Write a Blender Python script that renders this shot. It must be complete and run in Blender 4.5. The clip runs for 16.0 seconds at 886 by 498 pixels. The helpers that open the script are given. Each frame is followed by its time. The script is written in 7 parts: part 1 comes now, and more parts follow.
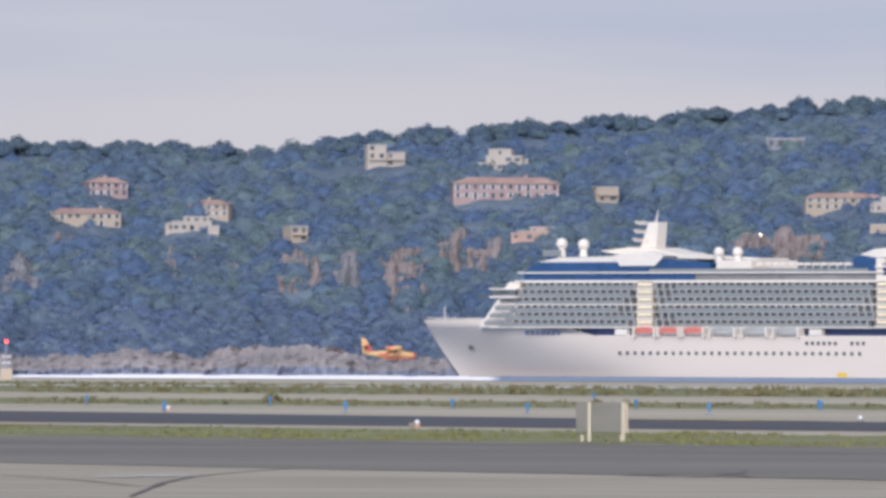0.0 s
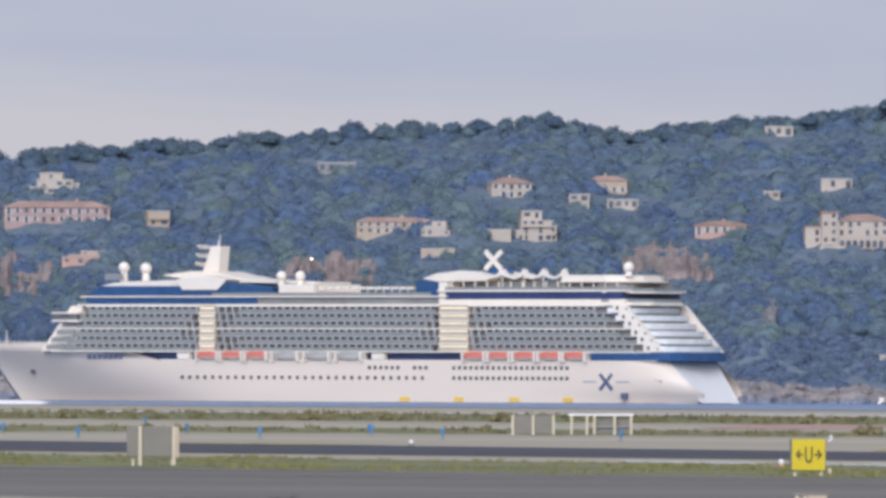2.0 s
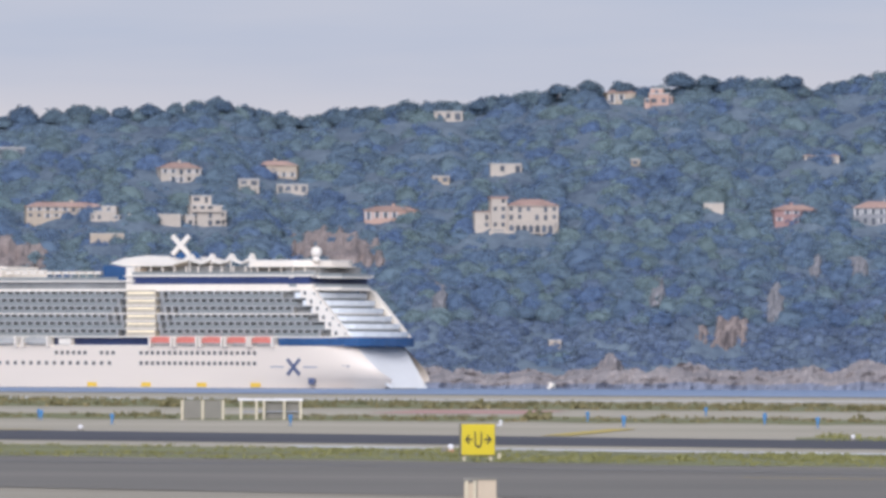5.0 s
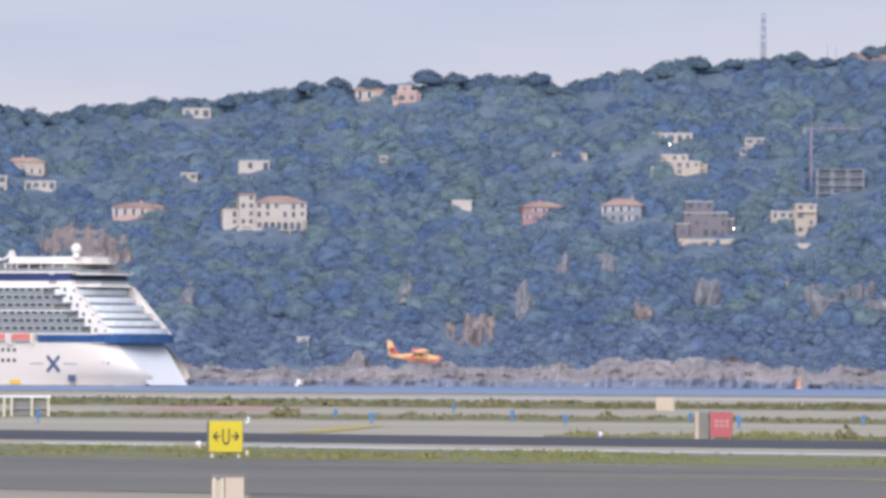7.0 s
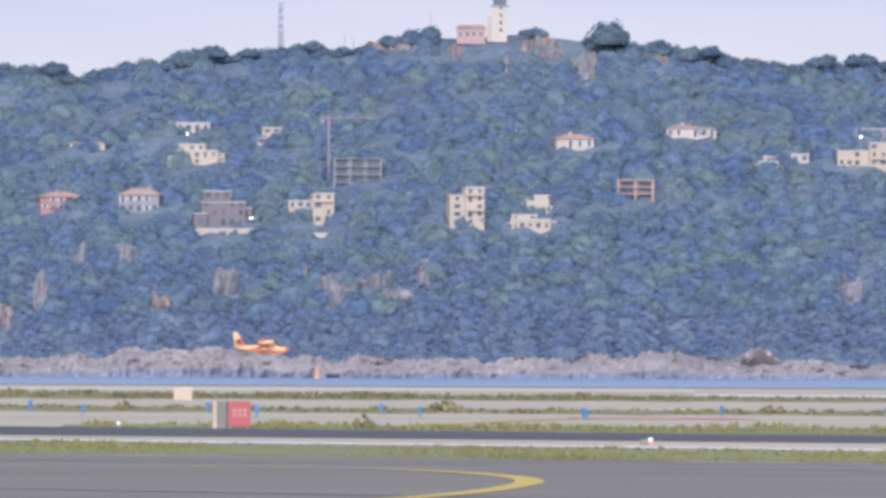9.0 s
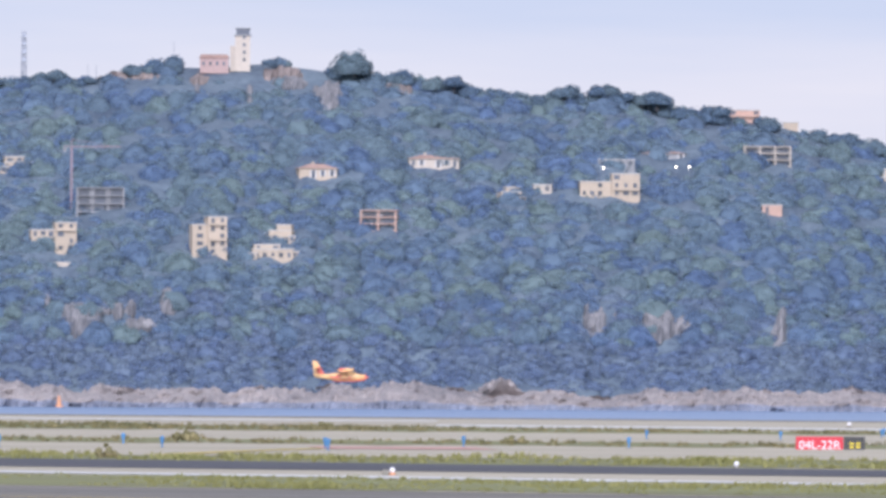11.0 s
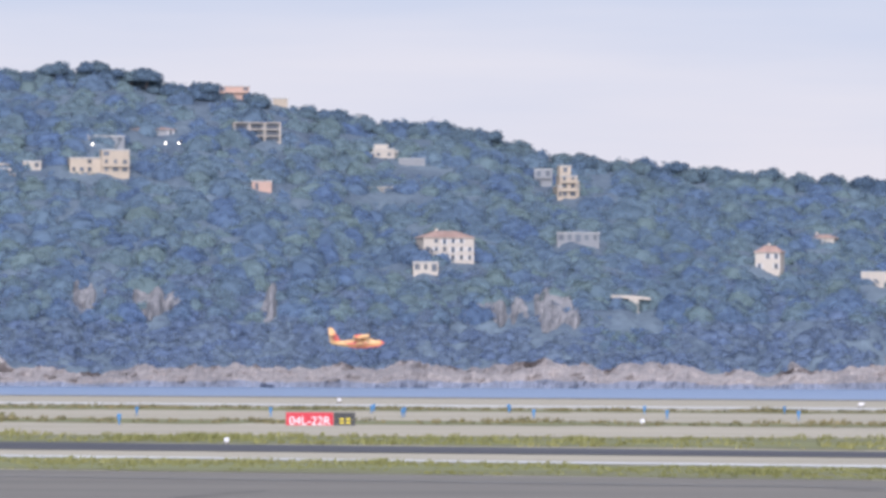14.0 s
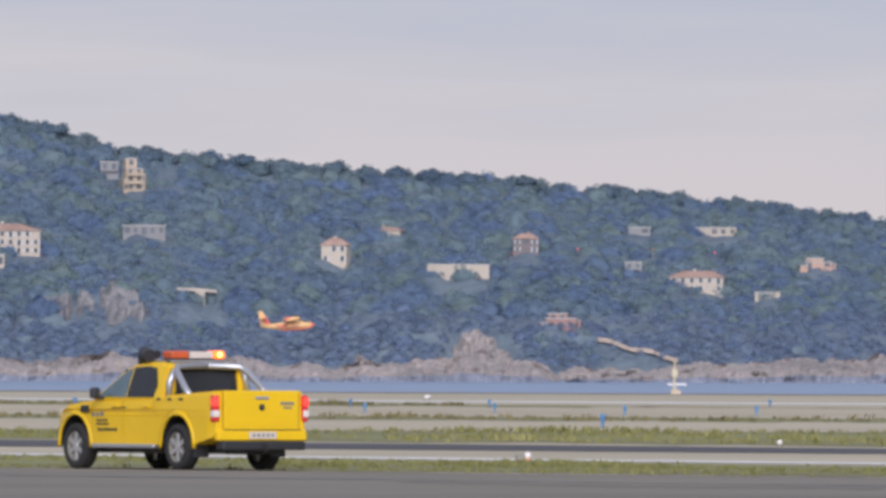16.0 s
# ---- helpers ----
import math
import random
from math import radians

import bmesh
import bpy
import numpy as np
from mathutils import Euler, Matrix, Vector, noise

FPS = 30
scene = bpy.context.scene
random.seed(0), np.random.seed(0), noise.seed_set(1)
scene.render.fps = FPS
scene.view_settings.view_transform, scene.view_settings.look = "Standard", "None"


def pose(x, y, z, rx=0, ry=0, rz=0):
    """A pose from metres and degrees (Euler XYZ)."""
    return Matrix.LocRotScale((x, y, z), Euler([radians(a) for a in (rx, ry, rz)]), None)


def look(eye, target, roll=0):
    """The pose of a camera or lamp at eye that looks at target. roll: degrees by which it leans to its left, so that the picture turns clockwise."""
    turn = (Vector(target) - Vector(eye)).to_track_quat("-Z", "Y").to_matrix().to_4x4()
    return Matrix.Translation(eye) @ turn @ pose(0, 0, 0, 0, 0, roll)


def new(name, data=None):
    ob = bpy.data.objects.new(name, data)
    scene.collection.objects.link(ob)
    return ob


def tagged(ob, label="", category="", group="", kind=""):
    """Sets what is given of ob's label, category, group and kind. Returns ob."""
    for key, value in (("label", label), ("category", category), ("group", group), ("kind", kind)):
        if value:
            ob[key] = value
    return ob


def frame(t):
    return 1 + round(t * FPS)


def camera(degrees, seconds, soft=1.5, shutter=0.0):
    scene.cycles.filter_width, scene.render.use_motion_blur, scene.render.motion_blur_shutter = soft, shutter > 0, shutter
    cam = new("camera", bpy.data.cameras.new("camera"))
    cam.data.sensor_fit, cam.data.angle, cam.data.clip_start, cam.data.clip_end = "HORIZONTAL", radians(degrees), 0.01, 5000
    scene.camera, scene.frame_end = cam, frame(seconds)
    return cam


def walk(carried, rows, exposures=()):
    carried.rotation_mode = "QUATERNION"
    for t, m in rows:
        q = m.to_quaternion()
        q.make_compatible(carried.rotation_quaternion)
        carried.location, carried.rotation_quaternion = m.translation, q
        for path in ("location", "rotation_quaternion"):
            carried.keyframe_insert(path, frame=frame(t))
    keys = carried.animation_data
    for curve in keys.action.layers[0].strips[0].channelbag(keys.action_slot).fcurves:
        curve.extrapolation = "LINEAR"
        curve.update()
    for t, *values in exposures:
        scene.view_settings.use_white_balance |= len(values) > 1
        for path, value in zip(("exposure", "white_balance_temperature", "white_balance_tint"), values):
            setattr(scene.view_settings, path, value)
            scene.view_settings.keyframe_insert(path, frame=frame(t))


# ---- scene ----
# The lookout is the camera's place on the airfield; far things are set by bearing and elevation in milliradians from
# it, to fit its view.
EYE = Vector((0, 0, 1.6))
SEA = -1.5


def aim(turn, tilt, roll):
    """Pose at the lookout: turn to the right, tilt up and roll in degrees."""
    a, b = radians(turn), radians(tilt)
    way = Vector((math.sin(a) * math.cos(b), math.cos(a) * math.cos(b), math.sin(b)))
    return look(EYE, EYE + 100 * way, roll)


cam = camera(4.2, 16.0, soft=3.4)
PATH = [
    (0.0, -5.9768, 0.5630, 0.236),
    (0.5, -5.5446, 0.5208, 0.229),
    (1.0, -5.0224, 0.5515, 0.335),
    (1.5, -4.4266, 0.6566, 0.257),
    (2.0, -3.8480, 0.6862, 0.267),
    (2.5, -3.5507, 0.6226, 0.214),
    (3.0, -3.3046, 0.5821, 0.165),
    (3.5, -2.9929, 0.6070, 0.226),
    (4.0, -2.7224, 0.6349, 0.258),
    (4.2, -2.6266, 0.6183, 0.260),
    (6.3, -1.6332, 0.6482, 0.258),
    (6.5, -1.4980, 0.6540, 0.268),
    (7.0, -1.0852, 0.6133, 0.301),
    (7.5, -0.6443, 0.5857, 0.258),
    (8.0, -0.0000, 0.5666, 0.153),
    (8.5, 0.6273, 0.5476, 0.128),
    (9.0, 1.2024, 0.5731, 0.189),
    (9.2, 1.3869, 0.5939, 0.169),
    (11.3, 2.6413, 0.7270, 0.342),
    (11.5, 2.8076, 0.7263, 0.309),
    (12.0, 3.1261, 0.6472, 0.222),
    (12.5, 3.4100, 0.6025, 0.199),
    (13.0, 3.7460, 0.5715, 0.184),
    (13.5, 4.2166, 0.5713, 0.168),
    (14.0, 4.8426, 0.6192, 0.214),
    (14.5, 5.5664, 0.6687, 0.331),
    (15.0, 6.1885, 0.6905, 0.315),
    (15.5, 6.6017, 0.6367, 0.234),
    (16.0, 6.9003, 0.5912, 0.161)]
walk(cam, [(t, aim(a, b, c)) for t, a, b, c in PATH],
     [(0.0, -0.05, 5620, 15), (1.5, -0.11, 5620, 15), (3.5, -0.14, 5620, 15), (4.2, -0.06, 5640, 15), (6.4, 0.08, 5600, 16), (7.2, 0.20, 5560, 17), (9.0, 0.36, 5520, 18), (12.5, 0.40, 5580, 18), (14.5, 0.26, 5640, 16), (15.2, 0.04, 5850, 16), (16.0, -0.03, 5880, 16)])

# ---- light ----
world = bpy.data.worlds.new("overcast evening")
scene.world = world
world.use_nodes = True
wn, wl = world.node_tree.nodes, world.node_tree.links
sky = wn.new("ShaderNodeTexSky")
sky.sky_type = "NISHITA"
sky.sun_disc = False
sky.sun_elevation, sky.sun_rotation = radians(28), radians(186)
coord = wn.new("ShaderNodeTexCoord")
split = wn.new("ShaderNodeSeparateXYZ")
wl.new(coord.outputs["Generated"], split.inputs[0])
stretch = wn.new("ShaderNodeVectorMath")
stretch.operation = "MULTIPLY"
stretch.inputs[1].default_value = (14, 14, 130)
wl.new(coord.outputs["Generated"], stretch.inputs[0])
clouds = wn.new("ShaderNodeTexNoise")
clouds.inputs["Scale"].default_value = 1.0
clouds.inputs["Detail"].default_value = 4
wl.new(stretch.outputs[0], clouds.inputs["Vector"])
sway = wn.new("ShaderNodeMath")
sway.operation = "MULTIPLY_ADD"
sway.inputs[1].default_value, sway.inputs[2].default_value = 0.030, -0.015
wl.new(clouds.outputs["Fac"], sway.inputs[0])
height = wn.new("ShaderNodeMath")
wl.new(split.outputs["Z"], height.inputs[0])
wl.new(sway.outputs[0], height.inputs[1])
ramp = wn.new("ShaderNodeValToRGB")
wl.new(height.outputs[0], ramp.inputs[0])
stops = [(0.0, (0.69, 0.61, 0.565)), (0.020, (0.635, 0.58, 0.55)), (0.036, (0.455, 0.476, 0.53)), (0.2, (0.48, 0.485, 0.53)), (1.0, (0.53, 0.53, 0.53))]
for i, (at, colour) in enumerate(stops):
    el = ramp.color_ramp.elements[i] if i < 2 else ramp.color_ramp.elements.new(at)
    el.position, el.color = at, (*colour, 1)
lift = wn.new("ShaderNodeVectorMath")
lift.operation = "MULTIPLY"
lift.inputs[1].default_value = (10.5, 10.5, 10.5)
wl.new(ramp.outputs[0], lift.inputs[0])
cover = wn.new("ShaderNodeMix")
cover.data_type = "RGBA"
cover.inputs[0].default_value = 0.88
wl.new(sky.outputs[0], cover.inputs[6])
wl.new(lift.outputs[0], cover.inputs[7])
wl.new(cover.outputs[2], wn["Background"].inputs[0])
wn["Background"].inputs[1].default_value = 0.1

sun = new("sun", bpy.data.lights.new("sun", "SUN"))
sun.data.energy, sun.data.angle, sun.data.color = 3.05, radians(48), (1.0, 0.975, 0.94)
sun.matrix_world = look((0, 0, 50), (1.0, 9.95, 50 - 5.3))


# ---- materials ----
def paint(name, colour, rough=0.6, metal=0.0, vary=0.12, grain=1.0, bump=0.0, tint=None, glow=None, piece=0.0, island=0.0, stretch=(1, 1, 1), spec=0.5):
    """A surface with variation at two scales; grain is the size of the fine one in metres."""
    m = bpy.data.materials.new(name)
    m.use_nodes = True
    n, l = m.node_tree.nodes, m.node_tree.links
    p = n["Principled BSDF"]
    p.inputs["Roughness"].default_value, p.inputs["Metallic"].default_value = rough, metal
    p.inputs["Specular IOR Level"].default_value = spec
    if glow:
        p.inputs["Emission Color"].default_value = (*colour, 1)
        p.inputs["Emission Strength"].default_value = glow
    c = n.new("ShaderNodeTexCoord")
    sc = n.new("ShaderNodeVectorMath")
    sc.operation = "MULTIPLY"
    sc.inputs[1].default_value = stretch
    l.new(c.outputs["Object"], sc.inputs[0])
    fine, wide = n.new("ShaderNodeTexNoise"), n.new("ShaderNodeTexNoise")
    fine.inputs["Scale"].default_value, wide.inputs["Scale"].default_value = 1 / grain, 0.11 / grain
    fine.inputs["Detail"].default_value, wide.inputs["Detail"].default_value = 5, 3
    l.new(sc.outputs[0], fine.inputs["Vector"]), l.new(sc.outputs[0], wide.inputs["Vector"])
    mix = n.new("ShaderNodeMix")
    mix.data_type = "RGBA"
    mix.inputs[6].default_value = (*[x * (1 - vary) for x in colour], 1)
    mix.inputs[7].default_value = (*[min(1, x * (1 + vary)) for x in (tint or colour)], 1)
    both = n.new("ShaderNodeMath")
    l.new(fine.outputs["Fac"], both.inputs[0]), l.new(wide.outputs["Fac"], both.inputs[1])
    sharp = n.new("ShaderNodeMapRange")
    sharp.inputs[1].default_value, sharp.inputs[2].default_value = 0.7, 1.3
    l.new(both.outputs[0], sharp.inputs[0]), l.new(sharp.outputs[0], mix.inputs[0])
    out = mix.outputs[2]
    for amount, node, socket in ((piece, "ShaderNodeObjectInfo", "Random"), (island, "ShaderNodeNewGeometry", "Random Per Island")):
        if amount:
            r = n.new(node)
            mr = n.new("ShaderNodeMapRange")
            mr.inputs[3].default_value, mr.inputs[4].default_value = 1 - amount, 1 + amount
            l.new(r.outputs[socket], mr.inputs[0])
            mul = n.new("ShaderNodeVectorMath")
            mul.operation = "MULTIPLY"
            l.new(out, mul.inputs[0]), l.new(mr.outputs[0], mul.inputs[1])
            out = mul.outputs[0]
    l.new(out, p.inputs["Base Color"])
    if bump:
        b = n.new("ShaderNodeBump")
        b.inputs["Distance"].default_value, b.inputs["Strength"].default_value = bump, 0.8
        l.new(fine.outputs["Fac"], b.inputs["Height"]), l.new(b.outputs[0], p.inputs["Normal"])
    return m


def foliage(name, deep, fresh, porous=0.0):
    """Leaves whose hue differs from tree to tree, and a little from tuft to tuft; porous: the share of gaps in a tuft."""
    m = paint(name, (0.5, 0.5, 0.5), 0.85, vary=0.10, grain=2.0, island=0.09, spec=0.15)
    n, l = m.node_tree.nodes, m.node_tree.links
    p = n["Principled BSDF"]
    grain = p.inputs["Base Color"].links[0].from_socket
    tone, mix, mul = n.new("ShaderNodeAttribute"), n.new("ShaderNodeMix"), n.new("ShaderNodeVectorMath")
    tone.attribute_name = "tone"
    mix.data_type = "RGBA"
    mix.inputs[6].default_value, mix.inputs[7].default_value = (*[2 * x for x in deep], 1), (*[2 * x for x in fresh], 1)
    mul.operation = "MULTIPLY"
    l.new(tone.outputs["Fac"], mix.inputs[0])
    l.new(grain, mul.inputs[0]), l.new(mix.outputs[2], mul.inputs[1]), l.new(mul.outputs[0], p.inputs["Base Color"])
    thin, both = n.new("ShaderNodeBsdfTranslucent"), n.new("ShaderNodeMixShader")
    both.inputs[0].default_value = 0.4
    l.new(mul.outputs[0], thin.inputs["Color"])
    l.new(p.outputs[0], both.inputs[1]), l.new(thin.outputs[0], both.inputs[2])
    out = both.outputs[0]
    if porous:
        gaps, sparse = n.new("ShaderNodeBsdfTransparent"), n.new("ShaderNodeMixShader")
        sparse.inputs[0].default_value = porous
        l.new(out, sparse.inputs[1]), l.new(gaps.outputs[0], sparse.inputs[2])
        out = sparse.outputs[0]
    l.new(out, n["Material Output"].inputs["Surface"])
    return m


CONCRETE = paint("weathered concrete", (0.391, 0.340, 0.243), 0.85, vary=0.14, grain=3.0, bump=0.01, tint=(0.436, 0.378, 0.273), stretch=(0.35, 1, 1))
CONCRETE_NEAR = paint("cracked apron concrete", (0.326, 0.273, 0.184), 0.85, vary=0.22, grain=1.6, bump=0.01, tint=(0.366, 0.321, 0.244), stretch=(0.3, 1, 1))
ASPHALT = paint("worn grey asphalt", (0.158, 0.140, 0.112), 0.85, vary=0.14, grain=1.4, bump=0.01, tint=(0.191, 0.167, 0.132), stretch=(0.25, 1, 1))
ASPHALT_NEW = paint("dark asphalt", (0.048, 0.047, 0.054), 0.8, vary=0.2, grain=1.5, bump=0.01, tint=(0.069, 0.065, 0.072), stretch=(0.25, 1, 1))
TURF = paint("dry turf soil", (0.211, 0.179, 0.098), 0.95, vary=0.3, grain=1.2, bump=0.05, tint=(0.180, 0.190, 0.060), stretch=(0.4, 1, 1))
GRASS = paint("grass blades", (0.185, 0.190, 0.05), 0.7, vary=0.2, grain=4.0, tint=(0.245, 0.225, 0.078), island=0.10, stretch=(0.4, 1, 1))
WEED = paint("dark weeds", (0.115, 0.122, 0.045), 0.7, vary=0.25, grain=2.5, tint=(0.215, 0.170, 0.075), island=0.2)
TAR = paint("tar seam", (0.122, 0.110, 0.096), 0.8, vary=0.2, grain=0.8)
WHITE_LINE = paint("worn white road paint", (0.64, 0.62, 0.58), 0.7, vary=0.15, grain=0.8)
GREY_LINE = paint("faded grey road paint", (0.196, 0.184, 0.167), 0.8, vary=0.2, grain=0.8)
YELLOW_LINE = paint("yellow road paint", (0.505, 0.374, 0.065), 0.7, vary=0.15, grain=0.6)
PINK_LINE = paint("faded red road paint", (0.505, 0.277, 0.228), 0.8, vary=0.15, grain=0.9)
ROCK = paint("pale limestone", (0.222, 0.202, 0.205), 0.9, vary=0.18, grain=3.0, bump=0.4, tint=(0.325, 0.28, 0.258))
ROCK_WARM = paint("ochre limestone", (0.20, 0.165, 0.155), 0.9, vary=0.25, grain=3.0, bump=0.5, tint=(0.285, 0.225, 0.195))
# Foot band of the shelf: the waterline's bluish haze mixed into the rock.
ROCK_DARK = paint("haze-tinted dark rock", (0.20, 0.21, 0.26), 0.7, vary=0.3, grain=3.0, bump=0.4)
CLIFF = paint("grey weathered limestone", (0.168, 0.168, 0.182), 0.9, vary=0.3, grain=2.4, bump=0.5, tint=(0.258, 0.24, 0.235), stretch=(1, 1, 0.35))
# Soil colour carries the shade under the trees and the blue of haze.
HILL = paint("hillside soil with shade and haze tint", (0.085, 0.118, 0.175), 0.95, vary=0.3, grain=3.0, bump=0.5, tint=(0.130, 0.162, 0.188))
# Blue of the distant haze is put into these leaf colours, most in SHRUB.
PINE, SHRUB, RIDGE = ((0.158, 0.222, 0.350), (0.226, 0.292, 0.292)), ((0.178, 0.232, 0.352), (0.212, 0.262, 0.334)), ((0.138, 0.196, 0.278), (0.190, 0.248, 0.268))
LEAF = [foliage("haze-blued pine needles", *PINE, 0.56), foliage("dense haze-blued needles", *PINE)]
SCRUB = [foliage("haze-blued scrub", *SHRUB, 0.56), foliage("dense haze-blued scrub", *SHRUB)]
LEAF_RIDGE = [foliage("dark haze-blued needles", *RIDGE, 0.5), foliage("dense dark haze-blued needles", *RIDGE)]
BARK = paint("grey-brown bark", (0.10, 0.085, 0.08), 0.9, vary=0.3, grain=0.6)
WALLS = {
    "white": paint("white render", (0.50, 0.425, 0.345), 0.85, vary=0.08, grain=1.5, piece=0.06),
    "cream": paint("cream render", (0.48, 0.385, 0.285), 0.85, vary=0.10, grain=1.5, piece=0.08),
    "pink": paint("salmon render", (0.42, 0.295, 0.262), 0.85, vary=0.10, grain=1.5, piece=0.06),
    "orange": paint("orange render", (0.52, 0.34, 0.26), 0.85, vary=0.10, grain=1.5, piece=0.06),
    "red": paint("brick-red render", (0.36, 0.215, 0.19), 0.85, vary=0.12, grain=1.5),
    "grey": paint("grey render", (0.27, 0.265, 0.265), 0.85, vary=0.10, grain=1.5, piece=0.08),
    "stone": paint("weathered stone", (0.30, 0.27, 0.23), 0.9, vary=0.2, grain=1.2, bump=0.05),
    "brown": paint("brown timber cladding", (0.19, 0.16, 0.16), 0.8, vary=0.15, grain=1.0)}
TILE = paint("clay roof tiles", (0.34, 0.215, 0.175), 0.85, vary=0.2, grain=0.8, bump=0.05, tint=(0.40, 0.265, 0.21), piece=0.12)
ROOF_FLAT = paint("pale roof gravel", (0.50, 0.47, 0.43), 0.9, vary=0.12, grain=1.0)
WINDOW = paint("dark window glass", (0.07, 0.08, 0.10), 0.3, vary=0.2, grain=2.0, piece=0.4)
SHUTTER = paint("pale shutters", (0.62, 0.58, 0.54), 0.7, vary=0.08, grain=0.5)
LIT = paint("lit lamp", (1.0, 0.85, 0.62), 0.4, glow=5.0)
RED_LIT = paint("lit red lamp", (1.0, 0.08, 0.05), 0.4, glow=4.0)
AMBER_LIT = paint("lit amber beacon", (1.0, 0.20, 0.02), 0.3, glow=1.4)
AMBER_CORE = paint("amber flash lamp", (1.0, 0.5, 0.14), 0.3, glow=2.6)
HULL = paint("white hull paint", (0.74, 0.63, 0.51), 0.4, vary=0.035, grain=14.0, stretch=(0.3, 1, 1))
# Hull white made lighter here, painting in the light on the stern plate.
STERN_LIT = paint("white stern paint raised as lit", (0.80, 0.77, 0.72), 0.45, vary=0.04, grain=5.0)
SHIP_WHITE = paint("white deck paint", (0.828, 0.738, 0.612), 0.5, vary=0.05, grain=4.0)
SHIP_BLUE = paint("blue tinted glass", (0.03, 0.085, 0.20), 0.18, vary=0.2, grain=3.0)
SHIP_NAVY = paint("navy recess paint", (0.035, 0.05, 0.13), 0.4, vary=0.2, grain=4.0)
CABIN = paint("grey cabin front", (0.25, 0.245, 0.23), 0.4, vary=0.2, grain=2.5)
CABIN_DOOR = paint("cabin door glass", (0.12, 0.122, 0.125), 0.2, vary=0.3, grain=2.0, island=0.6)
CURTAIN = paint("pale cabin curtain", (0.42, 0.40, 0.36), 0.7, vary=0.2, grain=2.0, island=0.2)
BALUSTRADE = paint("green-grey balcony glass", (0.265, 0.27, 0.25), 0.3, vary=0.1, grain=3.0)
STERN_GLASS = paint("pale green terrace glass", (0.80, 0.80, 0.77), 0.45, vary=0.1, grain=3.0)
DECK_EDGE = paint("grey deck edge paint", (0.37, 0.355, 0.325), 0.5, vary=0.08, grain=3.0)
GOLD = paint("lift shaft lit panels", (0.52, 0.44, 0.32), 0.4, vary=0.12, grain=2.0)
GOLD_LIT = paint("warm ceiling lights", (1.0, 0.80, 0.52), 0.4, glow=0.35)
BOAT_ORANGE = paint("orange lifeboat hull", (0.62, 0.18, 0.13), 0.4, vary=0.08, grain=1.0)
MARK_YELLOW = paint("yellow hull marking", (0.80, 0.50, 0.04), 0.5, vary=0.08, grain=1.0)
MARK_NAVY = paint("navy hull lettering", (0.09, 0.11, 0.19), 0.5, vary=0.1, grain=1.0)
MARK_GREY = paint("grey hull lettering", (0.30, 0.31, 0.36), 0.5, vary=0.1, grain=1.0)
PLANE_YELLOW = paint("yellow aircraft paint", (0.74, 0.43, 0.17), 0.4, vary=0.08, grain=2.0)
PLANE_RED = paint("red aircraft paint", (0.62, 0.10, 0.06), 0.4, vary=0.08, grain=2.0)
PLANE_DARK = paint("dark cockpit glass", (0.04, 0.05, 0.07), 0.1, vary=0.1, grain=1.0)
TRUCK = paint("yellow vehicle paint", (0.80, 0.50, 0.004), 0.3, vary=0.06, grain=0.6, spec=0.35)
SEAM = paint("shaded yellow seam", (0.46, 0.29, 0.01), 0.6, vary=0.1, grain=0.2)
EARTH = paint("pale trodden earth", (0.44, 0.35, 0.28), 0.9, vary=0.15, grain=1.5, bump=0.05)
RUBBER = paint("black tyre rubber", (0.022, 0.021, 0.021), 0.85, vary=0.2, grain=0.1)
BLACK = paint("black plastic", (0.025, 0.025, 0.028), 0.5, vary=0.15, grain=0.2)
ALLOY = paint("silver alloy", (0.55, 0.54, 0.52), 0.35, 0.7, vary=0.1, grain=0.1)
CHROME = paint("brushed steel tube", (0.50, 0.51, 0.54), 0.4, 0.8, vary=0.05, grain=0.2)
CAR_GLASS = paint("dark tinted glass", (0.022, 0.024, 0.028), 0.12, vary=0.2, grain=0.5, spec=0.3)
CAR_GLASS_PALE = paint("reflective side glass", (0.10, 0.15, 0.17), 0.08, vary=0.2, grain=0.5)
LAMP_RED = paint("red lamp lens", (0.62, 0.03, 0.03), 0.2, vary=0.1, grain=0.1)
LAMP_RED_LIT = paint("lit tail lamp", (1.0, 0.06, 0.04), 0.3, glow=0.8)
LAMP_CLEAR = paint("clear lamp lens", (0.75, 0.68, 0.64), 0.2, vary=0.1, grain=0.1)
AMBER = paint("amber beacon lens", (0.55, 0.10, 0.03), 0.25, vary=0.1, grain=0.1)
PLATE = paint("white plate", (0.62, 0.55, 0.50), 0.5, vary=0.05, grain=0.2)
SIGN_YELLOW = paint("yellow sign face", (0.66, 0.50, 0.01), 0.5, vary=0.05, grain=0.3)
SIGN_RED = paint("red sign face", (0.52, 0.02, 0.035), 0.5, vary=0.06, grain=0.3)
SIGN_PALE_RED = paint("faded red sign face", (0.44, 0.10, 0.10), 0.6, vary=0.08, grain=0.3)
SIGN_BLACK = paint("black sign face", (0.035, 0.033, 0.03), 0.5, vary=0.1, grain=0.3)
SIGN_WHITE = paint("white sign lettering", (0.78, 0.74, 0.72), 0.5, vary=0.05, grain=0.3)
BOX_GREY = paint("grey painted metal", (0.225, 0.205, 0.165), 0.7, vary=0.1, grain=0.5)
BOX_BEIGE = paint("beige painted metal", (0.55, 0.44, 0.31), 0.7, vary=0.1, grain=0.3)
POST_PALE = paint("pale yellow post paint", (0.60, 0.52, 0.36), 0.6, vary=0.06, grain=0.2)
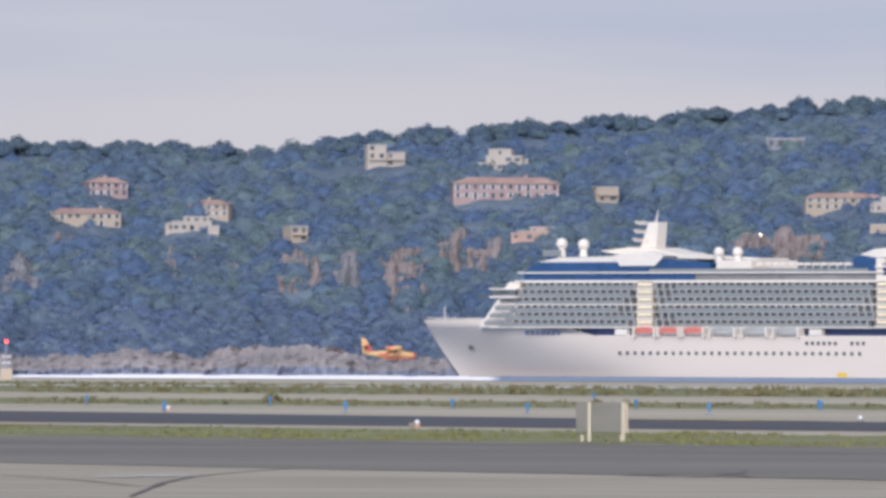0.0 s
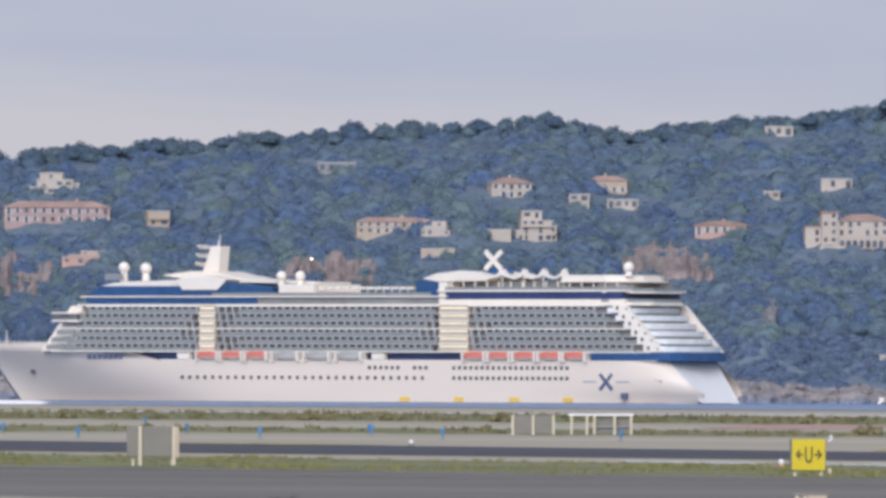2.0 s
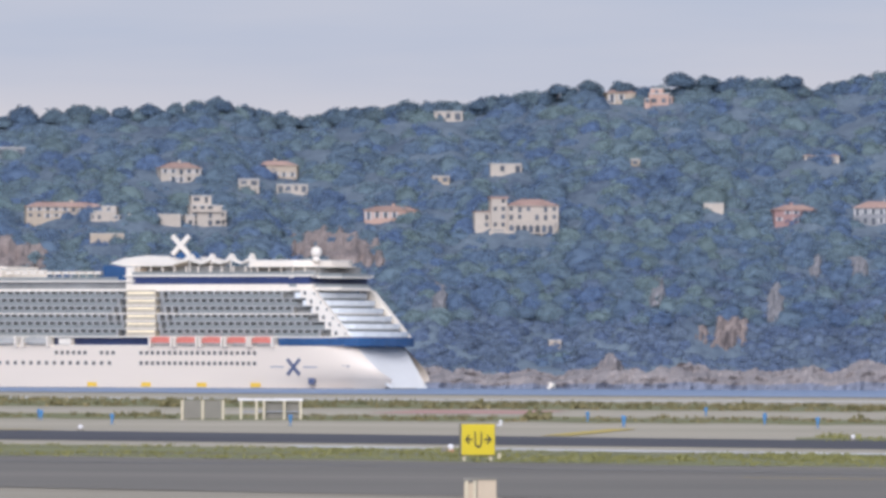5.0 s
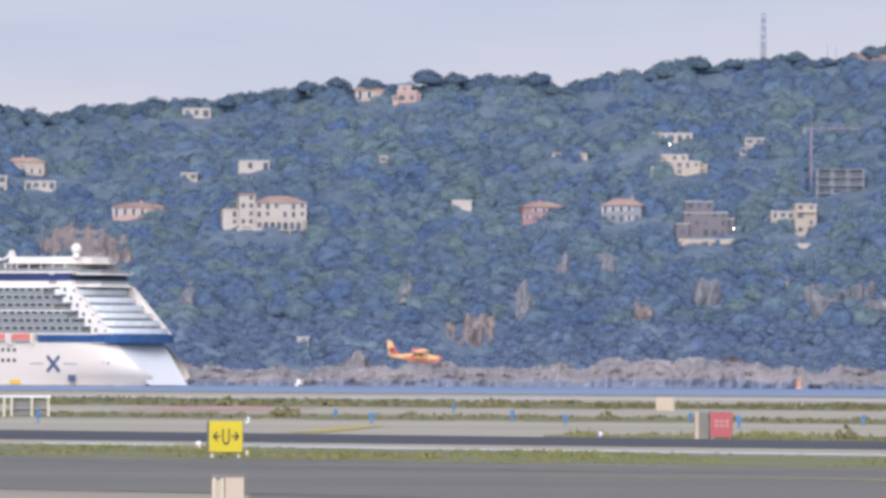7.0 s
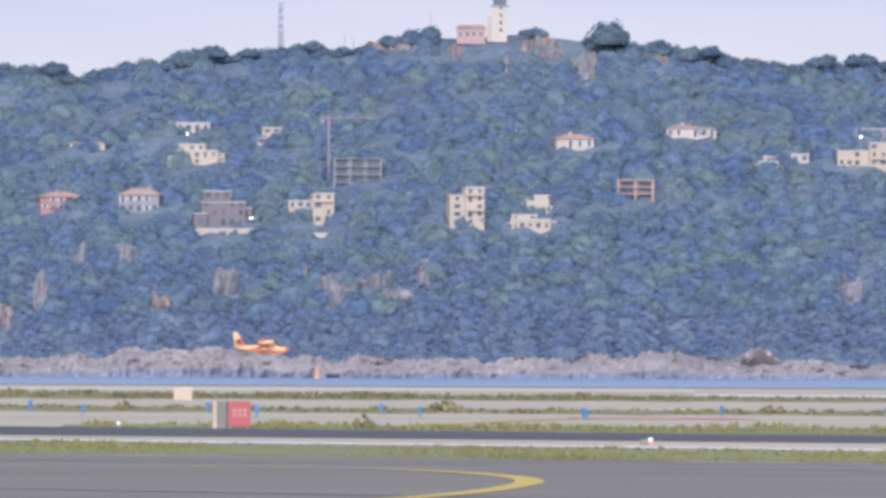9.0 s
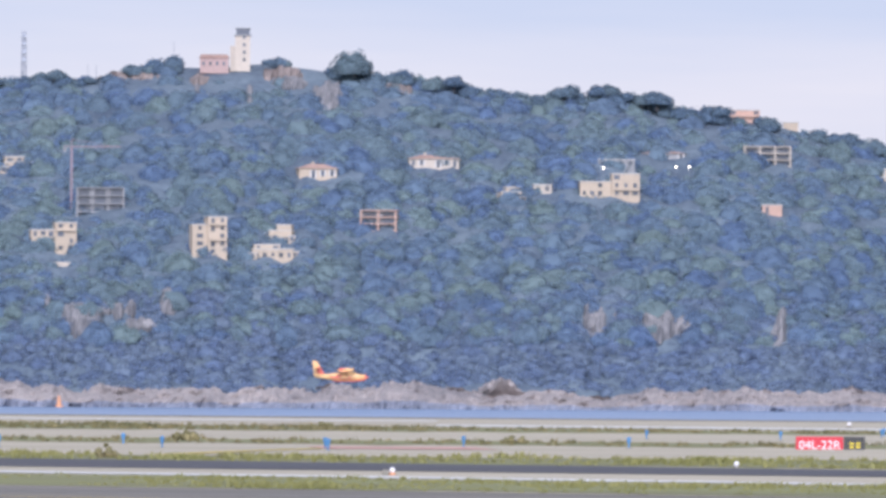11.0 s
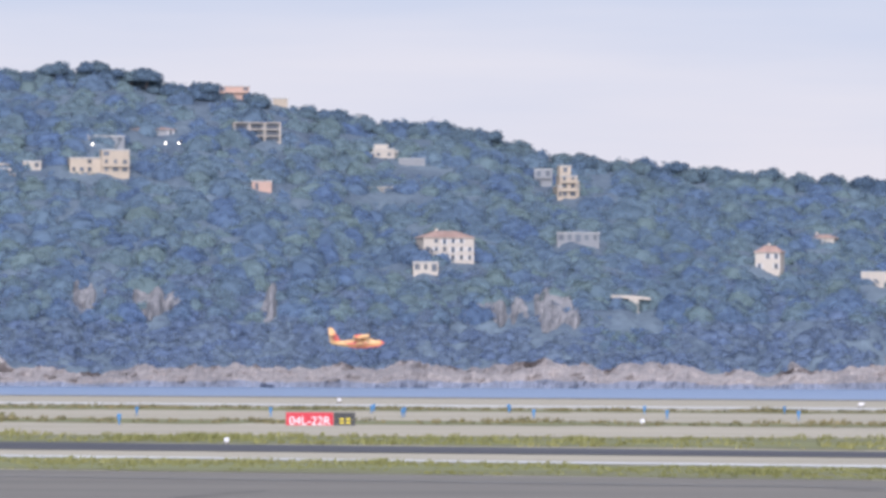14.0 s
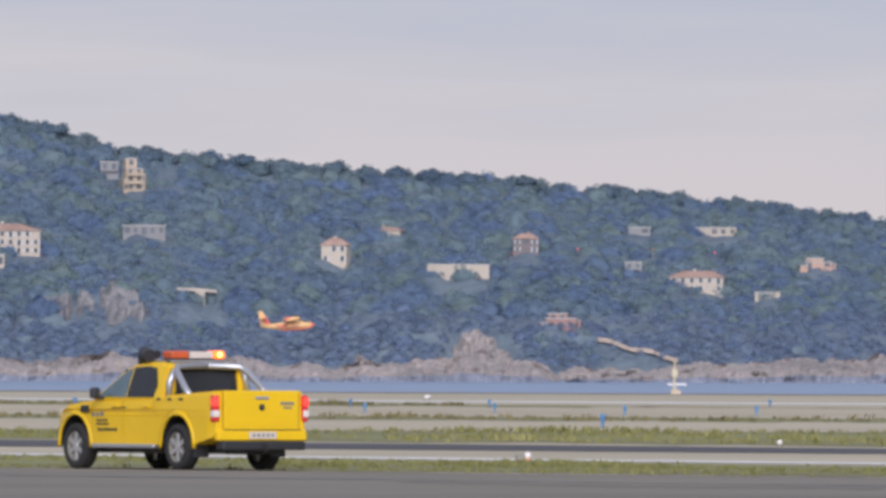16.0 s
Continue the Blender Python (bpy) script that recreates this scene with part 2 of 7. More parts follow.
BLUE_MARK = paint("blue marker plastic", (0.085, 0.23, 0.44), 0.5, vary=0.1, grain=0.1, piece=0.2)
STEEL = paint("galvanised steel", (0.30, 0.31, 0.34), 0.5, 0.4, vary=0.1, grain=0.3)
RUST = paint("faded crane paint", (0.25, 0.185, 0.20), 0.7, vary=0.1, grain=1.0)
BUOY = paint("orange buoy paint", (0.62, 0.30, 0.16), 0.5, vary=0.1, grain=0.5)


def water_paint():
    m = paint("choppy sea water", (0.11, 0.18, 0.31), 0.3, vary=0.2, grain=6.0, tint=(0.15, 0.23, 0.38), stretch=(0.5, 1, 1))
    n, l = m.node_tree.nodes, m.node_tree.links
    c, w, b = n.new("ShaderNodeTexCoord"), n.new("ShaderNodeTexNoise"), n.new("ShaderNodeBump")
    w.inputs["Scale"].default_value, w.inputs["Detail"].default_value = 0.35, 6
    b.inputs["Distance"].default_value, b.inputs["Strength"].default_value = 0.5, 0.8
    l.new(c.outputs["Object"], w.inputs["Vector"]), l.new(w.outputs["Fac"], b.inputs["Height"])
    l.new(b.outputs[0], n["Principled BSDF"].inputs["Normal"])
    return m


WATER = water_paint()


# ---- building blocks ----
def mesh_of(name, bm, mat, smooth=False):
    me = bpy.data.meshes.new(name)
    bm.normal_update()
    bm.to_mesh(me)
    bm.free()
    for x in mat if isinstance(mat, (list, tuple)) else [mat]:
        me.materials.append(x)
    if smooth:
        me.polygons.foreach_set("use_smooth", [True] * len(me.polygons))
    return me


def part(name, bm, mat, parent=None, label="", at=None, smooth=False):
    ob = new(name, mesh_of(name, bm, mat, smooth) if isinstance(bm, bmesh.types.BMesh) else bm)
    if parent is not None:
        ob.parent = parent
    if at is not None:
        ob.matrix_basis = at
    return tagged(ob, label)


def box(bm, x0, x1, y0, y1, z0, z1, bevel=0.0, mi=0):
    vs = [bm.verts.new((x, y, z)) for z in (z0, z1) for y in (y0, y1) for x in (x0, x1)]
    fs = [bm.faces.new([vs[i] for i in q]) for q in ((0, 2, 3, 1), (4, 5, 7, 6), (0, 1, 5, 4), (2, 6, 7, 3), (0, 4, 6, 2), (1, 3, 7, 5))]
    for q in fs:
        q.material_index = mi
    if bevel:
        es = list({e for q in fs for e in q.edges})
        bmesh.ops.bevel(bm, geom=es, offset=bevel, segments=2, affect="EDGES", profile=0.5)
    return fs


def boxed(*a, **k):
    bm = bmesh.new()
    box(bm, *a, **k)
    return bm


def prism(bm, outline, y0, y1, inset=0.0):
    """Outline in x, z, pulled out along y; inset narrows the far side."""
    a = [bm.verts.new((x, y0, z)) for x, z in outline]
    b = [bm.verts.new((x, y1, z)) for x, z in outline]
    n = len(a)
    bm.faces.new(a), bm.faces.new(b[::-1])
    for i in range(n):
        bm.faces.new((a[i], b[i], b[(i + 1) % n], a[(i + 1) % n]))
    bmesh.ops.recalc_face_normals(bm, faces=bm.faces[:])
    return bm


def slab(bm, outline, z0, z1):
    """Outline in x, y, pulled up along z."""
    a = [bm.verts.new((x, y, z0)) for x, y in outline]
    b = [bm.verts.new((x, y, z1)) for x, y in outline]
    n = len(a)
    bm.faces.new(a[::-1]), bm.faces.new(b)
    for i in range(n):
        bm.faces.new((a[i], a[(i + 1) % n], b[(i + 1) % n], b[i]))
    bmesh.ops.recalc_face_normals(bm, faces=bm.faces[:])
    return bm


def tube(bm, points, radius, sides=8, cap=True):
    """A round bar along points; radius is one number or one for each point."""
    rings = []
    pts = [Vector(p) for p in points]
    for i, p in enumerate(pts):
        way = (pts[min(i + 1, len(pts) - 1)] - pts[max(i - 1, 0)]).normalized()
        side = way.orthogonal().normalized() if not rings else (rings_side - way * rings_side.dot(way)).normalized()
        rings_side = side
        other = way.cross(side)
        r = radius[i] if isinstance(radius, (list, tuple)) else radius
        rings.append([bm.verts.new(p + r * (math.cos(k * math.tau / sides) * side + math.sin(k * math.tau / sides) * other)) for k in range(sides)])
    for a, b in zip(rings, rings[1:]):
        for k in range(sides):
            bm.faces.new((a[k], a[(k + 1) % sides], b[(k + 1) % sides], b[k]))
    if cap:
        bm.faces.new(rings[0][::-1]), bm.faces.new(rings[-1])
    return bm


def loft(bm, rings, cap=True):
    """Skin over rings of equal length (lists of points)."""
    rs = [[bm.verts.new(p) for p in r] for r in rings]
    n = len(rs[0])
    for a, b in zip(rs, rs[1:]):
        for k in range(n):
            bm.faces.new((a[k], a[(k + 1) % n], b[(k + 1) % n], b[k]))
    if cap:
        bm.faces.new(rs[0][::-1]), bm.faces.new(rs[-1])
    bmesh.ops.recalc_face_normals(bm, faces=bm.faces[:])
    return bm


def ball(bm, centre, radius, detail=2, squash=1.0):
    bmesh.ops.create_icosphere(bm, subdivisions=detail, radius=radius, matrix=Matrix.Translation(centre) @ Matrix.Diagonal((1, 1, squash, 1)))
    return bm


def thing(name, label, category, at, group="", kind=""):
    ob = new(name)
    ob.matrix_basis = at
    return tagged(ob, label, category, group, kind)


def bearing(b, e, d):
    """The place at bearing b and elevation e, in milliradians, at distance d."""
    return Vector((d * math.sin(b / 1000), d * math.cos(b / 1000), EYE.z + d * e / 1000))


# ---- airfield ----
def across(c, m, az):
    """Where the line y = c + m x meets the bearing az (degrees)."""
    t = math.tan(radians(az))
    y = c / (1 - m * t)
    return y * t, y


def strip(name, far, near, z, mat, label, lo=-10.5, hi=10.5, ragged=0.0):
    """A ground strip between two straight lines (c, m), from bearing lo to hi."""
    bm = bmesh.new()
    rows, n = [], 130
    for i in range(n + 1):
        az = lo + (hi - lo) * i / n
        pair = []
        for j, (c, m) in enumerate((near, far)):
            x, y = across(c, m, az)
            y += ragged * (c / 100) * noise.noise(Vector((x * 0.35, c, j * 7.0))) + 0.5 * ragged * (c / 100) * noise.noise(Vector((x * 1.3, c, j * 3.0)))
            pair.append(bm.verts.new((x, y, z)))
        rows.append(pair)
    for a, b in zip(rows, rows[1:]):
        bm.faces.new((a[0], b[0], b[1], a[1]))
    return tagged(part(name, bm, mat), label, name.split("_")[0], kind="structure")


def airfield():
    bm = bmesh.new()
    (x0, y0), (x1, y1) = across(1250, -1.84, -10.5), across(1250, -1.84, 13)
    slab(bm, [(-900, -700), (900, -700), (900, 500), (x1, y1), (x0, y0), (-900, y0)], -3.0, 0.0)
    tagged(part("ground", bm, CONCRETE), "pale weathered concrete apron reaching to the sea wall", "ground", kind="structure")
    strip("verge_far", (803, -2.5), (645, -0.85), 0.006, TURF, "dry grass verge with low weeds", ragged=4.0)
    strip("verge_middle", (509, -1.14), (451, -0.8), 0.006, TURF, "narrow dry grass verge", ragged=3.0)
    strip("verge_near_runway", (347, -0.3), (322, -1.3), 0.006, TURF, "grass verge beside the dark runway", lo=-0.6, ragged=2.0)
    strip("road_dark", (325, -1.65), (285.5, -1.17), 0.010, ASPHALT_NEW, "dark asphalt runway")
    strip("verge_near", (259, -1.51), (224.8, -1.31), 0.006, TURF, "yellow-green grass verge beside the taxiway", ragged=0.8)
    strip("road_taxiway", (223, -1.31), (156.3, -1.454), 0.010, ASPHALT, "worn grey asphalt taxiway", ragged=0.25)
    strip("pavement_near", (156.0, -1.454), (60, -0.6), 0.006, CONCRETE_NEAR, "cracked pale apron concrete", hi=-2.0)
    strip("road_apron", (156.0, -1.454), (60, -0.6), 0.006, ASPHALT, "worn grey asphalt apron", lo=-2.0)
    strip("line_edge", (209, -1.35), (207.2, -1.35), 0.016, GREY_LINE, "faded line along the taxiway")
    for lo, hi, c, m in ((-9.5, 2.4, 1000, -0.27), (2.4, 11, 885, -2.05)):
        strip("line_runway", (c, m), (c - 48, m), 0.012, WHITE_LINE, "worn white line along the far runway", lo=lo, hi=hi, ragged=0.6)
    strip("pavement_edge", (1249, -1.84), (1165, -1.84), 0.008, ASPHALT, "dark edge of the sea wall", lo=-10.4, hi=10.4)
    strip("line_pale", (268, -1.5), (262, -1.5), 0.012, WHITE_LINE, "worn pale edge line of the runway", lo=-3.0, ragged=0.5)


def curved_line(name, points, width, mat, label):
    bm = bmesh.new()
    pts = [Vector((x, y, 0.018)) for x, y in points]
    fine = []
    for i in range(len(pts) - 1):
        p0, p1, p2, p3 = pts[max(i - 1, 0)], pts[i], pts[i + 1], pts[min(i + 2, len(pts) - 1)]
        for k in range(8):
            t = k / 8
            fine.append(0.5 * (2 * p1 + (p2 - p0) * t + (2 * p0 - 5 * p1 + 4 * p2 - p3) * t * t + (3 * p1 - p0 - 3 * p2 + p3) * t ** 3))
    fine.append(pts[-1])
    rows = []
    for i, p in enumerate(fine):
        d = (fine[min(i + 1, len(fine) - 1)] - fine[max(i - 1, 0)]).normalized()
        s = Vector((-d.y, d.x, 0)) * width / 2
        rows.append((bm.verts.new(p - s), bm.verts.new(p + s)))
    for a, b in zip(rows, rows[1:]):
        bm.faces.new((a[0], b[0], b[1], a[1]))
    return tagged(part(name, bm, mat), label, "line", kind="structure")


def stuff_mesh(name, verts, faces, mats, label, category, index=None, smooth=False, normals=None):
    me = bpy.data.meshes.new(name)
    me.from_pydata(verts, [], faces) if isinstance(verts, list) else None
    if not isinstance(verts, list):
        nv, nf = len(verts), len(faces)
        me.vertices.add(nv)
        me.vertices.foreach_set("co", np.asarray(verts, np.float32).ravel())
        me.loops.add(nf * 3)
        me.loops.foreach_set("vertex_index", np.asarray(faces, np.int32).ravel())
        me.polygons.add(nf)
        me.polygons.foreach_set("loop_start", np.arange(nf, dtype=np.int32) * 3)
        if index is not None:
            me.polygons.foreach_set("material_index", np.asarray(index, np.int32))
        if smooth:
            me.polygons.foreach_set("use_smooth", np.ones(nf, bool))
        me.update(calc_edges=True)
        if normals is not None:
            me.normals_split_custom_set_from_vertices(normals)
    for m in mats:
        me.materials.append(m)
    return tagged(new(name, me), label, category, kind="stuff")


def grass_band(name, far, near, mat, count, size, label, lo, hi, seed):
    """Tufts of blades scattered in clumps over a verge."""
    rng = np.random.default_rng(seed)
    vs, fs = [], []
    made = 0
    while made < count:
        az = rng.uniform(lo, hi)
        (x0, y0), (x1, y1) = across(*near, az), across(*far, az)
        if y1 <= y0:
            made += 1
            continue
        k = rng.random()
        x, y = x0 + (x1 - x0) * k, y0 + (y1 - y0) * k
        dense = noise.noise(Vector((x * 0.22, y * 0.05, seed))) + 0.6 * noise.noise(Vector((x * 0.8, y * 0.1, seed + 5)))
        if rng.random() > 0.45 + 0.9 * dense:
            continue
        made += 1
        s = size * rng.uniform(0.4, 1.0) * (1 + 0.9 * max(0, dense))
        for b in range(7):
            a, lean = rng.uniform(0, math.tau), rng.uniform(0.1, 0.7)
            bx, by = x + rng.normal(0, 0.5) * s, y + rng.normal(0, 0.5) * s
            w, h = s * rng.uniform(0.10, 0.22), s * rng.uniform(0.5, 1.0)
            ca, sa = math.cos(a), math.sin(a)
            i = len(vs)
            vs += [(bx - w * ca, by - w * sa, 0.0), (bx + w * ca, by + w * sa, 0.0), (bx + lean * h * sa + w * 0.5 * ca, by - lean * h * ca, h), (bx - w * 0.6 * ca, by - w * sa, h * 0.55)]
            fs += [(i, i + 1, i + 2), (i, i + 2, i + 3)]
    stuff_mesh(name, np.array(vs), np.array(fs), [mat], label, "grass")


def verges():
    grass_band("grass", (803, -2.5), (645, -0.85), WEED, 3200, 0.26, "low dark weeds on the far verge", -9, 2.5, 1)
    grass_band("grass", (790, -2.5), (660, -0.85), WEED, 600, 0.22, "low dark weeds on the far verge", 2.5, 7, 2)
    grass_band("grass", (509, -1.14), (451, -0.8), WEED, 1300, 0.18, "low weeds on the narrow verge", -9, 9, 3)
    grass_band("grass", (347, -0.3), (322, -1.3), GRASS, 1700, 0.15, "green grass beside the dark runway", -0.5, 9.5, 4)
    grass_band("grass", (259, -1.51), (224.8, -1.31), GRASS, 5200, 0.085, "yellow-green grass beside the taxiway", -9, 9.5, 5)


def bush(x, y, size, label, mat=WEED, seed=0):
    rng = random.Random(seed)
    bm = bmesh.new()
    for i in range(26):
        a, r = rng.uniform(0, math.tau), rng.uniform(0, 1) ** 0.5
        p = Vector((r * size * 0.75 * math.cos(a), r * size * 0.5 * math.sin(a), size * rng.uniform(0.08, 0.55 * (1.25 - r))))
        q = bmesh.ops.create_icosphere(bm, subdivisions=1, radius=size * rng.uniform(0.09, 0.2), matrix=Matrix.Translation(p))
        for v in q["verts"]:
            v.co += Vector((rng.uniform(-1, 1), rng.uniform(-1, 1), rng.uniform(-1, 1))) * size * 0.06
    ob = thing("bush", label, "bush", pose(x, y, 0))
    part("leaves", bm, mat, ob)
    part("stem", tube(bmesh.new(), [(0, 0, -0.02), (0.02, 0, size * 0.3)], [0.03, 0.015], 6), BARK, ob)


# ---- sea and headland ----
def sea():
    bm = bmesh.new()
    slab(bm, [(-2600, 400), (2600, 400), (2600, 4990), (-2600, 4990)], SEA - 1.0, SEA)
    tagged(part("water", bm, WATER), "choppy blue sea water before the headland", "sea", kind="structure")


# bearing and elevation of the wooded skyline
CREST = [(-190, 17.0), (-141, 18.2), (-125, 18.2), (-120, 17.7), (-114, 18.7), (-106, 19.3), (-103, 19.5), (-93, 20.2), (-88, 20.7), (-82, 21.1), (-70, 22.0), (-58, 22.6), (-52, 21.4), (-45, 22.4), (-37, 22.9),
         (-27.5, 24.3), (-23, 23.9), (-16, 24.8), (-8, 24.6), (2, 26.2), (12, 26.5), (18, 27.3), (27, 27.7), (34, 27.2), (38, 26.6), (50, 24.7), (56, 25.4), (62, 24.2), (70, 23.3), (79, 21.2), (87.5, 20.4),
         (93, 18.4), (100, 17.9), (110, 16.8), (122, 16.3), (134, 15.4), (148, 13.8), (157, 12.7), (200, 8.0)]
COAST, CREST_D = 4500.0, 4850.0
PROFILE = [(0, 0), (0.012, 0.055), (0.05, 0.085), (0.16, 0.30), (0.30, 0.45), (0.65, 0.76), (1, 1)]
NB, NS = 741, 61
GB = np.linspace(-185, 185, NB)
GS = np.concatenate([np.linspace(0, 1, NS), [1.15, 1.3]])


def headland_grid():
    crest = np.interp(GB, [b for b, e in CREST], [e for b, e in CREST]) - np.interp(GB, [-30, 10, 18, 46, 62], [0.32, 0.25, -0.15, 0.0, 0.3])
    top = EYE.z + CREST_D * crest / 1000
    g = np.interp(GS, [s for s, v in PROFILE], [v for s, v in PROFILE])
    g[-2:] = 0.9, 0.6
    d = np.zeros((NB, len(GS)))
    z = np.zeros((NB, len(GS)))
    for i, b in enumerate(GB):
        shore = COAST + 14 * noise.noise(Vector((b * 0.11, 3, 0))) + 7 * noise.noise(Vector((b * 0.5, 9, 0)))
        for j, s in enumerate(GS):
            d[i, j] = shore + (CREST_D - shore) * s
            rough = noise.noise(Vector((b * 0.16, s * 5, 1))) * 5 + noise.noise(Vector((b * 0.6, s * 16, 2))) * 2.2
            z[i, j] = SEA - 0.6 + (top[i] - SEA) * g[j] + rough * min(1, 6 * s) * max(0.15, 1 - max(0, s - 0.8) * 4.2)
    return d, z


HD, HZ = headland_grid()
HE = (HZ - EYE.z) / HD * 1000


def on_hill(b, e):
    """The hillside's place at bearing b seen at elevation e."""
    i = min(max((b - GB[0]) / (GB[1] - GB[0]), 0), NB - 1.001)
    k, fr = int(i), i - int(i)
    es = HE[k] * (1 - fr) + HE[k + 1] * fr
    ds = HD[k] * (1 - fr) + HD[k + 1] * fr
    for j in range(1, NS):
        if es[j] >= e:
            t = (e - es[j - 1]) / max(es[j] - es[j - 1], 1e-6)
            return bearing(b, e, ds[j - 1] + (ds[j] - ds[j - 1]) * min(max(t, 0), 1))
    return bearing(b, es[NS - 1], ds[NS - 1])


def crest_at(b):
    return np.interp(b, GB, HE[:, NS - 1])


def headland():
    sb, cb = np.sin(GB / 1000)[:, None], np.cos(GB / 1000)[:, None]
    vs = np.stack([HD * sb, HD * cb, HZ], -1).reshape(-1, 3)
    m = len(GS)
    i, j = np.meshgrid(np.arange(NB - 1), np.arange(m - 1), indexing="ij")
    a = (i * m + j).ravel()
    quads = np.concatenate([np.stack([a, a + m, a + m + 1], -1), np.stack([a, a + m + 1, a + 1], -1)])
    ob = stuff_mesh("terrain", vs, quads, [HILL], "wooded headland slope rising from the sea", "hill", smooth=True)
    ob["kind"] = "structure"


def crag(b, e, w, h, mat, seed, label, out=3.2):
    """Bare rock breaking out of the slope over a patch w by h milliradians."""
    nx, nz = max(8, int(w * 4.7 / 0.9)), max(8, int(h * 4.7 / 0.9))
    foot = on_hill(b, e - h / 2)
    bm = bmesh.new()
    grid = []
    for i in range(nx + 1):
        col = []
        for k in range(nz + 1):
            u, v = (i / nx * 2 - 1) * 1.15, (k / nz * 2 - 1) * 1.15
            p = on_hill(b + u * w / 2, e + v * h / 2)
            x, z = u * w * 2.35, v * h * 2.35
            mask = 1 - (u * u) ** 1.3 - (v * v) ** 1.3 if out < 5 else 1 - (abs(u) / (1.1 - 0.42 * (v + 1))) ** 2 - (v * v) ** 1.3
            ribs = 0.8 * noise.noise(Vector((x * 0.10, z * 0.10, seed))) + 0.5 * noise.noise(Vector((x * 0.25, z * 0.25, seed))) + 0.3 * noise.noise(Vector((x * 0.8, z * 0.8, seed))) - 0.1 if out > 5 else noise.noise(Vector((x * 0.33 + seed, z * 0.09, seed))) * 1.3 + noise.noise(Vector((x * 0.11, z * 0.07, seed + 3))) * 1.2 + noise.noise(Vector((x * 0.9, z * 0.35, seed + 6))) * 0.55
            push = max(-2.0, out * (0.75 * mask + 0.75 * ribs - 0.12))
            way = Vector((-p.x, -p.y, 0)).normalized()
            col.append(bm.verts.new(p + way * push * 1.6 + Vector((0, 0, push * 0.55)) - foot))
        grid.append(col)
    for i in range(nx):
        for k in range(nz):
            bm.faces.new((grid[i][k], grid[i + 1][k], grid[i + 1][k + 1], grid[i][k + 1]))
    bmesh.ops.recalc_face_normals(bm, faces=bm.faces[:])
    tagged(part("cliff", bm, mat, at=Matrix.Translation(foot)), label, "cliff", "cliffs of the headland", "structure")


def shore_rocks():
    """The jagged limestone shelf along the waterline."""
    n, m = 2400, 12
    vs = np.zeros((n, m, 3))
    for i in range(n):
        b = -172 + 344 * i / (n - 1)
        hgt = 8.8 + 3.8 * noise.noise(Vector((b * 0.10, 1.5, 0))) + 3.4 * noise.noise(Vector((b * 0.33, 2.5, 0))) + 1.8 * noise.noise(Vector((b * 0.8, 4.5, 0))) + 0.6 * noise.noise(Vector((b * 3.0, 6.5, 0)))
        hgt = max(hgt, 2.0)
        out = 4470 + 10 * noise.noise(Vector((b * 0.11, 3, 0))) + 6 * noise.noise(Vector((b * 0.9, 5, 0)))
        for k in range(m):
            v = k / (m - 1)
            lump = 0.4 - 1.5 * abs(noise.noise(Vector((b * 0.55, v * 5.0, 6)))) + 0.5 * (0.4 - 1.5 * abs(noise.noise(Vector((b * 1.5, v * 9, 7)))))
            d = out + 34 * v ** 1.25 - 9 * lump
            z = SEA - 0.8 + hgt * (v ** 0.62) + (1.3 * lump + 0.5 * noise.noise(Vector((b * 3.0, v * 8, 8)))) * v
            vs[i, k] = (d * math.sin(b / 1000), d * math.cos(b / 1000), z)
    i, j = np.meshgrid(np.arange(n - 1), np.arange(m - 1), indexing="ij")
    a = (i * m + j).ravel()
    faces = np.concatenate([np.stack([a, a + m, a + m + 1], -1), np.stack([a, a + m + 1, a + 1], -1)])
    low = np.tile((j.ravel() < 2).astype(int), 2)
    ob = stuff_mesh("shore_rock", vs.reshape(-1, 3), faces, [ROCK, ROCK_DARK], "jagged pale limestone shelf with a haze-tinted darker foot", "rock", index=low)
    ob["kind"] = "structure"


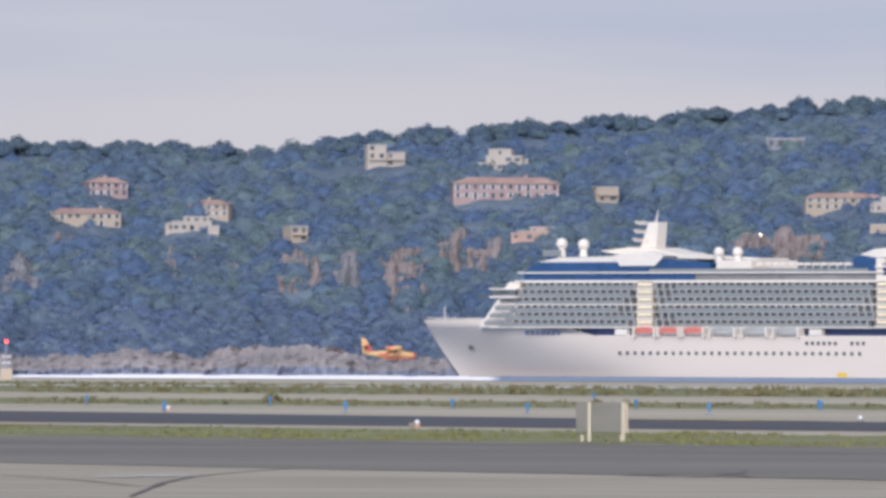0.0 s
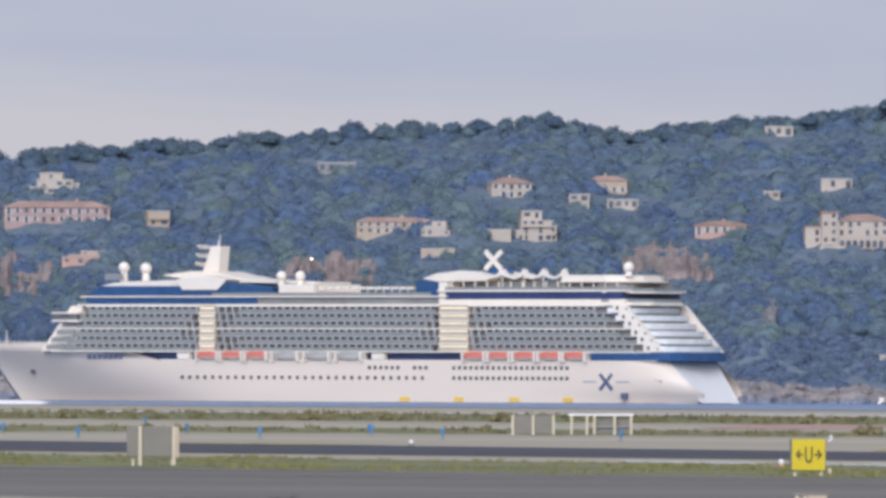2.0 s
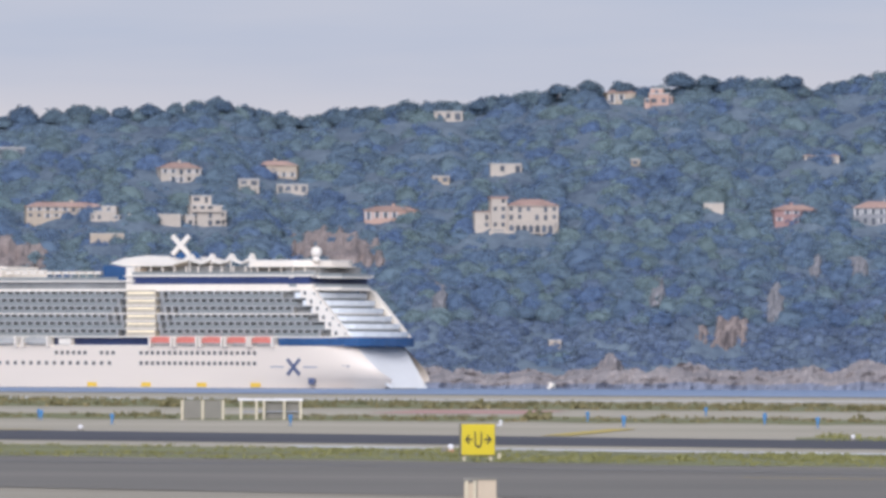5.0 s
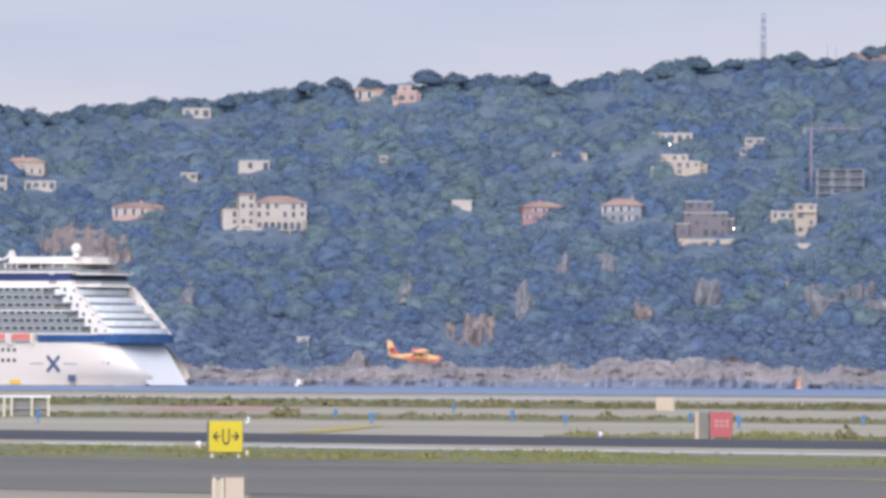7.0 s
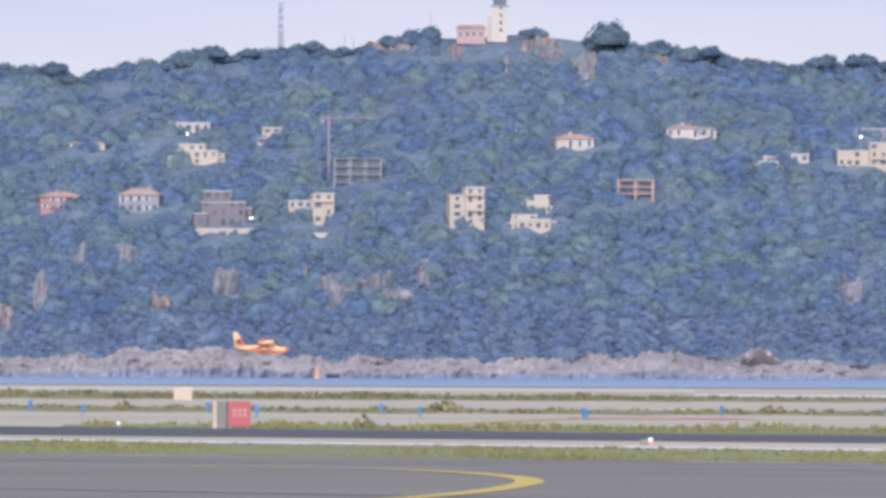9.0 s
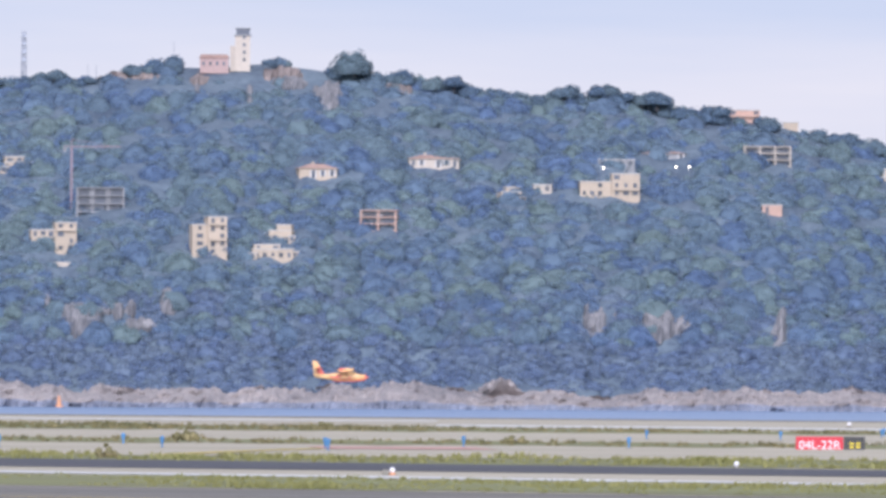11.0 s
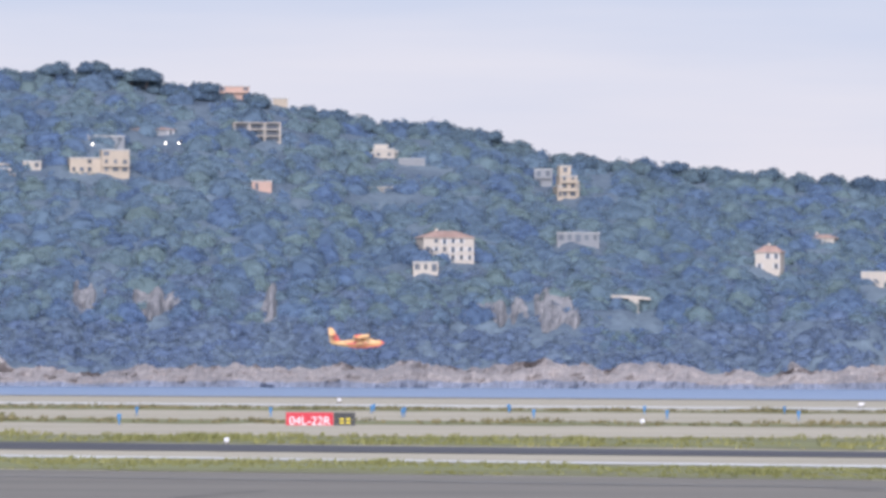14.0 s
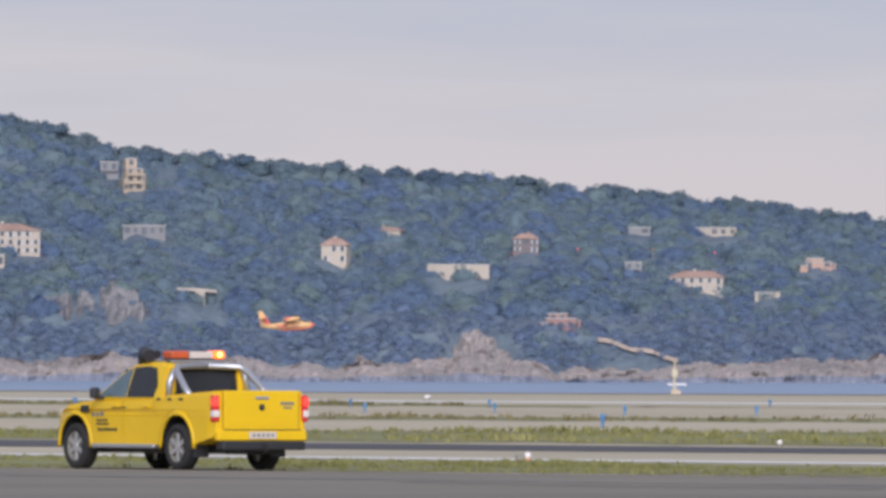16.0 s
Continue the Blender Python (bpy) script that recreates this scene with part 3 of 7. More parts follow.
def clump_kinds(rng, count, leaves, flat, spread):
    """Crowns of several rounded lobes, a closed core under loose leaf tufts; radius about 1, base at z = 0."""
    rings, around = (4, 10) if leaves > 50 else (3, 7)
    kinds = []
    for kind in range(count):
        lobes = [(np.array((0, 0, 0.02)), 0.66)]
        n = 7 if leaves > 40 else 4
        for k in range(n):
            a, out = (k + rng.uniform(-0.3, 0.3)) * math.tau / n, rng.uniform(0.36, 0.6)
            lobes.append((np.array((out * math.cos(a), out * math.sin(a), rng.uniform(0.0, 0.30))), rng.uniform(0.36, 0.52)))
        for k in range(n // 2):
            a, out = rng.uniform(0, math.tau), rng.uniform(0.05, 0.4)
            lobes.append((np.array((out * math.cos(a), out * math.sin(a), rng.uniform(0.36, 0.6))), rng.uniform(0.28, 0.42)))

        def skin(way):
            """Where a ray from the crown's middle leaves the lobes, and the way the lobe faces there."""
            best, face = 0.2, way
            for c, r in lobes:
                along = way @ c
                inside = r * r - (c @ c - along * along)
                if inside > 0 and along + math.sqrt(inside) > best:
                    best = along + math.sqrt(inside)
                    face = (way * best - c) / r
            return way * best, face

        def soft(way, face, tilt):
            v = 0.55 * face + 0.45 * way + tilt + np.array((0, 0, 0.12))
            return v / np.linalg.norm(v)

        squash = np.array((1, 1, flat))
        grid = [(0.02, 0.0)] + [(k * math.pi * 0.56 / rings, (q + 0.5 * (k % 2)) * math.tau / around) for k in range(1, rings + 1) for q in range(around)]
        core, cn = [], []
        for th, ph in grid:
            way = np.array((math.sin(th) * math.cos(ph), math.sin(th) * math.sin(ph), math.cos(th)))
            spot, face = skin(way)
            core.append(spot * 0.96 * squash), cn.append(soft(way, face, np.zeros(3)))
        cf = [(0, 1 + q, 1 + (q + 1) % around) for q in range(around)]
        for k in range(rings - 1):
            for q in range(around):
                a, b2 = 1 + k * around + q, 1 + k * around + (q + 1) % around
                cf += [(a, a + around, b2), (b2, a + around, b2 + around)]
        vs, fs, ns = [np.array(core)], [np.array(cf)], [np.array(cn)]
        for c in range(leaves):
            th, ph = math.acos(1 - rng.uniform(0, 1.08)), rng.uniform(0, math.tau)
            way = np.array((math.sin(th) * math.cos(ph), math.sin(th) * math.sin(ph), math.cos(th)))
            spot, face = skin(way)
            tilt = rng.normal(0, 0.2, 3)
            up = soft(way, face, tilt)
            side = np.cross(up, rng.normal(0, 1, 3))
            side /= np.linalg.norm(side)
            s = spread * rng.uniform(0.6, 1.3)
            corners = np.array([(-1, -0.2, 0), (0.1, -0.8, 0.1), (1, 0.1, 0), (-0.1, 0.8, 0.1)]) * (1 + rng.uniform(-0.3, 0.3, (4, 1))) * s
            leaf = corners @ np.array([side, np.cross(up, side), up]) + spot * rng.uniform(0.95, 1.12)
            fs.append(np.array([(0, 1, 3), (1, 2, 3)]) + len(core) + 4 * c)
            vs.append(leaf * squash)
            ns.append(np.repeat(soft(way, face, tilt)[None], 4, 0))
        kinds.append((np.concatenate(vs), np.concatenate(fs), np.concatenate(ns), np.array([2] * len(cf) + [0] * (2 * leaves))))
    return kinds


KEEP_CLEAR = []
BARE = []


def woods(name, mat, count, seed, low, high, radius, clumps, flat, spread, label, trunk=True, skip_bare=0.72, crest_only=False, gardens=False):
    rng = np.random.default_rng(seed)
    kinds = clump_kinds(rng, 9, clumps, flat, spread)
    vs, fs, ix, ns, hue, at = [], [], [], [], [], 0
    made = tries = 0
    while made < count and tries < count * 12:
        tries += 1
        b = rng.uniform(-165, 168)
        crest = crest_at(b)
        hi = min(high, crest - 0.05)
        if hi <= low:
            continue
        e = rng.uniform(hi - 0.5, hi) if crest_only else rng.uniform(low, hi)
        if gardens:
            hb, he, hw = KEEP_CLEAR[rng.integers(len(KEEP_CLEAR))]
            b, e = hb + rng.uniform(-0.5, 0.5) * (hw + 2.0), he - rng.uniform(0.1, 2.3)
            if e < 1.2 or abs(b) > 165 or e > crest - 0.05:
                continue
        r = rng.uniform(*radius)
        rm = r / 4.65
        if any(abs(b - hb) < hw / 2 + 0.5 * rm and he - 0.95 * rm < e < he + 0.12 for hb, he, hw in KEEP_CLEAR):
            continue
        if any(abs(b - cb) < cw / 2 and abs(e + 0.4 * rm - ce) < ch / 2 for cb, ce, cw, ch in BARE) and rng.random() < skip_bare:
            continue
        made += 1
        p = on_hill(b, e)
        kv, kf, kn, ki = kinds[rng.integers(len(kinds))]
        t = rng.uniform(0, math.tau)
        rot = np.array([[math.cos(t), -math.sin(t), 0], [math.sin(t), math.cos(t), 0], [0, 0, 1]])
        lift = -r * rng.uniform(0.22, 0.48) if trunk else -0.35 * r
        if crest_only:
            lift = r * rng.uniform(0.05, 0.3)
        vs.append((kv * r * np.array([1, 1, rng.uniform(0.75, 1.25)])) @ rot.T + np.array([p.x, p.y, p.z + lift]))
        fs.append(kf + at)
        lit = kn @ rot.T * 0.85 + np.array([0, -0.16, 0.22])
        ns.append(lit / np.linalg.norm(lit, axis=1, keepdims=True))
        ix.append(ki)
        hue.append(np.full(len(kv), rng.random()))
        at += len(kv)
        if trunk:
            w = 0.05 * r
            ring = np.array([[w * math.cos(q), w * math.sin(q), 0] for q in np.linspace(0, math.tau, 5)[:-1]])
            tv = np.concatenate([ring + [p.x, p.y, p.z - 1.0], ring * 0.6 + [p.x, p.y, p.z + lift + 0.5 * r * flat]])
            tf = np.array([[k, (k + 1) % 4, 4 + (k + 1) % 4] for k in range(4)] + [[k, 4 + (k + 1) % 4, 4 + k] for k in range(4)])
            ns.append(np.concatenate([ring, ring]) / w)
            vs.append(tv), fs.append(tf + at), ix.append(np.ones(len(tf), int))
            hue.append(np.zeros(len(tv)))
            at += len(tv)
    ob = stuff_mesh(name, np.concatenate(vs), np.concatenate(fs), [mat[0], BARK, mat[1]], label, "woods", np.concatenate(ix), smooth=True, normals=np.concatenate(ns))
    ob.data.attributes.new("tone", "FLOAT", "POINT").data.foreach_set("value", np.concatenate(hue).astype(np.float32))


def pine_prototypes():
    rng = np.random.default_rng(77)
    protos = []
    for kind in range(5):
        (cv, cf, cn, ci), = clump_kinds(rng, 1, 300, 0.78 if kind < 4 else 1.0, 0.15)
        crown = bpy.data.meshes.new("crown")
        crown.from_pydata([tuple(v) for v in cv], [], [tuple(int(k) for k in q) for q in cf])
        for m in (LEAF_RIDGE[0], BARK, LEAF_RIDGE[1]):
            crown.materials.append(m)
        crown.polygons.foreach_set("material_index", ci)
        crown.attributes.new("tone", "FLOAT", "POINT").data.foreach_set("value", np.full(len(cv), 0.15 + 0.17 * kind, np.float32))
        crown.polygons.foreach_set("use_smooth", [True] * len(crown.polygons))
        crown.normals_split_custom_set_from_vertices(cn)
        bm = bmesh.new()
        lean = rng.uniform(-0.12, 0.12)
        tube(bm, [(-lean, 0, -0.95), (-lean * 0.3, 0.02, -0.4), (0, 0, 0.05)], [0.075, 0.06, 0.045], 6)
        for k in range(5):
            a = k * math.tau / 5 + rng.uniform(-0.4, 0.4)
            tube(bm, [(0, 0, rng.uniform(-0.25, 0.0)), (0.35 * math.cos(a), 0.35 * math.sin(a), 0.12), (0.7 * math.cos(a), 0.7 * math.sin(a), 0.28)], [0.035, 0.025, 0.012], 5)
        protos.append((crown, mesh_of("trunk", bm, BARK)))
    return protos


def skyline_pines():
    protos = pine_prototypes()
    rng = random.Random(5)
    rows = [(-139.5, 19.1, 0.9), (-134.7, 18.8, 1.0), (-122.1, 18.4, 1.2), (-110.6, 19.3, 1.4), (-109.0, 19.2, 1.3), (-101.3, 19.7, 2.2), (-97.8, 19.5, 1.1), (-94.7, 20.1, 1.8), (-91.0, 20.9, 2.4),
            (-85.4, 20.8, 1.7), (-81.9, 21.3, 2.2), (-74.6, 22.1, 2.4), (-70.0, 22.3, 2.2), (-64.2, 22.6, 2.0), (-57.9, 23.0, 1.7), (-47.1, 22.8, 1.7), (-42.9, 22.6, 1.8)]
    rows += [(-39.8, 22.8, 1.4), (-37.0, 23.1, 1.5), (-34.0, 23.3, 1.2), (-30.3, 24.8, 1.3), (-27.8, 25.1, 1.4), (-25.0, 25.0, 1.5), (-20.2, 25.9, 1.7), (-17.9, 25.5, 1.6), (-11.2, 25.6, 2.2),
             (2.3, 26.7, 1.7), (5.1, 26.6, 1.4), (10.3, 27.4, 1.3), (27.8, 28.3, 1.2), (34.8, 28.7, 3.2), (43.1, 27.1, 1.1), (48.4, 25.5, 0.9), (52.3, 26.4, 1.8)]
    rows += [(55.0, 26.4, 1.2), (56.0, 26.5, 1.1), (57.4, 25.8, 1.0), (58.7, 25.5, 0.9), (60.0, 26.0, 1.3), (65.1, 24.8, 1.4), (87.3, 20.7, 1.1), (88.6, 20.8, 1.1), (96.7, 18.6, 1.6), (104.0, 18.3, 1.0), (111.4, 17.8, 1.5),
             (116.5, 17.3, 2.2), (119.3, 17.1, 2.0), (122.1, 16.5, 1.0), (127.3, 16.6, 1.0), (152.3, 13.8, 0.7), (155.1, 13.7, 1.6)]
    for b, e, w in rows:
        d = CREST_D - 12
        foot = bearing(b, crest_at(b) - 0.12, d)
        r = w * d / 2000
        crown, trunk = protos[rng.randrange(4) if 0.95 < w < 3 else 4]
        top = bearing(b, e, d).z
        tall = max(top - foot.z, 1.2 * r)
        r = max(1.1 * r, tall / 1.45)
        high = 0.92 if 0.95 < w < 3 else 1.0
        ob = thing("pine_tree", "dark umbrella pine with a flat crown on the ridge" if w > 0.95 else "small rounded dark tree on the ridge", "tree", pose(*foot, rz=rng.uniform(0, 360)), "pines along the ridge")
        lift = max(tall - r * high, 0.25 * r)
        part("crown", crown, None, ob, at=Matrix.Translation((0, 0, lift)) @ Matrix.Diagonal((r, r, r, 1)))
        part("trunk", trunk, None, ob, at=Matrix.Translation((0, 0, lift)) @ Matrix.Diagonal((r, r, max(lift / 0.9, 0.5), 1)))


# ---- houses ----
PANE = {}


def pane_mesh(kind):
    if kind not in PANE:
        bm = bmesh.new()
        if kind == "arch":
            prism(bm, [(-0.5, 0), (0.5, 0)] + [(0.5 * math.cos(a * math.pi / 8), 0.7 + 0.3 * math.sin(a * math.pi / 8)) for a in range(9)], -0.06, 0.10)
        else:
            box(bm, -0.5, 0.5, -0.06, 0.10, 0, 1)
        if kind in ("plain", "arch"):
            PANE[kind] = mesh_of("window", bm, WINDOW)
        else:
            for s in (-1, 1):
                box(bm, min(s * 0.55, s * 0.95), max(s * 0.55, s * 0.95), -0.10, -0.02, 0, 1, mi=1)
            PANE[kind] = mesh_of("window", bm, [WINDOW, SHUTTER])
    return PANE[kind]


NAMES = {"white": "white rendered", "cream": "cream rendered", "pink": "salmon-pink", "orange": "orange rendered", "red": "brick-red", "grey": "grey rendered", "brown": "dark brown timber", "stone": "weathered stone"}


def house(b, e, w, h, style="flat", colour="white", turn=0.0, depth=9.0, group="houses on the hillside"):
    """A house at bearing b with its foot at elevation e, w by h milliradians."""
    KEEP_CLEAR.append((b, e, w))
    p = on_hill(b, e)
    d = p.xy.length
    W, H = w * d / 1000, h * d / 1000
    rng = random.Random(int(b * 10) + 7)
    wall = WALLS[colour]
    at = pose(p.x, p.y, p.z, rz=-math.degrees(b / 1000) + turn)
    if style == "wall":
        KEEP_CLEAR.append((b, e - 0.45, w))
        ob = thing("retaining_wall", f"long {NAMES[colour]} garden wall on the hillside", "wall", at, "garden walls on the hillside")
        part("wall", boxed(-W / 2, W / 2, 0, 1.2, -2.5, H), wall, ob)
        part("coping", boxed(-W / 2 - 0.1, W / 2 + 0.1, -0.12, 1.3, H, H + 0.25), ROOF_FLAT, ob)
        for k in range(int(W / 5)):
            part("pier", boxed(-W / 2 + 2 + k * 5, -W / 2 + 2.6 + k * 5, -0.3, 0.0, -2.5, H), wall, ob)
        return ob
    labels = {"tile": "villa with a clay tile roof among the pines", "flat": "flat-roofed villa among the pines", "frame": "villa with open pillared terraces", "hotel": "long hotel with a clay tile roof and white windows", "villa": "large villa with arched loggia and turret"}
    ob = thing("house", f"{NAMES[colour]} {labels[style]}", "house", at, group)
    roof_h = 0.0
    if style in ("tile", "hotel", "villa"):
        roof_h = min(0.28 * H, 2.6)
    body = H - roof_h
    wide = W
    storeys = max(1, round(body / 3.1))
    step = body / storeys
    if style == "frame":
        part("wall", boxed(-W / 2 + 0.3, W / 2 - 0.3, 2.2, depth, -3, body - 0.3), WALLS["grey"], ob)
        for k in range(storeys + 1):
            part("floor_slab", boxed(-W / 2, W / 2, 0, depth, k * step - 0.35, k * step), wall, ob)
        n = max(2, int(W / 5.5))
        for k in range(n + 1):
            x = -W / 2 + 0.3 + (W - 0.6) * k / n
            part("pillar", boxed(x - 0.3, x + 0.3, 0.05, 0.6, -3, body - 0.2), wall, ob)
        for k in range(storeys):
            for j in range(n):
                x = -W / 2 + W * (j + 0.5) / n
                part("window", pane_mesh("plain"), None, ob, at=Matrix.Translation((x, 2.15, k * step + 0.1)) @ Matrix.Diagonal((W / n * 0.62, 1, step * 0.7, 1)))
        return ob
    blocks = [(-W / 2, W / 2, 0.0, body)]
    if style == "flat" and W > 11 and H > 5:
        cut = rng.uniform(0.45, 0.62) * W
        low = body - step * (1 if storeys > 1 else 0.35)
        if rng.random() < 0.5:
            blocks = [(-W / 2, -W / 2 + cut, 0.0, body), (-W / 2 + cut, W / 2, 1.6, low)]
        else:
            blocks = [(-W / 2, W / 2 - cut, 1.6, low), (W / 2 - cut, W / 2, 0.0, body)]
    if style == "flat" and W > 9 and H > 4.5 and rng.random() < 0.75:
        f = rng.choice((-1, 1))
        blocks = [(-W / 2 + 0.12 * W, W / 2 - 0.12 * W, 0.0, 0.68 * body), (f * 0.1 * W - 0.24 * W, f * 0.1 * W + 0.24 * W, 2.4, body), (min(f * 0.3, f * 0.52) * W, max(f * 0.3, f * 0.52) * W, -1.8, 0.36 * body), (min(-f * 0.3, -f * 0.5) * W, max(-f * 0.3, -f * 0.5) * W, 1.5, 0.52 * body)]
    if style == "villa":
        blocks = [(-W / 2 + 0.19 * W, -W / 2 + 0.38 * W, -1.0, H), (-W / 2 + 0.38 * W, W / 2, 0.0, body), (-W / 2, -W / 2 + 0.19 * W, 2.0, body * 0.72)]
    for x0, x1, y0, top in blocks:
        part("wall", boxed(x0, x1, y0, depth, -4, top), wall, ob)
        wx = x1 - x0
        if style in ("tile", "hotel") or (style == "villa" and x1 == W / 2):
            bm = bmesh.new()
            o, r = 0.6, min(roof_h, 0.3 * wx)
            q = [bm.verts.new(v) for v in ((x0 - o, y0 - o, top), (x1 + o, y0 - o, top), (x1 + o, depth + o, top), (x0 - o, depth + o, top))]
            inset = min(depth / 2, wx * 0.3)
            t = [bm.verts.new((x0 + inset, (y0 + depth) / 2, top + r)), bm.verts.new((x1 - inset, (y0 + depth) / 2, top + r))]
            for face in ((q[0], q[1], t[1], t[0]), (q[1], q[2], t[1]), (q[2], q[3], t[0], t[1]), (q[3], q[0], t[0]), (q[3], q[2], q[1], q[0])):
                bm.faces.new(face)
            part("roof", bm, TILE, ob)
            part("eaves", boxed(x0 - 0.45, x1 + 0.45, y0 - 0.45, depth + 0.45, top - 0.25, top - 0.004), wall, ob)
        else:
            part("roof", boxed(x0 - 0.25, x1 + 0.25, y0 - 0.25, depth + 0.2, top + 0.003, top + 0.4), ROOF_FLAT if style == "flat" else TILE, ob)
        rows = max(1, round(top / step))
        n = max(1, int(wx / (3.0 if style != "hotel" else 3.4)))
        for k in range(rows):
            if k and style == "flat" and rng.random() < 0.5:
                part("balcony", boxed(x0 + 0.5, x1 - 0.5, y0 - 1.2, y0 + 0.02, k * step - 0.2, k * step + 0.75), wall, ob)
            for j in range(n):
                if rng.random() < 0.25 and style != "hotel":
                    continue
                x = x0 + wx * (j + 0.5) / n
                hh = step * (0.52 if rng.random() < 0.7 else 0.7)
                z = k * step + step * 0.86 - hh
                kind = "shutters" if style in ("hotel", "tile") and rng.random() < 0.7 else "plain"
                ww = min(1.3 if style != "flat" else rng.choice((1.2, 1.6, 2.3)), wx / n * 0.6)
                part("window", pane_mesh(kind), None, ob, at=Matrix.Translation((x, y0, z)) @ Matrix.Diagonal((ww, 1, hh, 1)))
    if style == "villa":
        KEEP_CLEAR.append((b, e - 0.9, w * 0.7))
        for k in range(7):
            x = -W / 2 + 0.43 * W + k * 0.078 * W
            part("window", pane_mesh("arch"), None, ob, at=Matrix.Translation((x, -2.6, -1.2)) @ Matrix.Diagonal((0.056 * W, 1, step * 0.95, 1)))
        part("arcade", boxed(-W / 2 + 0.385 * W, W / 2 - 0.05 * W, -2.6, -0.03, -5, step * 0.75), wall, ob)
        part("terrace_rail", boxed(-W / 2 + 0.385 * W, W / 2 - 0.05 * W, -2.72, -2.55, step * 0.75, step * 0.75 + 0.9), wall, ob)
        for k in range(4):
            x = -W / 2 + (0.45 + 0.11 * k) * W
            part("pillar", boxed(x, x + 0.018 * W, -4.2, -3.6, -7, -1.3), wall, ob)
        part("terrace", boxed(-W / 2 + 0.43 * W, -W / 2 + 0.84 * W, -4.4, -2.62, -1.6, -1.22), wall, ob)
        part("tower_roof", slab(bmesh.new(), [(-W / 2 + 0.175 * W, -1.5), (-W / 2 + 0.395 * W, -1.5), (-W / 2 + 0.395 * W, depth), (-W / 2 + 0.175 * W, depth)], H + 0.41, H + 0.8), TILE, ob)
        part("terrace", boxed(-W / 2 + 0.16 * W, -W / 2 + 0.45 * W, -4, -1.05, -5, -0.6), wall, ob)
    if style in ("tile", "hotel"):
        x = rng.uniform(-0.3, 0.3) * W
        part("chimney", boxed(x - 0.5, x + 0.5, depth * 0.55, depth * 0.55 + 0.9, body, H + 0.9), wall, ob)
    return ob


def village():
    house(-132.0, 14.1, 3.27, 1.54, "tile", "pink", 15)
    house(-133.9, 11.5, 5.85, 1.6, "tile", "cream", 5)
    house(-123.7, 12.4, 3.27, 1.45, "tile", "cream", -10)
    house(-125.1, 11.2, 4.30, 1.17, "flat", "white", 5)
    house(-116.2, 10.3, 1.50, 1.31, "flat", "cream", 20)
    house(-109.0, 16.6, 3.18, 1.78, "flat", "white", 8)
    house(-99.3, 16.3, 3.98, 1.78, "flat", "white", -8)
    house(-99.1, 13.9, 8.75, 1.9, "hotel", "pink", 4, 12)
    house(-90.7, 13.7, 1.87, 1.26, "flat", "cream", 12)
    house(-96.5, 10.6, 4.35, 1.03, "flat", "orange", 0)
    house(-71.1, 13.2, 6.41, 1.40, "tile", "cream", 5)
    house(-67.8, 13.0, 2.43, 1.22, "flat", "white", -8)
    house(-63.7, 13.1, 4.35, 0.51, "wall", "white", 0)
    house(-59.4, 12.6, 3.41, 2.53, "flat", "white", 8)
    house(-61.5, 16.2, 3.37, 1.73, "tile", "white", 12)
    house(-53.7, 16.7, 3.51, 1.40, "tile", "cream", -6)
    house(-55.9, 15.4, 1.68, 1.12, "flat", "white", 0)
    house(-52.3, 15.4, 2.57, 0.70, "flat", "white", 0)
    house(-44.2, 13.1, 4.30, 1.31, "tile", "orange", -8)
    house(-76.0, 18.2, 3.13, 0.84, "flat", "grey", 0)
    house(-67.6, 11.1, 2.81, 0.89, "wall", "cream", 0)
    house(-33.7, 12.5, 6.92, 2.53, "villa", "white", 5, 12)
    house(-25.1, 22.9, 2.34, 1.31, "tile", "cream", 8)
    house(-22.0, 22.8, 2.20, 1.40, "flat", "orange", -5)
    house(-39.4, 21.4, 2.34, 0.80, "flat", "white", 0)
    house(-34.6, 17.0, 2.57, 0.89, "flat", "white", 8)
    house(-30.5, 2.7, 0.98, 0.61, "flat", "cream", 0, 4)
    house(-40.0, 16.2, 1.40, 0.65, "flat", "cream", 0)
    house(-10.6, 13.1, 3.51, 1.54, "tile", "red", 10)
    house(-4.2, 12.9, 3.37, 2.06, "tile", "grey", -12)
    house(2.8, 11.8, 4.77, 2.90, "flat", "brown", 5)
    house(10.1, 12.1, 3.74, 2.43, "flat", "cream", 6)
    house(0.6, 16.9, 4.54, 1.68, "flat", "cream", -5)
    house(-0.1, 19.5, 3.51, 0.84, "flat", "white", 0)
    house(7.2, 18.6, 3.27, 1.36, "flat", "cream", 8)
    house(13.9, 15.5, 3.98, 2.01, "frame", "grey", 0)
    house(-8.5, 18.1, 2.90, 0.84, "tile", "white", 0)
    house(3.1, 11.1, 5.14, 0.51, "wall", "cream", 0)
    house(10.9, 10.9, 1.64, 0.37, "wall", "white", 0)
    house(-17.4, 14.0, 1.64, 0.70, "flat", "white", 0)
    house(-23.6, 17.8, 1.31, 0.51, "flat", "cream", 0)
    house(23.0, 11.9, 2.85, 3.18, "flat", "cream", 10)
    house(28.8, 13.0, 2.48, 1.45, "flat", "cream", -8)
    house(28.2, 11.7, 4.44, 1.12, "flat", "cream", 4)
    house(36.9, 14.1, 3.04, 1.68, "frame", "orange", -8)
    house(31.9, 18.2, 3.13, 1.36, "tile", "cream", 8)
    house(41.5, 19.2, 4.12, 1.17, "tile", "white", 0)
    house(47.9, 16.4, 2.25, 1.31, "flat", "cream", 10)
    house(50.5, 17.2, 1.50, 0.70, "flat", "white", 0)
    house(56.1, 16.9, 4.91, 1.96, "flat", "cream", 6)
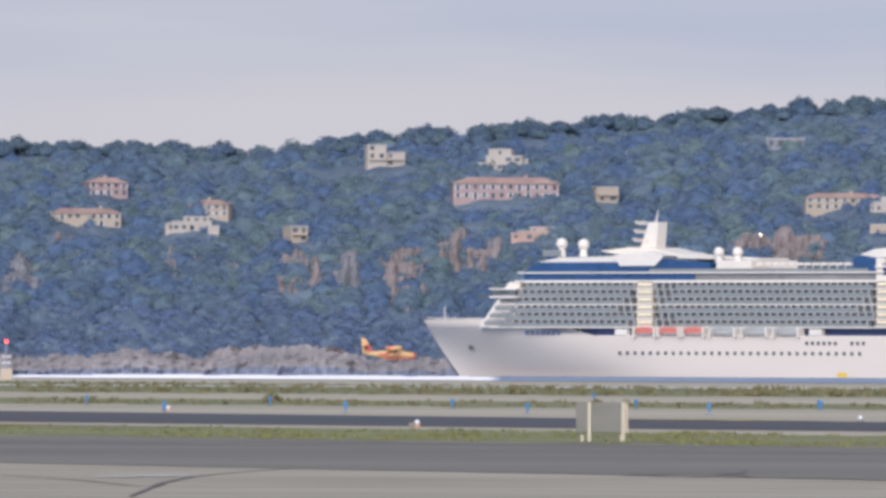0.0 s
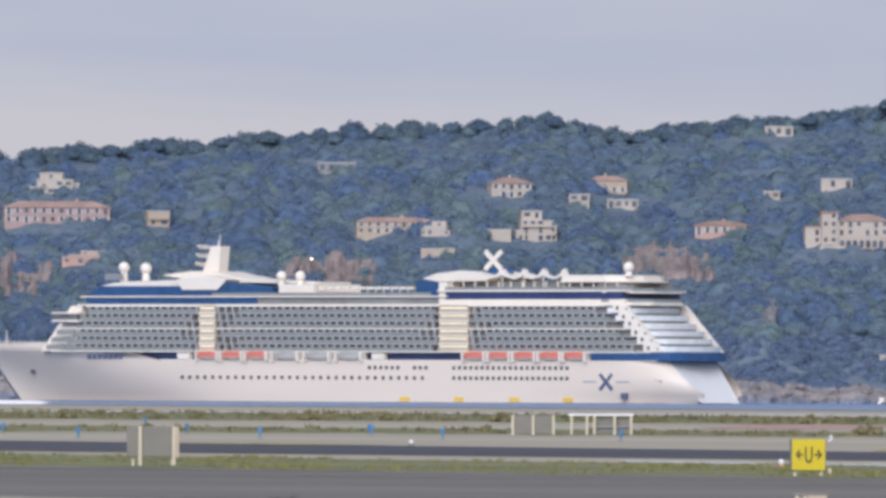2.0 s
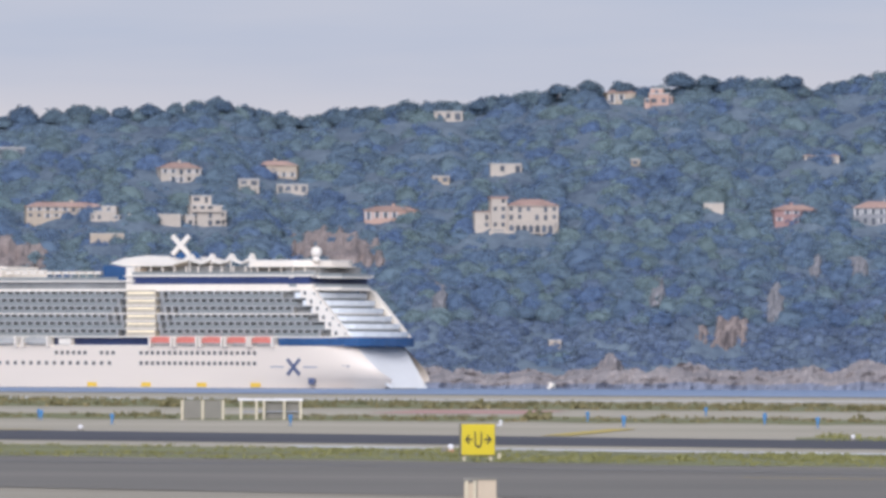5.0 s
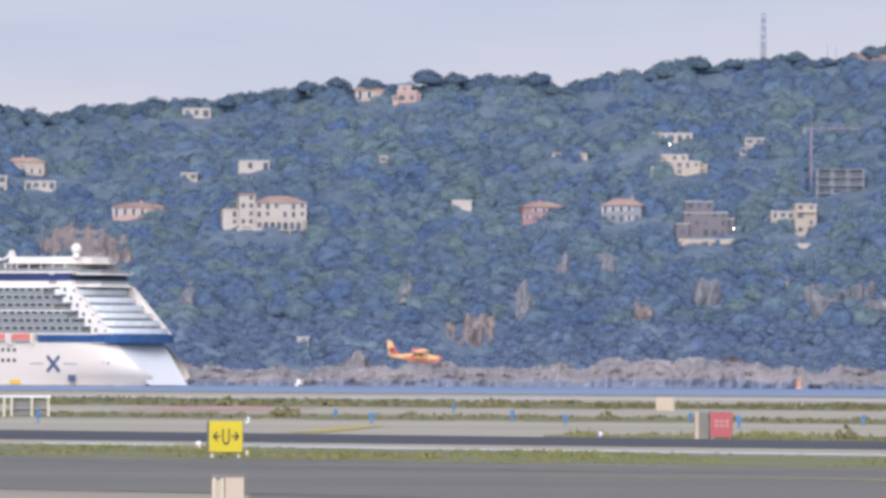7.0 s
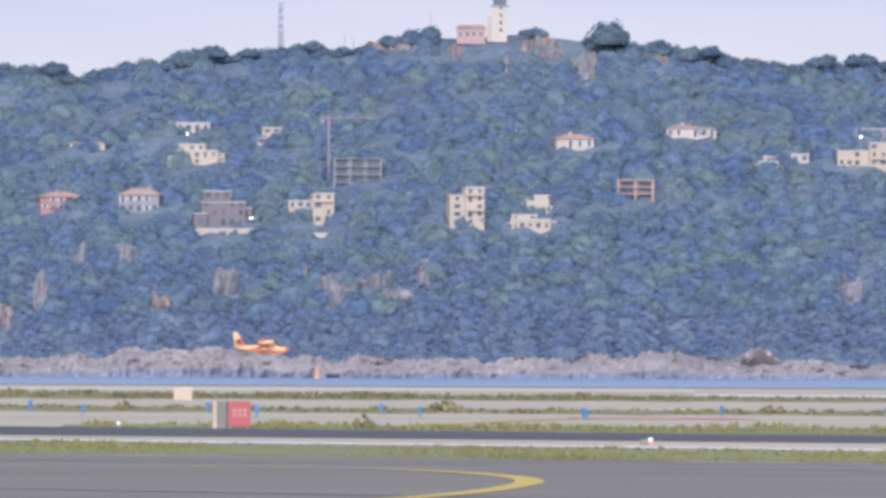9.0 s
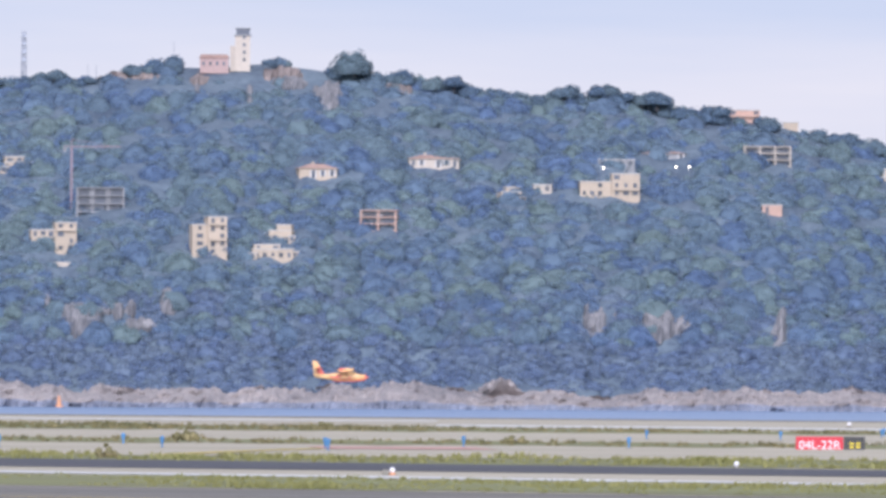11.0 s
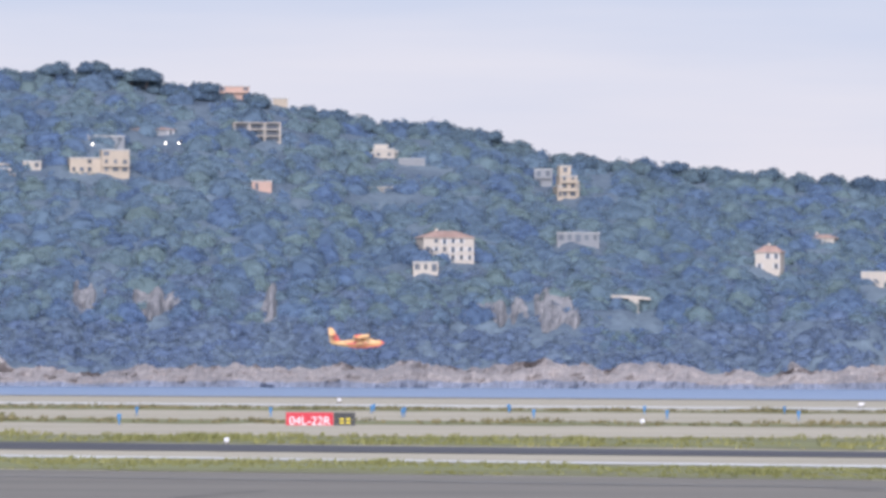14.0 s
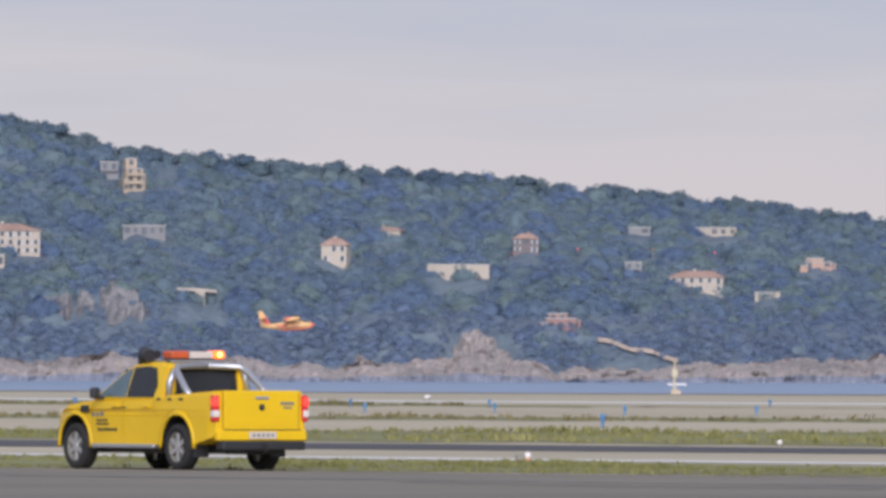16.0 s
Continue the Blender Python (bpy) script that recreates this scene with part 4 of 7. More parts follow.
    house(56.6, 19.4, 3.04, 0.61, "flat", "grey", 0)
    house(60.5, 20.1, 3.60, 0.70, "tile", "grey", 0)
    house(69.1, 19.6, 3.93, 1.64, "frame", "white", 6)
    house(79.6, 18.3, 2.34, 1.08, "flat", "white", 0)
    house(81.9, 17.7, 2.20, 0.56, "wall", "grey", 0)
    house(94.9, 15.0, 1.9, 2.7, "flat", "cream", 10)
    house(92.8, 16.0, 1.50, 1.40, "flat", "grey", 0)
    house(85.0, 9.7, 4.30, 2.62, "tile", "white", 14, 12)
    house(83.1, 8.8, 2.10, 0.89, "flat", "white", 0)
    house(67.2, 23.6, 2.48, 0.98, "flat", "orange", 0)
    house(71.0, 22.8, 1.22, 0.61, "flat", "cream", 0)
    house(69.5, 15.5, 1.64, 0.84, "flat", "orange", 0)
    house(79.4, 15.5, 7.0, 0.4, "wall", "stone", 0)
    house(111.4, 9.0, 2.10, 2.20, "tile", "white", -10)
    house(115.7, 11.1, 2.34, 1.03, "tile", "white", -14)
    house(121.7, 7.8, 5.14, 1.22, "wall", "white", 0)
    house(127.3, 10.0, 2.10, 1.64, "tile", "brown", 0)
    house(130.2, 3.75, 3.2, 1.2, "flat", "red", -6)
    house(95.7, 11.3, 3.51, 0.84, "flat", "grey", 0)
    house(141.4, 6.7, 4.44, 1.87, "tile", "white", -6)
    house(142.9, 11.4, 3.65, 0.70, "flat", "white", 0)
    house(151.5, 8.6, 2.90, 0.98, "flat", "orange", 0)
    house(136.2, 8.1, 1.40, 1.12, "flat", "grey", 0)
    house(136.7, 11.5, 1.78, 0.61, "flat", "grey", 0)
    house(147.3, 6.3, 2.10, 0.51, "wall", "white", 0)


def crags():
    k = 0
    for mat, label, rows in (
            (ROCK_WARM, "bare ochre limestone cliff among scrub", [(-124.6, 8.7, 1.12, 3.51), (-116.3, 7.7, 4.44, 3.74), (-107.5, 7.6, 4.21, 5.52), (-102.4, 9.7, 6.08, 3.37), (-135.9, 10.2, 2.2, 1.78), (-76.5, 10.2, 7.48, 2.9), (-48.7, 11.0, 7.48, 3.0), (-17.2, 4.1, 4.86, 3.13), (-2.4, 5.8, 2.1, 1.64), (29.2, 26.9, 3.8, 1.2), (22.0, 26.4, 2.6, 0.9), (38.6, 25.8, 2.6, 1.2), (15.8, 26.8, 5.6, 0.8)]),
            (CLIFF, "bare grey limestone cliff among scrub", [(-121.6, 8.7, 1.12, 3.04), (-139.4, 7.5, 2.67, 3.51), (-126.8, 8.4, 1.31, 2.81), (-112.0, 8.2, 2.81, 3.27), (-9.1, 9.3, 1.4, 2.1), (-5.6, 9.2, 1.87, 2.34), (9.4, 8.0, 0.94, 1.64), (12.1, 6.5, 3.98, 2.81), (-12.3, 7.0, 1.4, 3.74), (55.1, 7.1, 2.99, 3.84),
                                                           (51.5, 6.3, 1.4, 2.99), (60.6, 6.5, 3.98, 3.04), (70.2, 6.2, 1.64, 3.27), (88.9, 5.7, 4.9, 2.4), (93.9, 5.9, 4.6, 3.5), (19.8, 8.2, 1.64, 2.34), (15.7, 7.2, 2.81, 1.87), (14.0, 7.4, 3.6, 1.3), (17.4, 6.1, 3.4, 1.2), (-22.0, 7.6, 1.6, 2.6), (-40.0, 7.0, 1.3, 3.4), (3.0, 7.2, 2.6, 2.4), (33.2, 25.3, 3.3, 2.2), (29.5, 26.3, 3.3, 1.2), (21.8, 25.6, 0.9, 1.5), (26.2, 25.4, 0.9, 1.8)]),
            (ROCK, "pointed pale shore rock", [(123.4, 1.9, 7.0, 4.4), (113.5, 0.8, 3.27, 1.78), (46.7, 0.9, 7.0, 1.5), (-26.1, 1.5, 2.8, 2.2)])):
        for row in rows:
            k += 1
            BARE.append(row)
            crag(*row, mat, k * 3.7, label, 9.0 if "shore" in label else 3.2)


# ---- cruise ship: x from bow to stern, y to starboard, z above the water ----
def hull_mesh():
    bm = bmesh.new()
    levels = [-1.0, 0.5, 3.0, 6.0, 9.0, 12.0, 14.2, 17.0, 19.8]
    ks = [0, 0.006, 0.015, 0.03, 0.05, 0.075, 0.10, 0.13, 0.165, 0.20, 0.25, 0.30, 0.36, 0.45, 0.6, 0.75, 0.86, 0.93, 0.965, 0.985, 0.995, 1.0]
    sides = {}
    for s in (-1, 1):
        for a, z in enumerate(levels):
            zz = max(z, 0)
            bow = 15.0 * (1 - zz / 19.8) ** 1.25
            stern = 301 + (14.2 - min(zz, 14.2)) * 1.15 if z > 2 else 313 - (2 - zz) * 2
            fill = 62 + 62 * (1 - zz / 19.8)
            for c, k in enumerate(ks):
                u = bow + k * (stern - bow)
                half = 18.4 * math.sin(math.pi / 2 * min(1, (u - bow) / fill)) ** (0.62 + 0.75 * (1 - zz / 19.8))
                aft = max(0, (u - (stern - 16)) / 16)
                half *= (1 - 0.22 * aft ** 3) * (1 - 0.30 * max(0, (u - 258) / 45) ** 2 * max(0, 1 - zz / 6.5))
                top = z
                if u > 79 and z > 14.2:
                    top = 14.2 + 0.002 * (z - 14.2)
                elif u > 44 and z > 17:
                    top = 17.0
                sides[s, a, c] = bm.verts.new((u, s * half, top))
    n, m = len(levels), len(ks)
    for s in (-1, 1):
        for a in range(n - 1):
            for c in range(m - 1):
                bm.faces.new((sides[s, a, c], sides[s, a, c + 1], sides[s, a + 1, c + 1], sides[s, a + 1, c]))
    for c in range(m - 1):
        for a in (0, n - 1):
            bm.faces.new((sides[-1, a, c], sides[1, a, c], sides[1, a, c + 1], sides[-1, a, c + 1]))
    bmesh.ops.remove_doubles(bm, verts=bm.verts[:], dist=0.02)
    bmesh.ops.recalc_face_normals(bm, faces=bm.faces[:])
    return bm


def transom_mesh():
    """Flat slanted stern plate."""
    w = 14.0
    bm = bmesh.new()
    loft(bm, [[(313.4 - 0.12, -w * 0.75, 0.3), (313.4 - 0.12, w * 0.75, 0.3), (301.4, w, 14.1), (301.4, -w, 14.1)], [(312.0, -w * 0.75, 0.3), (312.0, w * 0.75, 0.3), (300, w, 14.1), (300, -w, 14.1)]])
    return bm


def fore(z):
    return 37.5 + (z - 17.0) * 0.95


def aft(z):
    return 305.5 - (z - 17.0) * 1.3


def deck_outline(z, half, extra=0.0):
    """Deck plan with a rounded stern."""
    f, a = fore(z) - extra, aft(z) + extra
    pts = [(f + 5, -half), (f, -half * 0.55), (f, half * 0.55), (f + 5, half)]
    for k in range(9):
        t = math.pi / 2 - math.pi * k / 8
        pts.append((a - 9 + 9 * math.cos(t) ** 0.7, half * math.sin(t)) if abs(math.sin(t)) < 0.99 else (a - 9, half * math.sin(t)))
    return pts


def cross_mark(bm, u, v, z, w, h, t=0.35):
    """Two slanted bars in the x-z plane."""
    for s in (-1, 1):
        a, b = Vector((u - s * w / 2, v, z)), Vector((u + s * w / 2, v, z + h))
        n = Vector((b.z - a.z, 0, -(b.x - a.x))).normalized() * w * 0.115
        q = [a - n, a + n, b + n, b - n]
        vs = [bm.verts.new(p + Vector((0, dy, 0))) for dy in (-t / 2 + s * 0.03, t / 2 + s * 0.03) for p in q]
        for face in ((0, 1, 2, 3), (7, 6, 5, 4), (0, 4, 5, 1), (1, 5, 6, 2), (2, 6, 7, 3), (3, 7, 4, 0)):
            bm.faces.new([vs[i] for i in face])
    bmesh.ops.recalc_face_normals(bm, faces=bm.faces[:])
    return bm


def lifeboat(ship, u, long, orange):
    bm = bmesh.new()
    hull = []
    for k in range(9):
        x = -long / 2 + long * k / 8
        t = 1 - abs(2 * k / 8 - 1) ** 3
        hull.append([(x, -1.5 * t - 0.1, 0.4), (x, -0.9 * t - 0.05, -0.45 * t), (x, 0.9 * t + 0.05, -0.45 * t), (x, 1.5 * t + 0.1, 0.4)])
    boat = part("lifeboat", loft(bm, hull), SHIP_WHITE, ship, "white lifeboat with an orange canopy" if orange else "white enclosed tender boat", at=Matrix.Translation((u, -18.6, 15.1)))
    bm = bmesh.new()
    loft(bm, [[(x, -1.5 * t - 0.1, 0.2), (x, -1.35 * t - 0.05, 1.5 * t + 0.75), (x, 1.35 * t + 0.05, 1.5 * t + 0.75), (x, 1.5 * t + 0.1, 0.2)] for x, t in ((-long / 2 + long * k / 8, 1 - abs(2 * k / 8 - 1) ** 6) for k in range(9))])
    part("canopy", bm, BOAT_ORANGE if orange else CURTAIN, boat)
    for s in (-0.46, 0.46):
        part("davit", boxed(s * long - 0.3, s * long + 0.3, -1.7, 2.2, -1.2, 2.2), SHIP_WHITE, boat)


def ship_dome(ship, u, v, z, r, foot=1.6):
    d = part("radome", ball(bmesh.new(), (0, 0, 0), r, 3), SHIP_WHITE, ship, "white radar dome", at=Matrix.Translation((u, v, z)), smooth=True)
    part("pedestal", tube(bmesh.new(), [(0, 0, -r - foot), (0, 0, -r * 0.6)], [r * 0.75, r * 0.55], 12), SHIP_WHITE, d)


def cruise_ship():
    ship = thing("cruise_ship", "large white cruise ship with blue glass upper decks", "ship", pose(0, 0, 0))
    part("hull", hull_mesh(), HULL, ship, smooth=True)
    part("transom", transom_mesh(), STERN_LIT, ship, "flat white stern plate")
    part("boot_topping", slab(bmesh.new(), [(16, -0.5), (40, -9.0), (95, -17.7), (140, -18.46), (300, -18.46), (300, 18.46), (140, 18.46), (95, 17.7), (40, 9), (16, 0.5)], -0.8, 0.12), SHIP_NAVY, ship)
    # bow deck, rail and mast
    part("foredeck", slab(bmesh.new(), [(2, -1.5), (14, -8.5), (40, -16), (40, 16), (14, 8.5), (2, 1.5)], 19.0, 19.95), SHIP_WHITE, ship)
    part("bow_mast", tube(bmesh.new(), [(9, 0, 19.9), (9, 0, 24.5)], 0.16, 6), SHIP_WHITE, ship)
    part("bow_rail", tube(bmesh.new(), [(30, -14.6, 20.3), (14, -8.6, 20.4), (2, -1.4, 20.6), (14, 8.6, 20.4), (30, 14.6, 20.3)], 0.14, 5), SHIP_WHITE, ship)
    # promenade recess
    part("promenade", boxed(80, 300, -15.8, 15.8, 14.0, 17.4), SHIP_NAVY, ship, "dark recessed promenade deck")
    part("promenade_deck", boxed(79, 299, -18.2, 18.2, 14.22, 14.5), SHIP_WHITE, ship)
    part("stern_band", slab(bmesh.new(), deck_outline(15.6, 18.2, 0.6)[3:] + [(272, -18.2), (272, 18.2)], 14.3, 17.35), SHIP_BLUE, ship, "dark blue stern band")
    part("front_house", prism(bmesh.new(), [(37, 16.8), (81, 16.8), (81, 17.3), (40, 19.9)], -16.6, 16.6), SHIP_WHITE, ship)
    # cabin block
    bm = bmesh.new()
    a = [(x, y, 17.2) for x, y in deck_outline(17.2, 16.2, -2.2)]
    b = [(x, y, 33.0) for x, y in deck_outline(33.0, 16.2, -2.2)]
    loft(bm, [a, b])
    part("cabin_block", bm, CABIN, ship, "grey cabin fronts behind balconies")
    for k in range(7):
        z = 17.3 + 2.6 * k
        part("deck", slab(bmesh.new(), deck_outline(z, 18.3), z - 0.22, z + 0.22), SHIP_WHITE if k in (0, 3, 6) else DECK_EDGE, ship)
    glass = mesh_of("balustrade", boxed(0, 9.0, -0.08, 0.08, 0, 1.25), BALUSTRADE)
    for k in range(6):
        z = 17.52 + 2.6 * k
        f, e = fore(z) + 9, aft(z) - 14
        x = f
        while x < e - 4:
            if not any(lo < x + 9 and x < hi for lo, hi in ((106, 116), (208, 223))):
                for s in (-1, 1):
                    part("balustrade", glass, None, ship, at=Matrix.Translation((x, s * 18.22, z)))
            x += 9.3
        ring = deck_outline(z, 18.5, 0.4)[4:]
        inner = [(x - 1.5, y * 0.93) for x, y in ring]
        bm = slab(bmesh.new(), ring + inner[::-1], z, z + 1.8)
        part("terrace_glass", bm, STERN_GLASS, ship, "pale green curved stern balustrade")
        doors, curtains, walls = bmesh.new(), bmesh.new(), bmesh.new()
        rng = random.Random(k)
        n = int((e - f) / 3.1)
        for i in range(n + 1):
            x = f + i * 3.1
            if 106 < x < 115 or 208 < x < 222:
                continue
            for s in (-1, 1):
                box(walls, x - 0.5, x + 0.5, min(s * 16.2, s * 18.1), max(s * 16.2, s * 18.1), z, z + 2.15)
                if i < n:
                    y0, y1 = sorted((s * 16.1, s * 16.35))
                    box(doors, x + 0.4, x + 1.7, y0, y1, z, z + 2.05)
                    if rng.random() < 0.6:
                        box(curtains, x + 1.8, x + 2.8, y0, y1, z, z + 2.0)
        tagged(part("balcony_partition", walls, DECK_EDGE, ship), kind="stuff")
        tagged(part("cabin_door", doors, CABIN_DOOR, ship), kind="stuff")
        tagged(part("cabin_curtain", curtains, CURTAIN, ship), kind="stuff")
    # slanted white end band of the balconies
    for s in (-1, 1):
        steps = []
        for k in range(6):
            steps += [(293.8 - 2.55 * k, 17.3 + 2.65 * k), (293.8 - 2.55 * k, 17.3 + 2.65 * (k + 1))]
        outline = [(301.5, 17.3)] + [(301.5 - 15.3 * k / 6, 17.3 + 2.65 * k) for k in range(1, 7)]
        part("end_wall", prism(bmesh.new(), steps + outline[::-1], *sorted((s * 16.4, s * 18.5))), SHIP_WHITE, ship, "stepped white end wall")
        for k in range(6):
            for du, w in ((3.4, 0.9), (7.4, 0.6)):
                x, z = 292.0 - 2.55 * k + du, 18.0 + 2.65 * k + 0.3 * (k % 2)
                part("end_window", boxed(x, x + w, *sorted((s * 18.4, s * 18.56)), z, z + (1.3 if du < 5 else 0.7)), CABIN_DOOR, ship)
    # glazed lift bays
    for u0, u1 in ((107.3, 114.2), (209.3, 221.5)):
        bay = part("lift_bay", boxed(u0, u1, -18.5, -16.0, 17.4, 33.2), GOLD, ship, "glazed lift bay with warm lights")
        for k in range(6):
            part("lit_panel", boxed(u0 + 0.5, u1 - 0.5, -18.66, -18.5, 18.9 + 2.6 * k, 19.4 + 2.6 * k), GOLD_LIT, bay)
            part("bay_slab", boxed(u0 - 0.2, u1 + 0.2, -18.8, -18.5, 17.2 + 2.6 * k, 17.7 + 2.6 * k), SHIP_WHITE, bay)
    # bridge
    part("bridge", slab(bmesh.new(), [(43, -17), (52, -19.5), (55, -19.5), (55, 19.5), (52, 19.5), (43, 17)], 28.2, 30.2), CABIN_DOOR, ship, "dark bridge windows")
    part("bridge_roof", slab(bmesh.new(), [(42, -17.2), (51, -20.2), (56, -20.2), (56, 20.2), (51, 20.2), (42, 17.2)], 30.2, 30.9), SHIP_WHITE, ship)
    part("bridge_deck", slab(bmesh.new(), [(42, -17.2), (51, -20.2), (56, -20.2), (56, 20.2), (51, 20.2), (42, 17.2)], 27.4, 28.2), SHIP_WHITE, ship)
    part("front_panel", prism(bmesh.new(), [(38, 17.4), (53, 17.4), (56, 33), (51, 33)], -17.6, 17.6), SHIP_WHITE, ship)
    for k in range(5):
        z = 17.9 + 2.6 * k
        part("front_window", boxed(40.4 + 2.3 * k, 52.5 + 0.5 * k, -17.85, 17.85, z, z + 1.5), CABIN, ship)
        part("front_deck", boxed(39.5 + 2.3 * k, 53.5 + 0.5 * k, -18.3, 18.3, z - 0.5, z - 0.1), SHIP_WHITE, ship)
    # upper decks
    part("upper_glass", boxed(57, 131, -17.0, 17.0, 33.1, 35.9), SHIP_BLUE, ship, "blue tinted glass band")
    part("upper_window_band", boxed(131, 208, -16.6, 16.6, 33.1, 35.9), CABIN, ship)
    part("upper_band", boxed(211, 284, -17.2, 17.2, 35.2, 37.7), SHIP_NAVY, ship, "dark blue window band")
    part("upper_band_white", boxed(208, 285, -17.0, 17.0, 33.1, 35.2), SHIP_WHITE, ship)
    part("sun_deck", slab(bmesh.new(), [(54, -18.2), (284, -18.2), (291, -10), (291, 10), (284, 18.2), (54, 18.2), (51, 10), (51, -10)], 33.05, 33.55), SHIP_WHITE, ship)
    part("pool_deck", boxed(55, 212, -17.8, 17.8, 35.9, 36.4), SHIP_WHITE, ship)
    part("pool_rail", boxed(112, 205, -17.6, -17.4, 36.4, 37.5), BALUSTRADE, ship)
    part("lounge_glass", prism(bmesh.new(), [(57, 36.4), (113, 36.4), (113, 39.8), (63, 39.8)], -16.5, 16.5), SHIP_BLUE, ship, "blue glass observation lounge")
    part("lounge_roof", prism(bmesh.new(), [(62, 39.8), (116, 39.8), (116, 41.4), (112, 42.2), (72, 41.4), (66, 40.6)], -15.5, 15.5), SHIP_WHITE, ship)
    part("mast_house", prism(bmesh.new(), [(99, 38.5), (114, 38.5), (118, 42), (110, 43.6), (96, 42)], -17.2, 14), SHIP_WHITE, ship)
    part("lounge_fence", boxed(64, 72, -15.4, -15.2, 42.0, 44.2), BALUSTRADE, ship)
    part("spa_glass", prism(bmesh.new(), [(113, 36.4), (137, 36.4), (137, 39.6), (113, 41.2)], -16.4, 16.4), SHIP_BLUE, ship, "blue glass wall")
    part("mast_fairing", prism(bmesh.new(), [(84, 43.8), (97, 45.0), (105, 45.0), (116, 42.8), (138, 41.5), (152, 41.2), (152, 40.6), (112, 41.2), (92, 42.6)], -9, 9), SHIP_WHITE, ship)
    part("mast", prism(bmesh.new(), [(96.5, 44.3), (103.6, 44.3), (104.6, 53.8), (100.4, 53.8)], -2.6, 2.6), SHIP_WHITE, ship, "white raked radar mast")
    for z, w in ((47, 6.0), (50, 5.2), (53, 4.0)):
        part("mast_platform", boxed(94.5, 100.5, -w / 2, w / 2, z, z + 0.4), SHIP_WHITE, ship)
        part("radar", boxed(94.6, 95.6, -w / 2 - 1, w / 2 + 1, z + 0.6, z + 1.2), SHIP_WHITE, ship)
    part("antenna", tube(bmesh.new(), [(101.5, 0, 53.6), (102.6, 0, 58)], [0.35, 0.12], 6), SHIP_WHITE, ship)
    ship_dome(ship, 61 + 8, -11, 46.3, 2.0, 2.8)
    ship_dome(ship, 70.5 + 8, -11, 46.0, 2.0, 2.2)
    ship_dome(ship, 129 + 8, -11, 43.2, 1.8)
    ship_dome(ship, 137 + 8, -11, 43.2, 1.8)
    part("pool_house", boxed(139, 154, -15.5, 12, 36.4, 40.4, bevel=0.4), SHIP_WHITE, ship)
    for k in range(12):
        u = 156 + k * 3.4
        part("canopy_frame", boxed(u, u + 2.6, -15, -9, 38.6, 39.5), SHIP_WHITE, ship)
        part("canopy_post", boxed(u, u + 0.25, -15, -14.7, 36.4, 38.6), SHIP_WHITE, ship)
    part("solarium", boxed(197, 209, -15, 15, 36.4, 41.6), SHIP_BLUE, ship, "blue glass pool house")
    part("solarium_roof", prism(bmesh.new(), [(200, 42.2), (206, 44.0), (216, 44.9), (224, 44.2), (229, 42.6), (226, 41.4), (206, 41.2)], -15.5, 15.5), SHIP_WHITE, ship)
    part("lounge_deck", boxed(208, 286, -17.9, 17.9, 37.7, 38.3), SHIP_WHITE, ship)
    part("lounge_glazing", boxed(211, 283, -9.5, 14.5, 38.3, 41.2), CABIN, ship)
    for k in range(15):
        part("lounge_post", boxed(212 + 4.9 * k, 212.4 + 4.9 * k, -15.4, -15.0, 38.25, 41.3), SHIP_WHITE, ship)
    part("lounge_rail", boxed(211, 286, -17.6, -17.4, 38.3, 39.3), BALUSTRADE, ship)
    part("lounge_posts", boxed(208, 211.5, -17, 17, 35.2, 41), SHIP_WHITE, ship)
    for u0, peak, u1 in ((226.5, 233.0, 238.0), (238.0, 242.0, 245.6), (245.6, 250.0, 254.4), (254.4, 258.5, 261.0)):
        bm = bmesh.new()
        a, b = (u0 + 2 * peak) / 3, (u1 + 2 * peak) / 3
        prism(bm, [(u0, 41.9), (u0, 42.4), (a, 43.6), (peak, 45.5), (b, 43.6), (u1, 42.4), (u1, 41.9), (b, 42.7), (peak, 43.4), (a, 42.7)], -15.4, -13.2)
        part("tent_roof", bm, SHIP_WHITE, ship, "peaked white tent roof")
        part("tent_pole", tube(bmesh.new(), [(peak, -14.8, 38.2), (peak, -14.8, 44.6)], 0.2, 6), SHIP_WHITE, ship)
    part("aft_roof", slab(bmesh.new(), [(258, -15.5), (276, -15.5), (282, -11), (284.5, -5), (284.5, 5), (282, 11), (276, 15.5), (258, 15.5)], 41.4, 43.3), SHIP_WHITE, ship)
    part("aft_roof_rim", slab(bmesh.new(), [(258, -16.2), (277, -16.2), (283.5, -11), (286, -5), (286, 5), (283.5, 11), (277, 16.2), (258, 16.2)], 40.9, 41.396), SHIP_WHITE, ship)
    part("aft_deck", slab(bmesh.new(), [(276, -17.6), (287, -15), (291, -8), (291, 8), (287, 15), (276, 17.6)], 37.2, 37.7), SHIP_WHITE, ship)
    part("aft_rail", slab(bmesh.new(), [(276, -17.4), (286.8, -14.8), (290.8, -8), (290.8, 8), (286.8, 14.8), (285.8, 14), (289.6, 7.6), (289.6, -7.6), (285.8, -14), (276, -16.6)], 37.7, 38.8), BALUSTRADE, ship)
    part("aft_deck", slab(bmesh.new(), [(276, -17.9), (287, -15), (291, -8), (291, 8), (287, 15), (276, 17.9)], 33.6, 34.1), SHIP_WHITE, ship)
    part("aft_rail", slab(bmesh.new(), [(276, -17.7), (286.8, -14.8), (290.8, -8), (290.8, 8), (286.8, 14.8), (285.8, 14), (289.6, 7.6), (289.6, -7.6), (285.8, -14), (276, -16.8)], 34.1, 35.2), BALUSTRADE, ship)
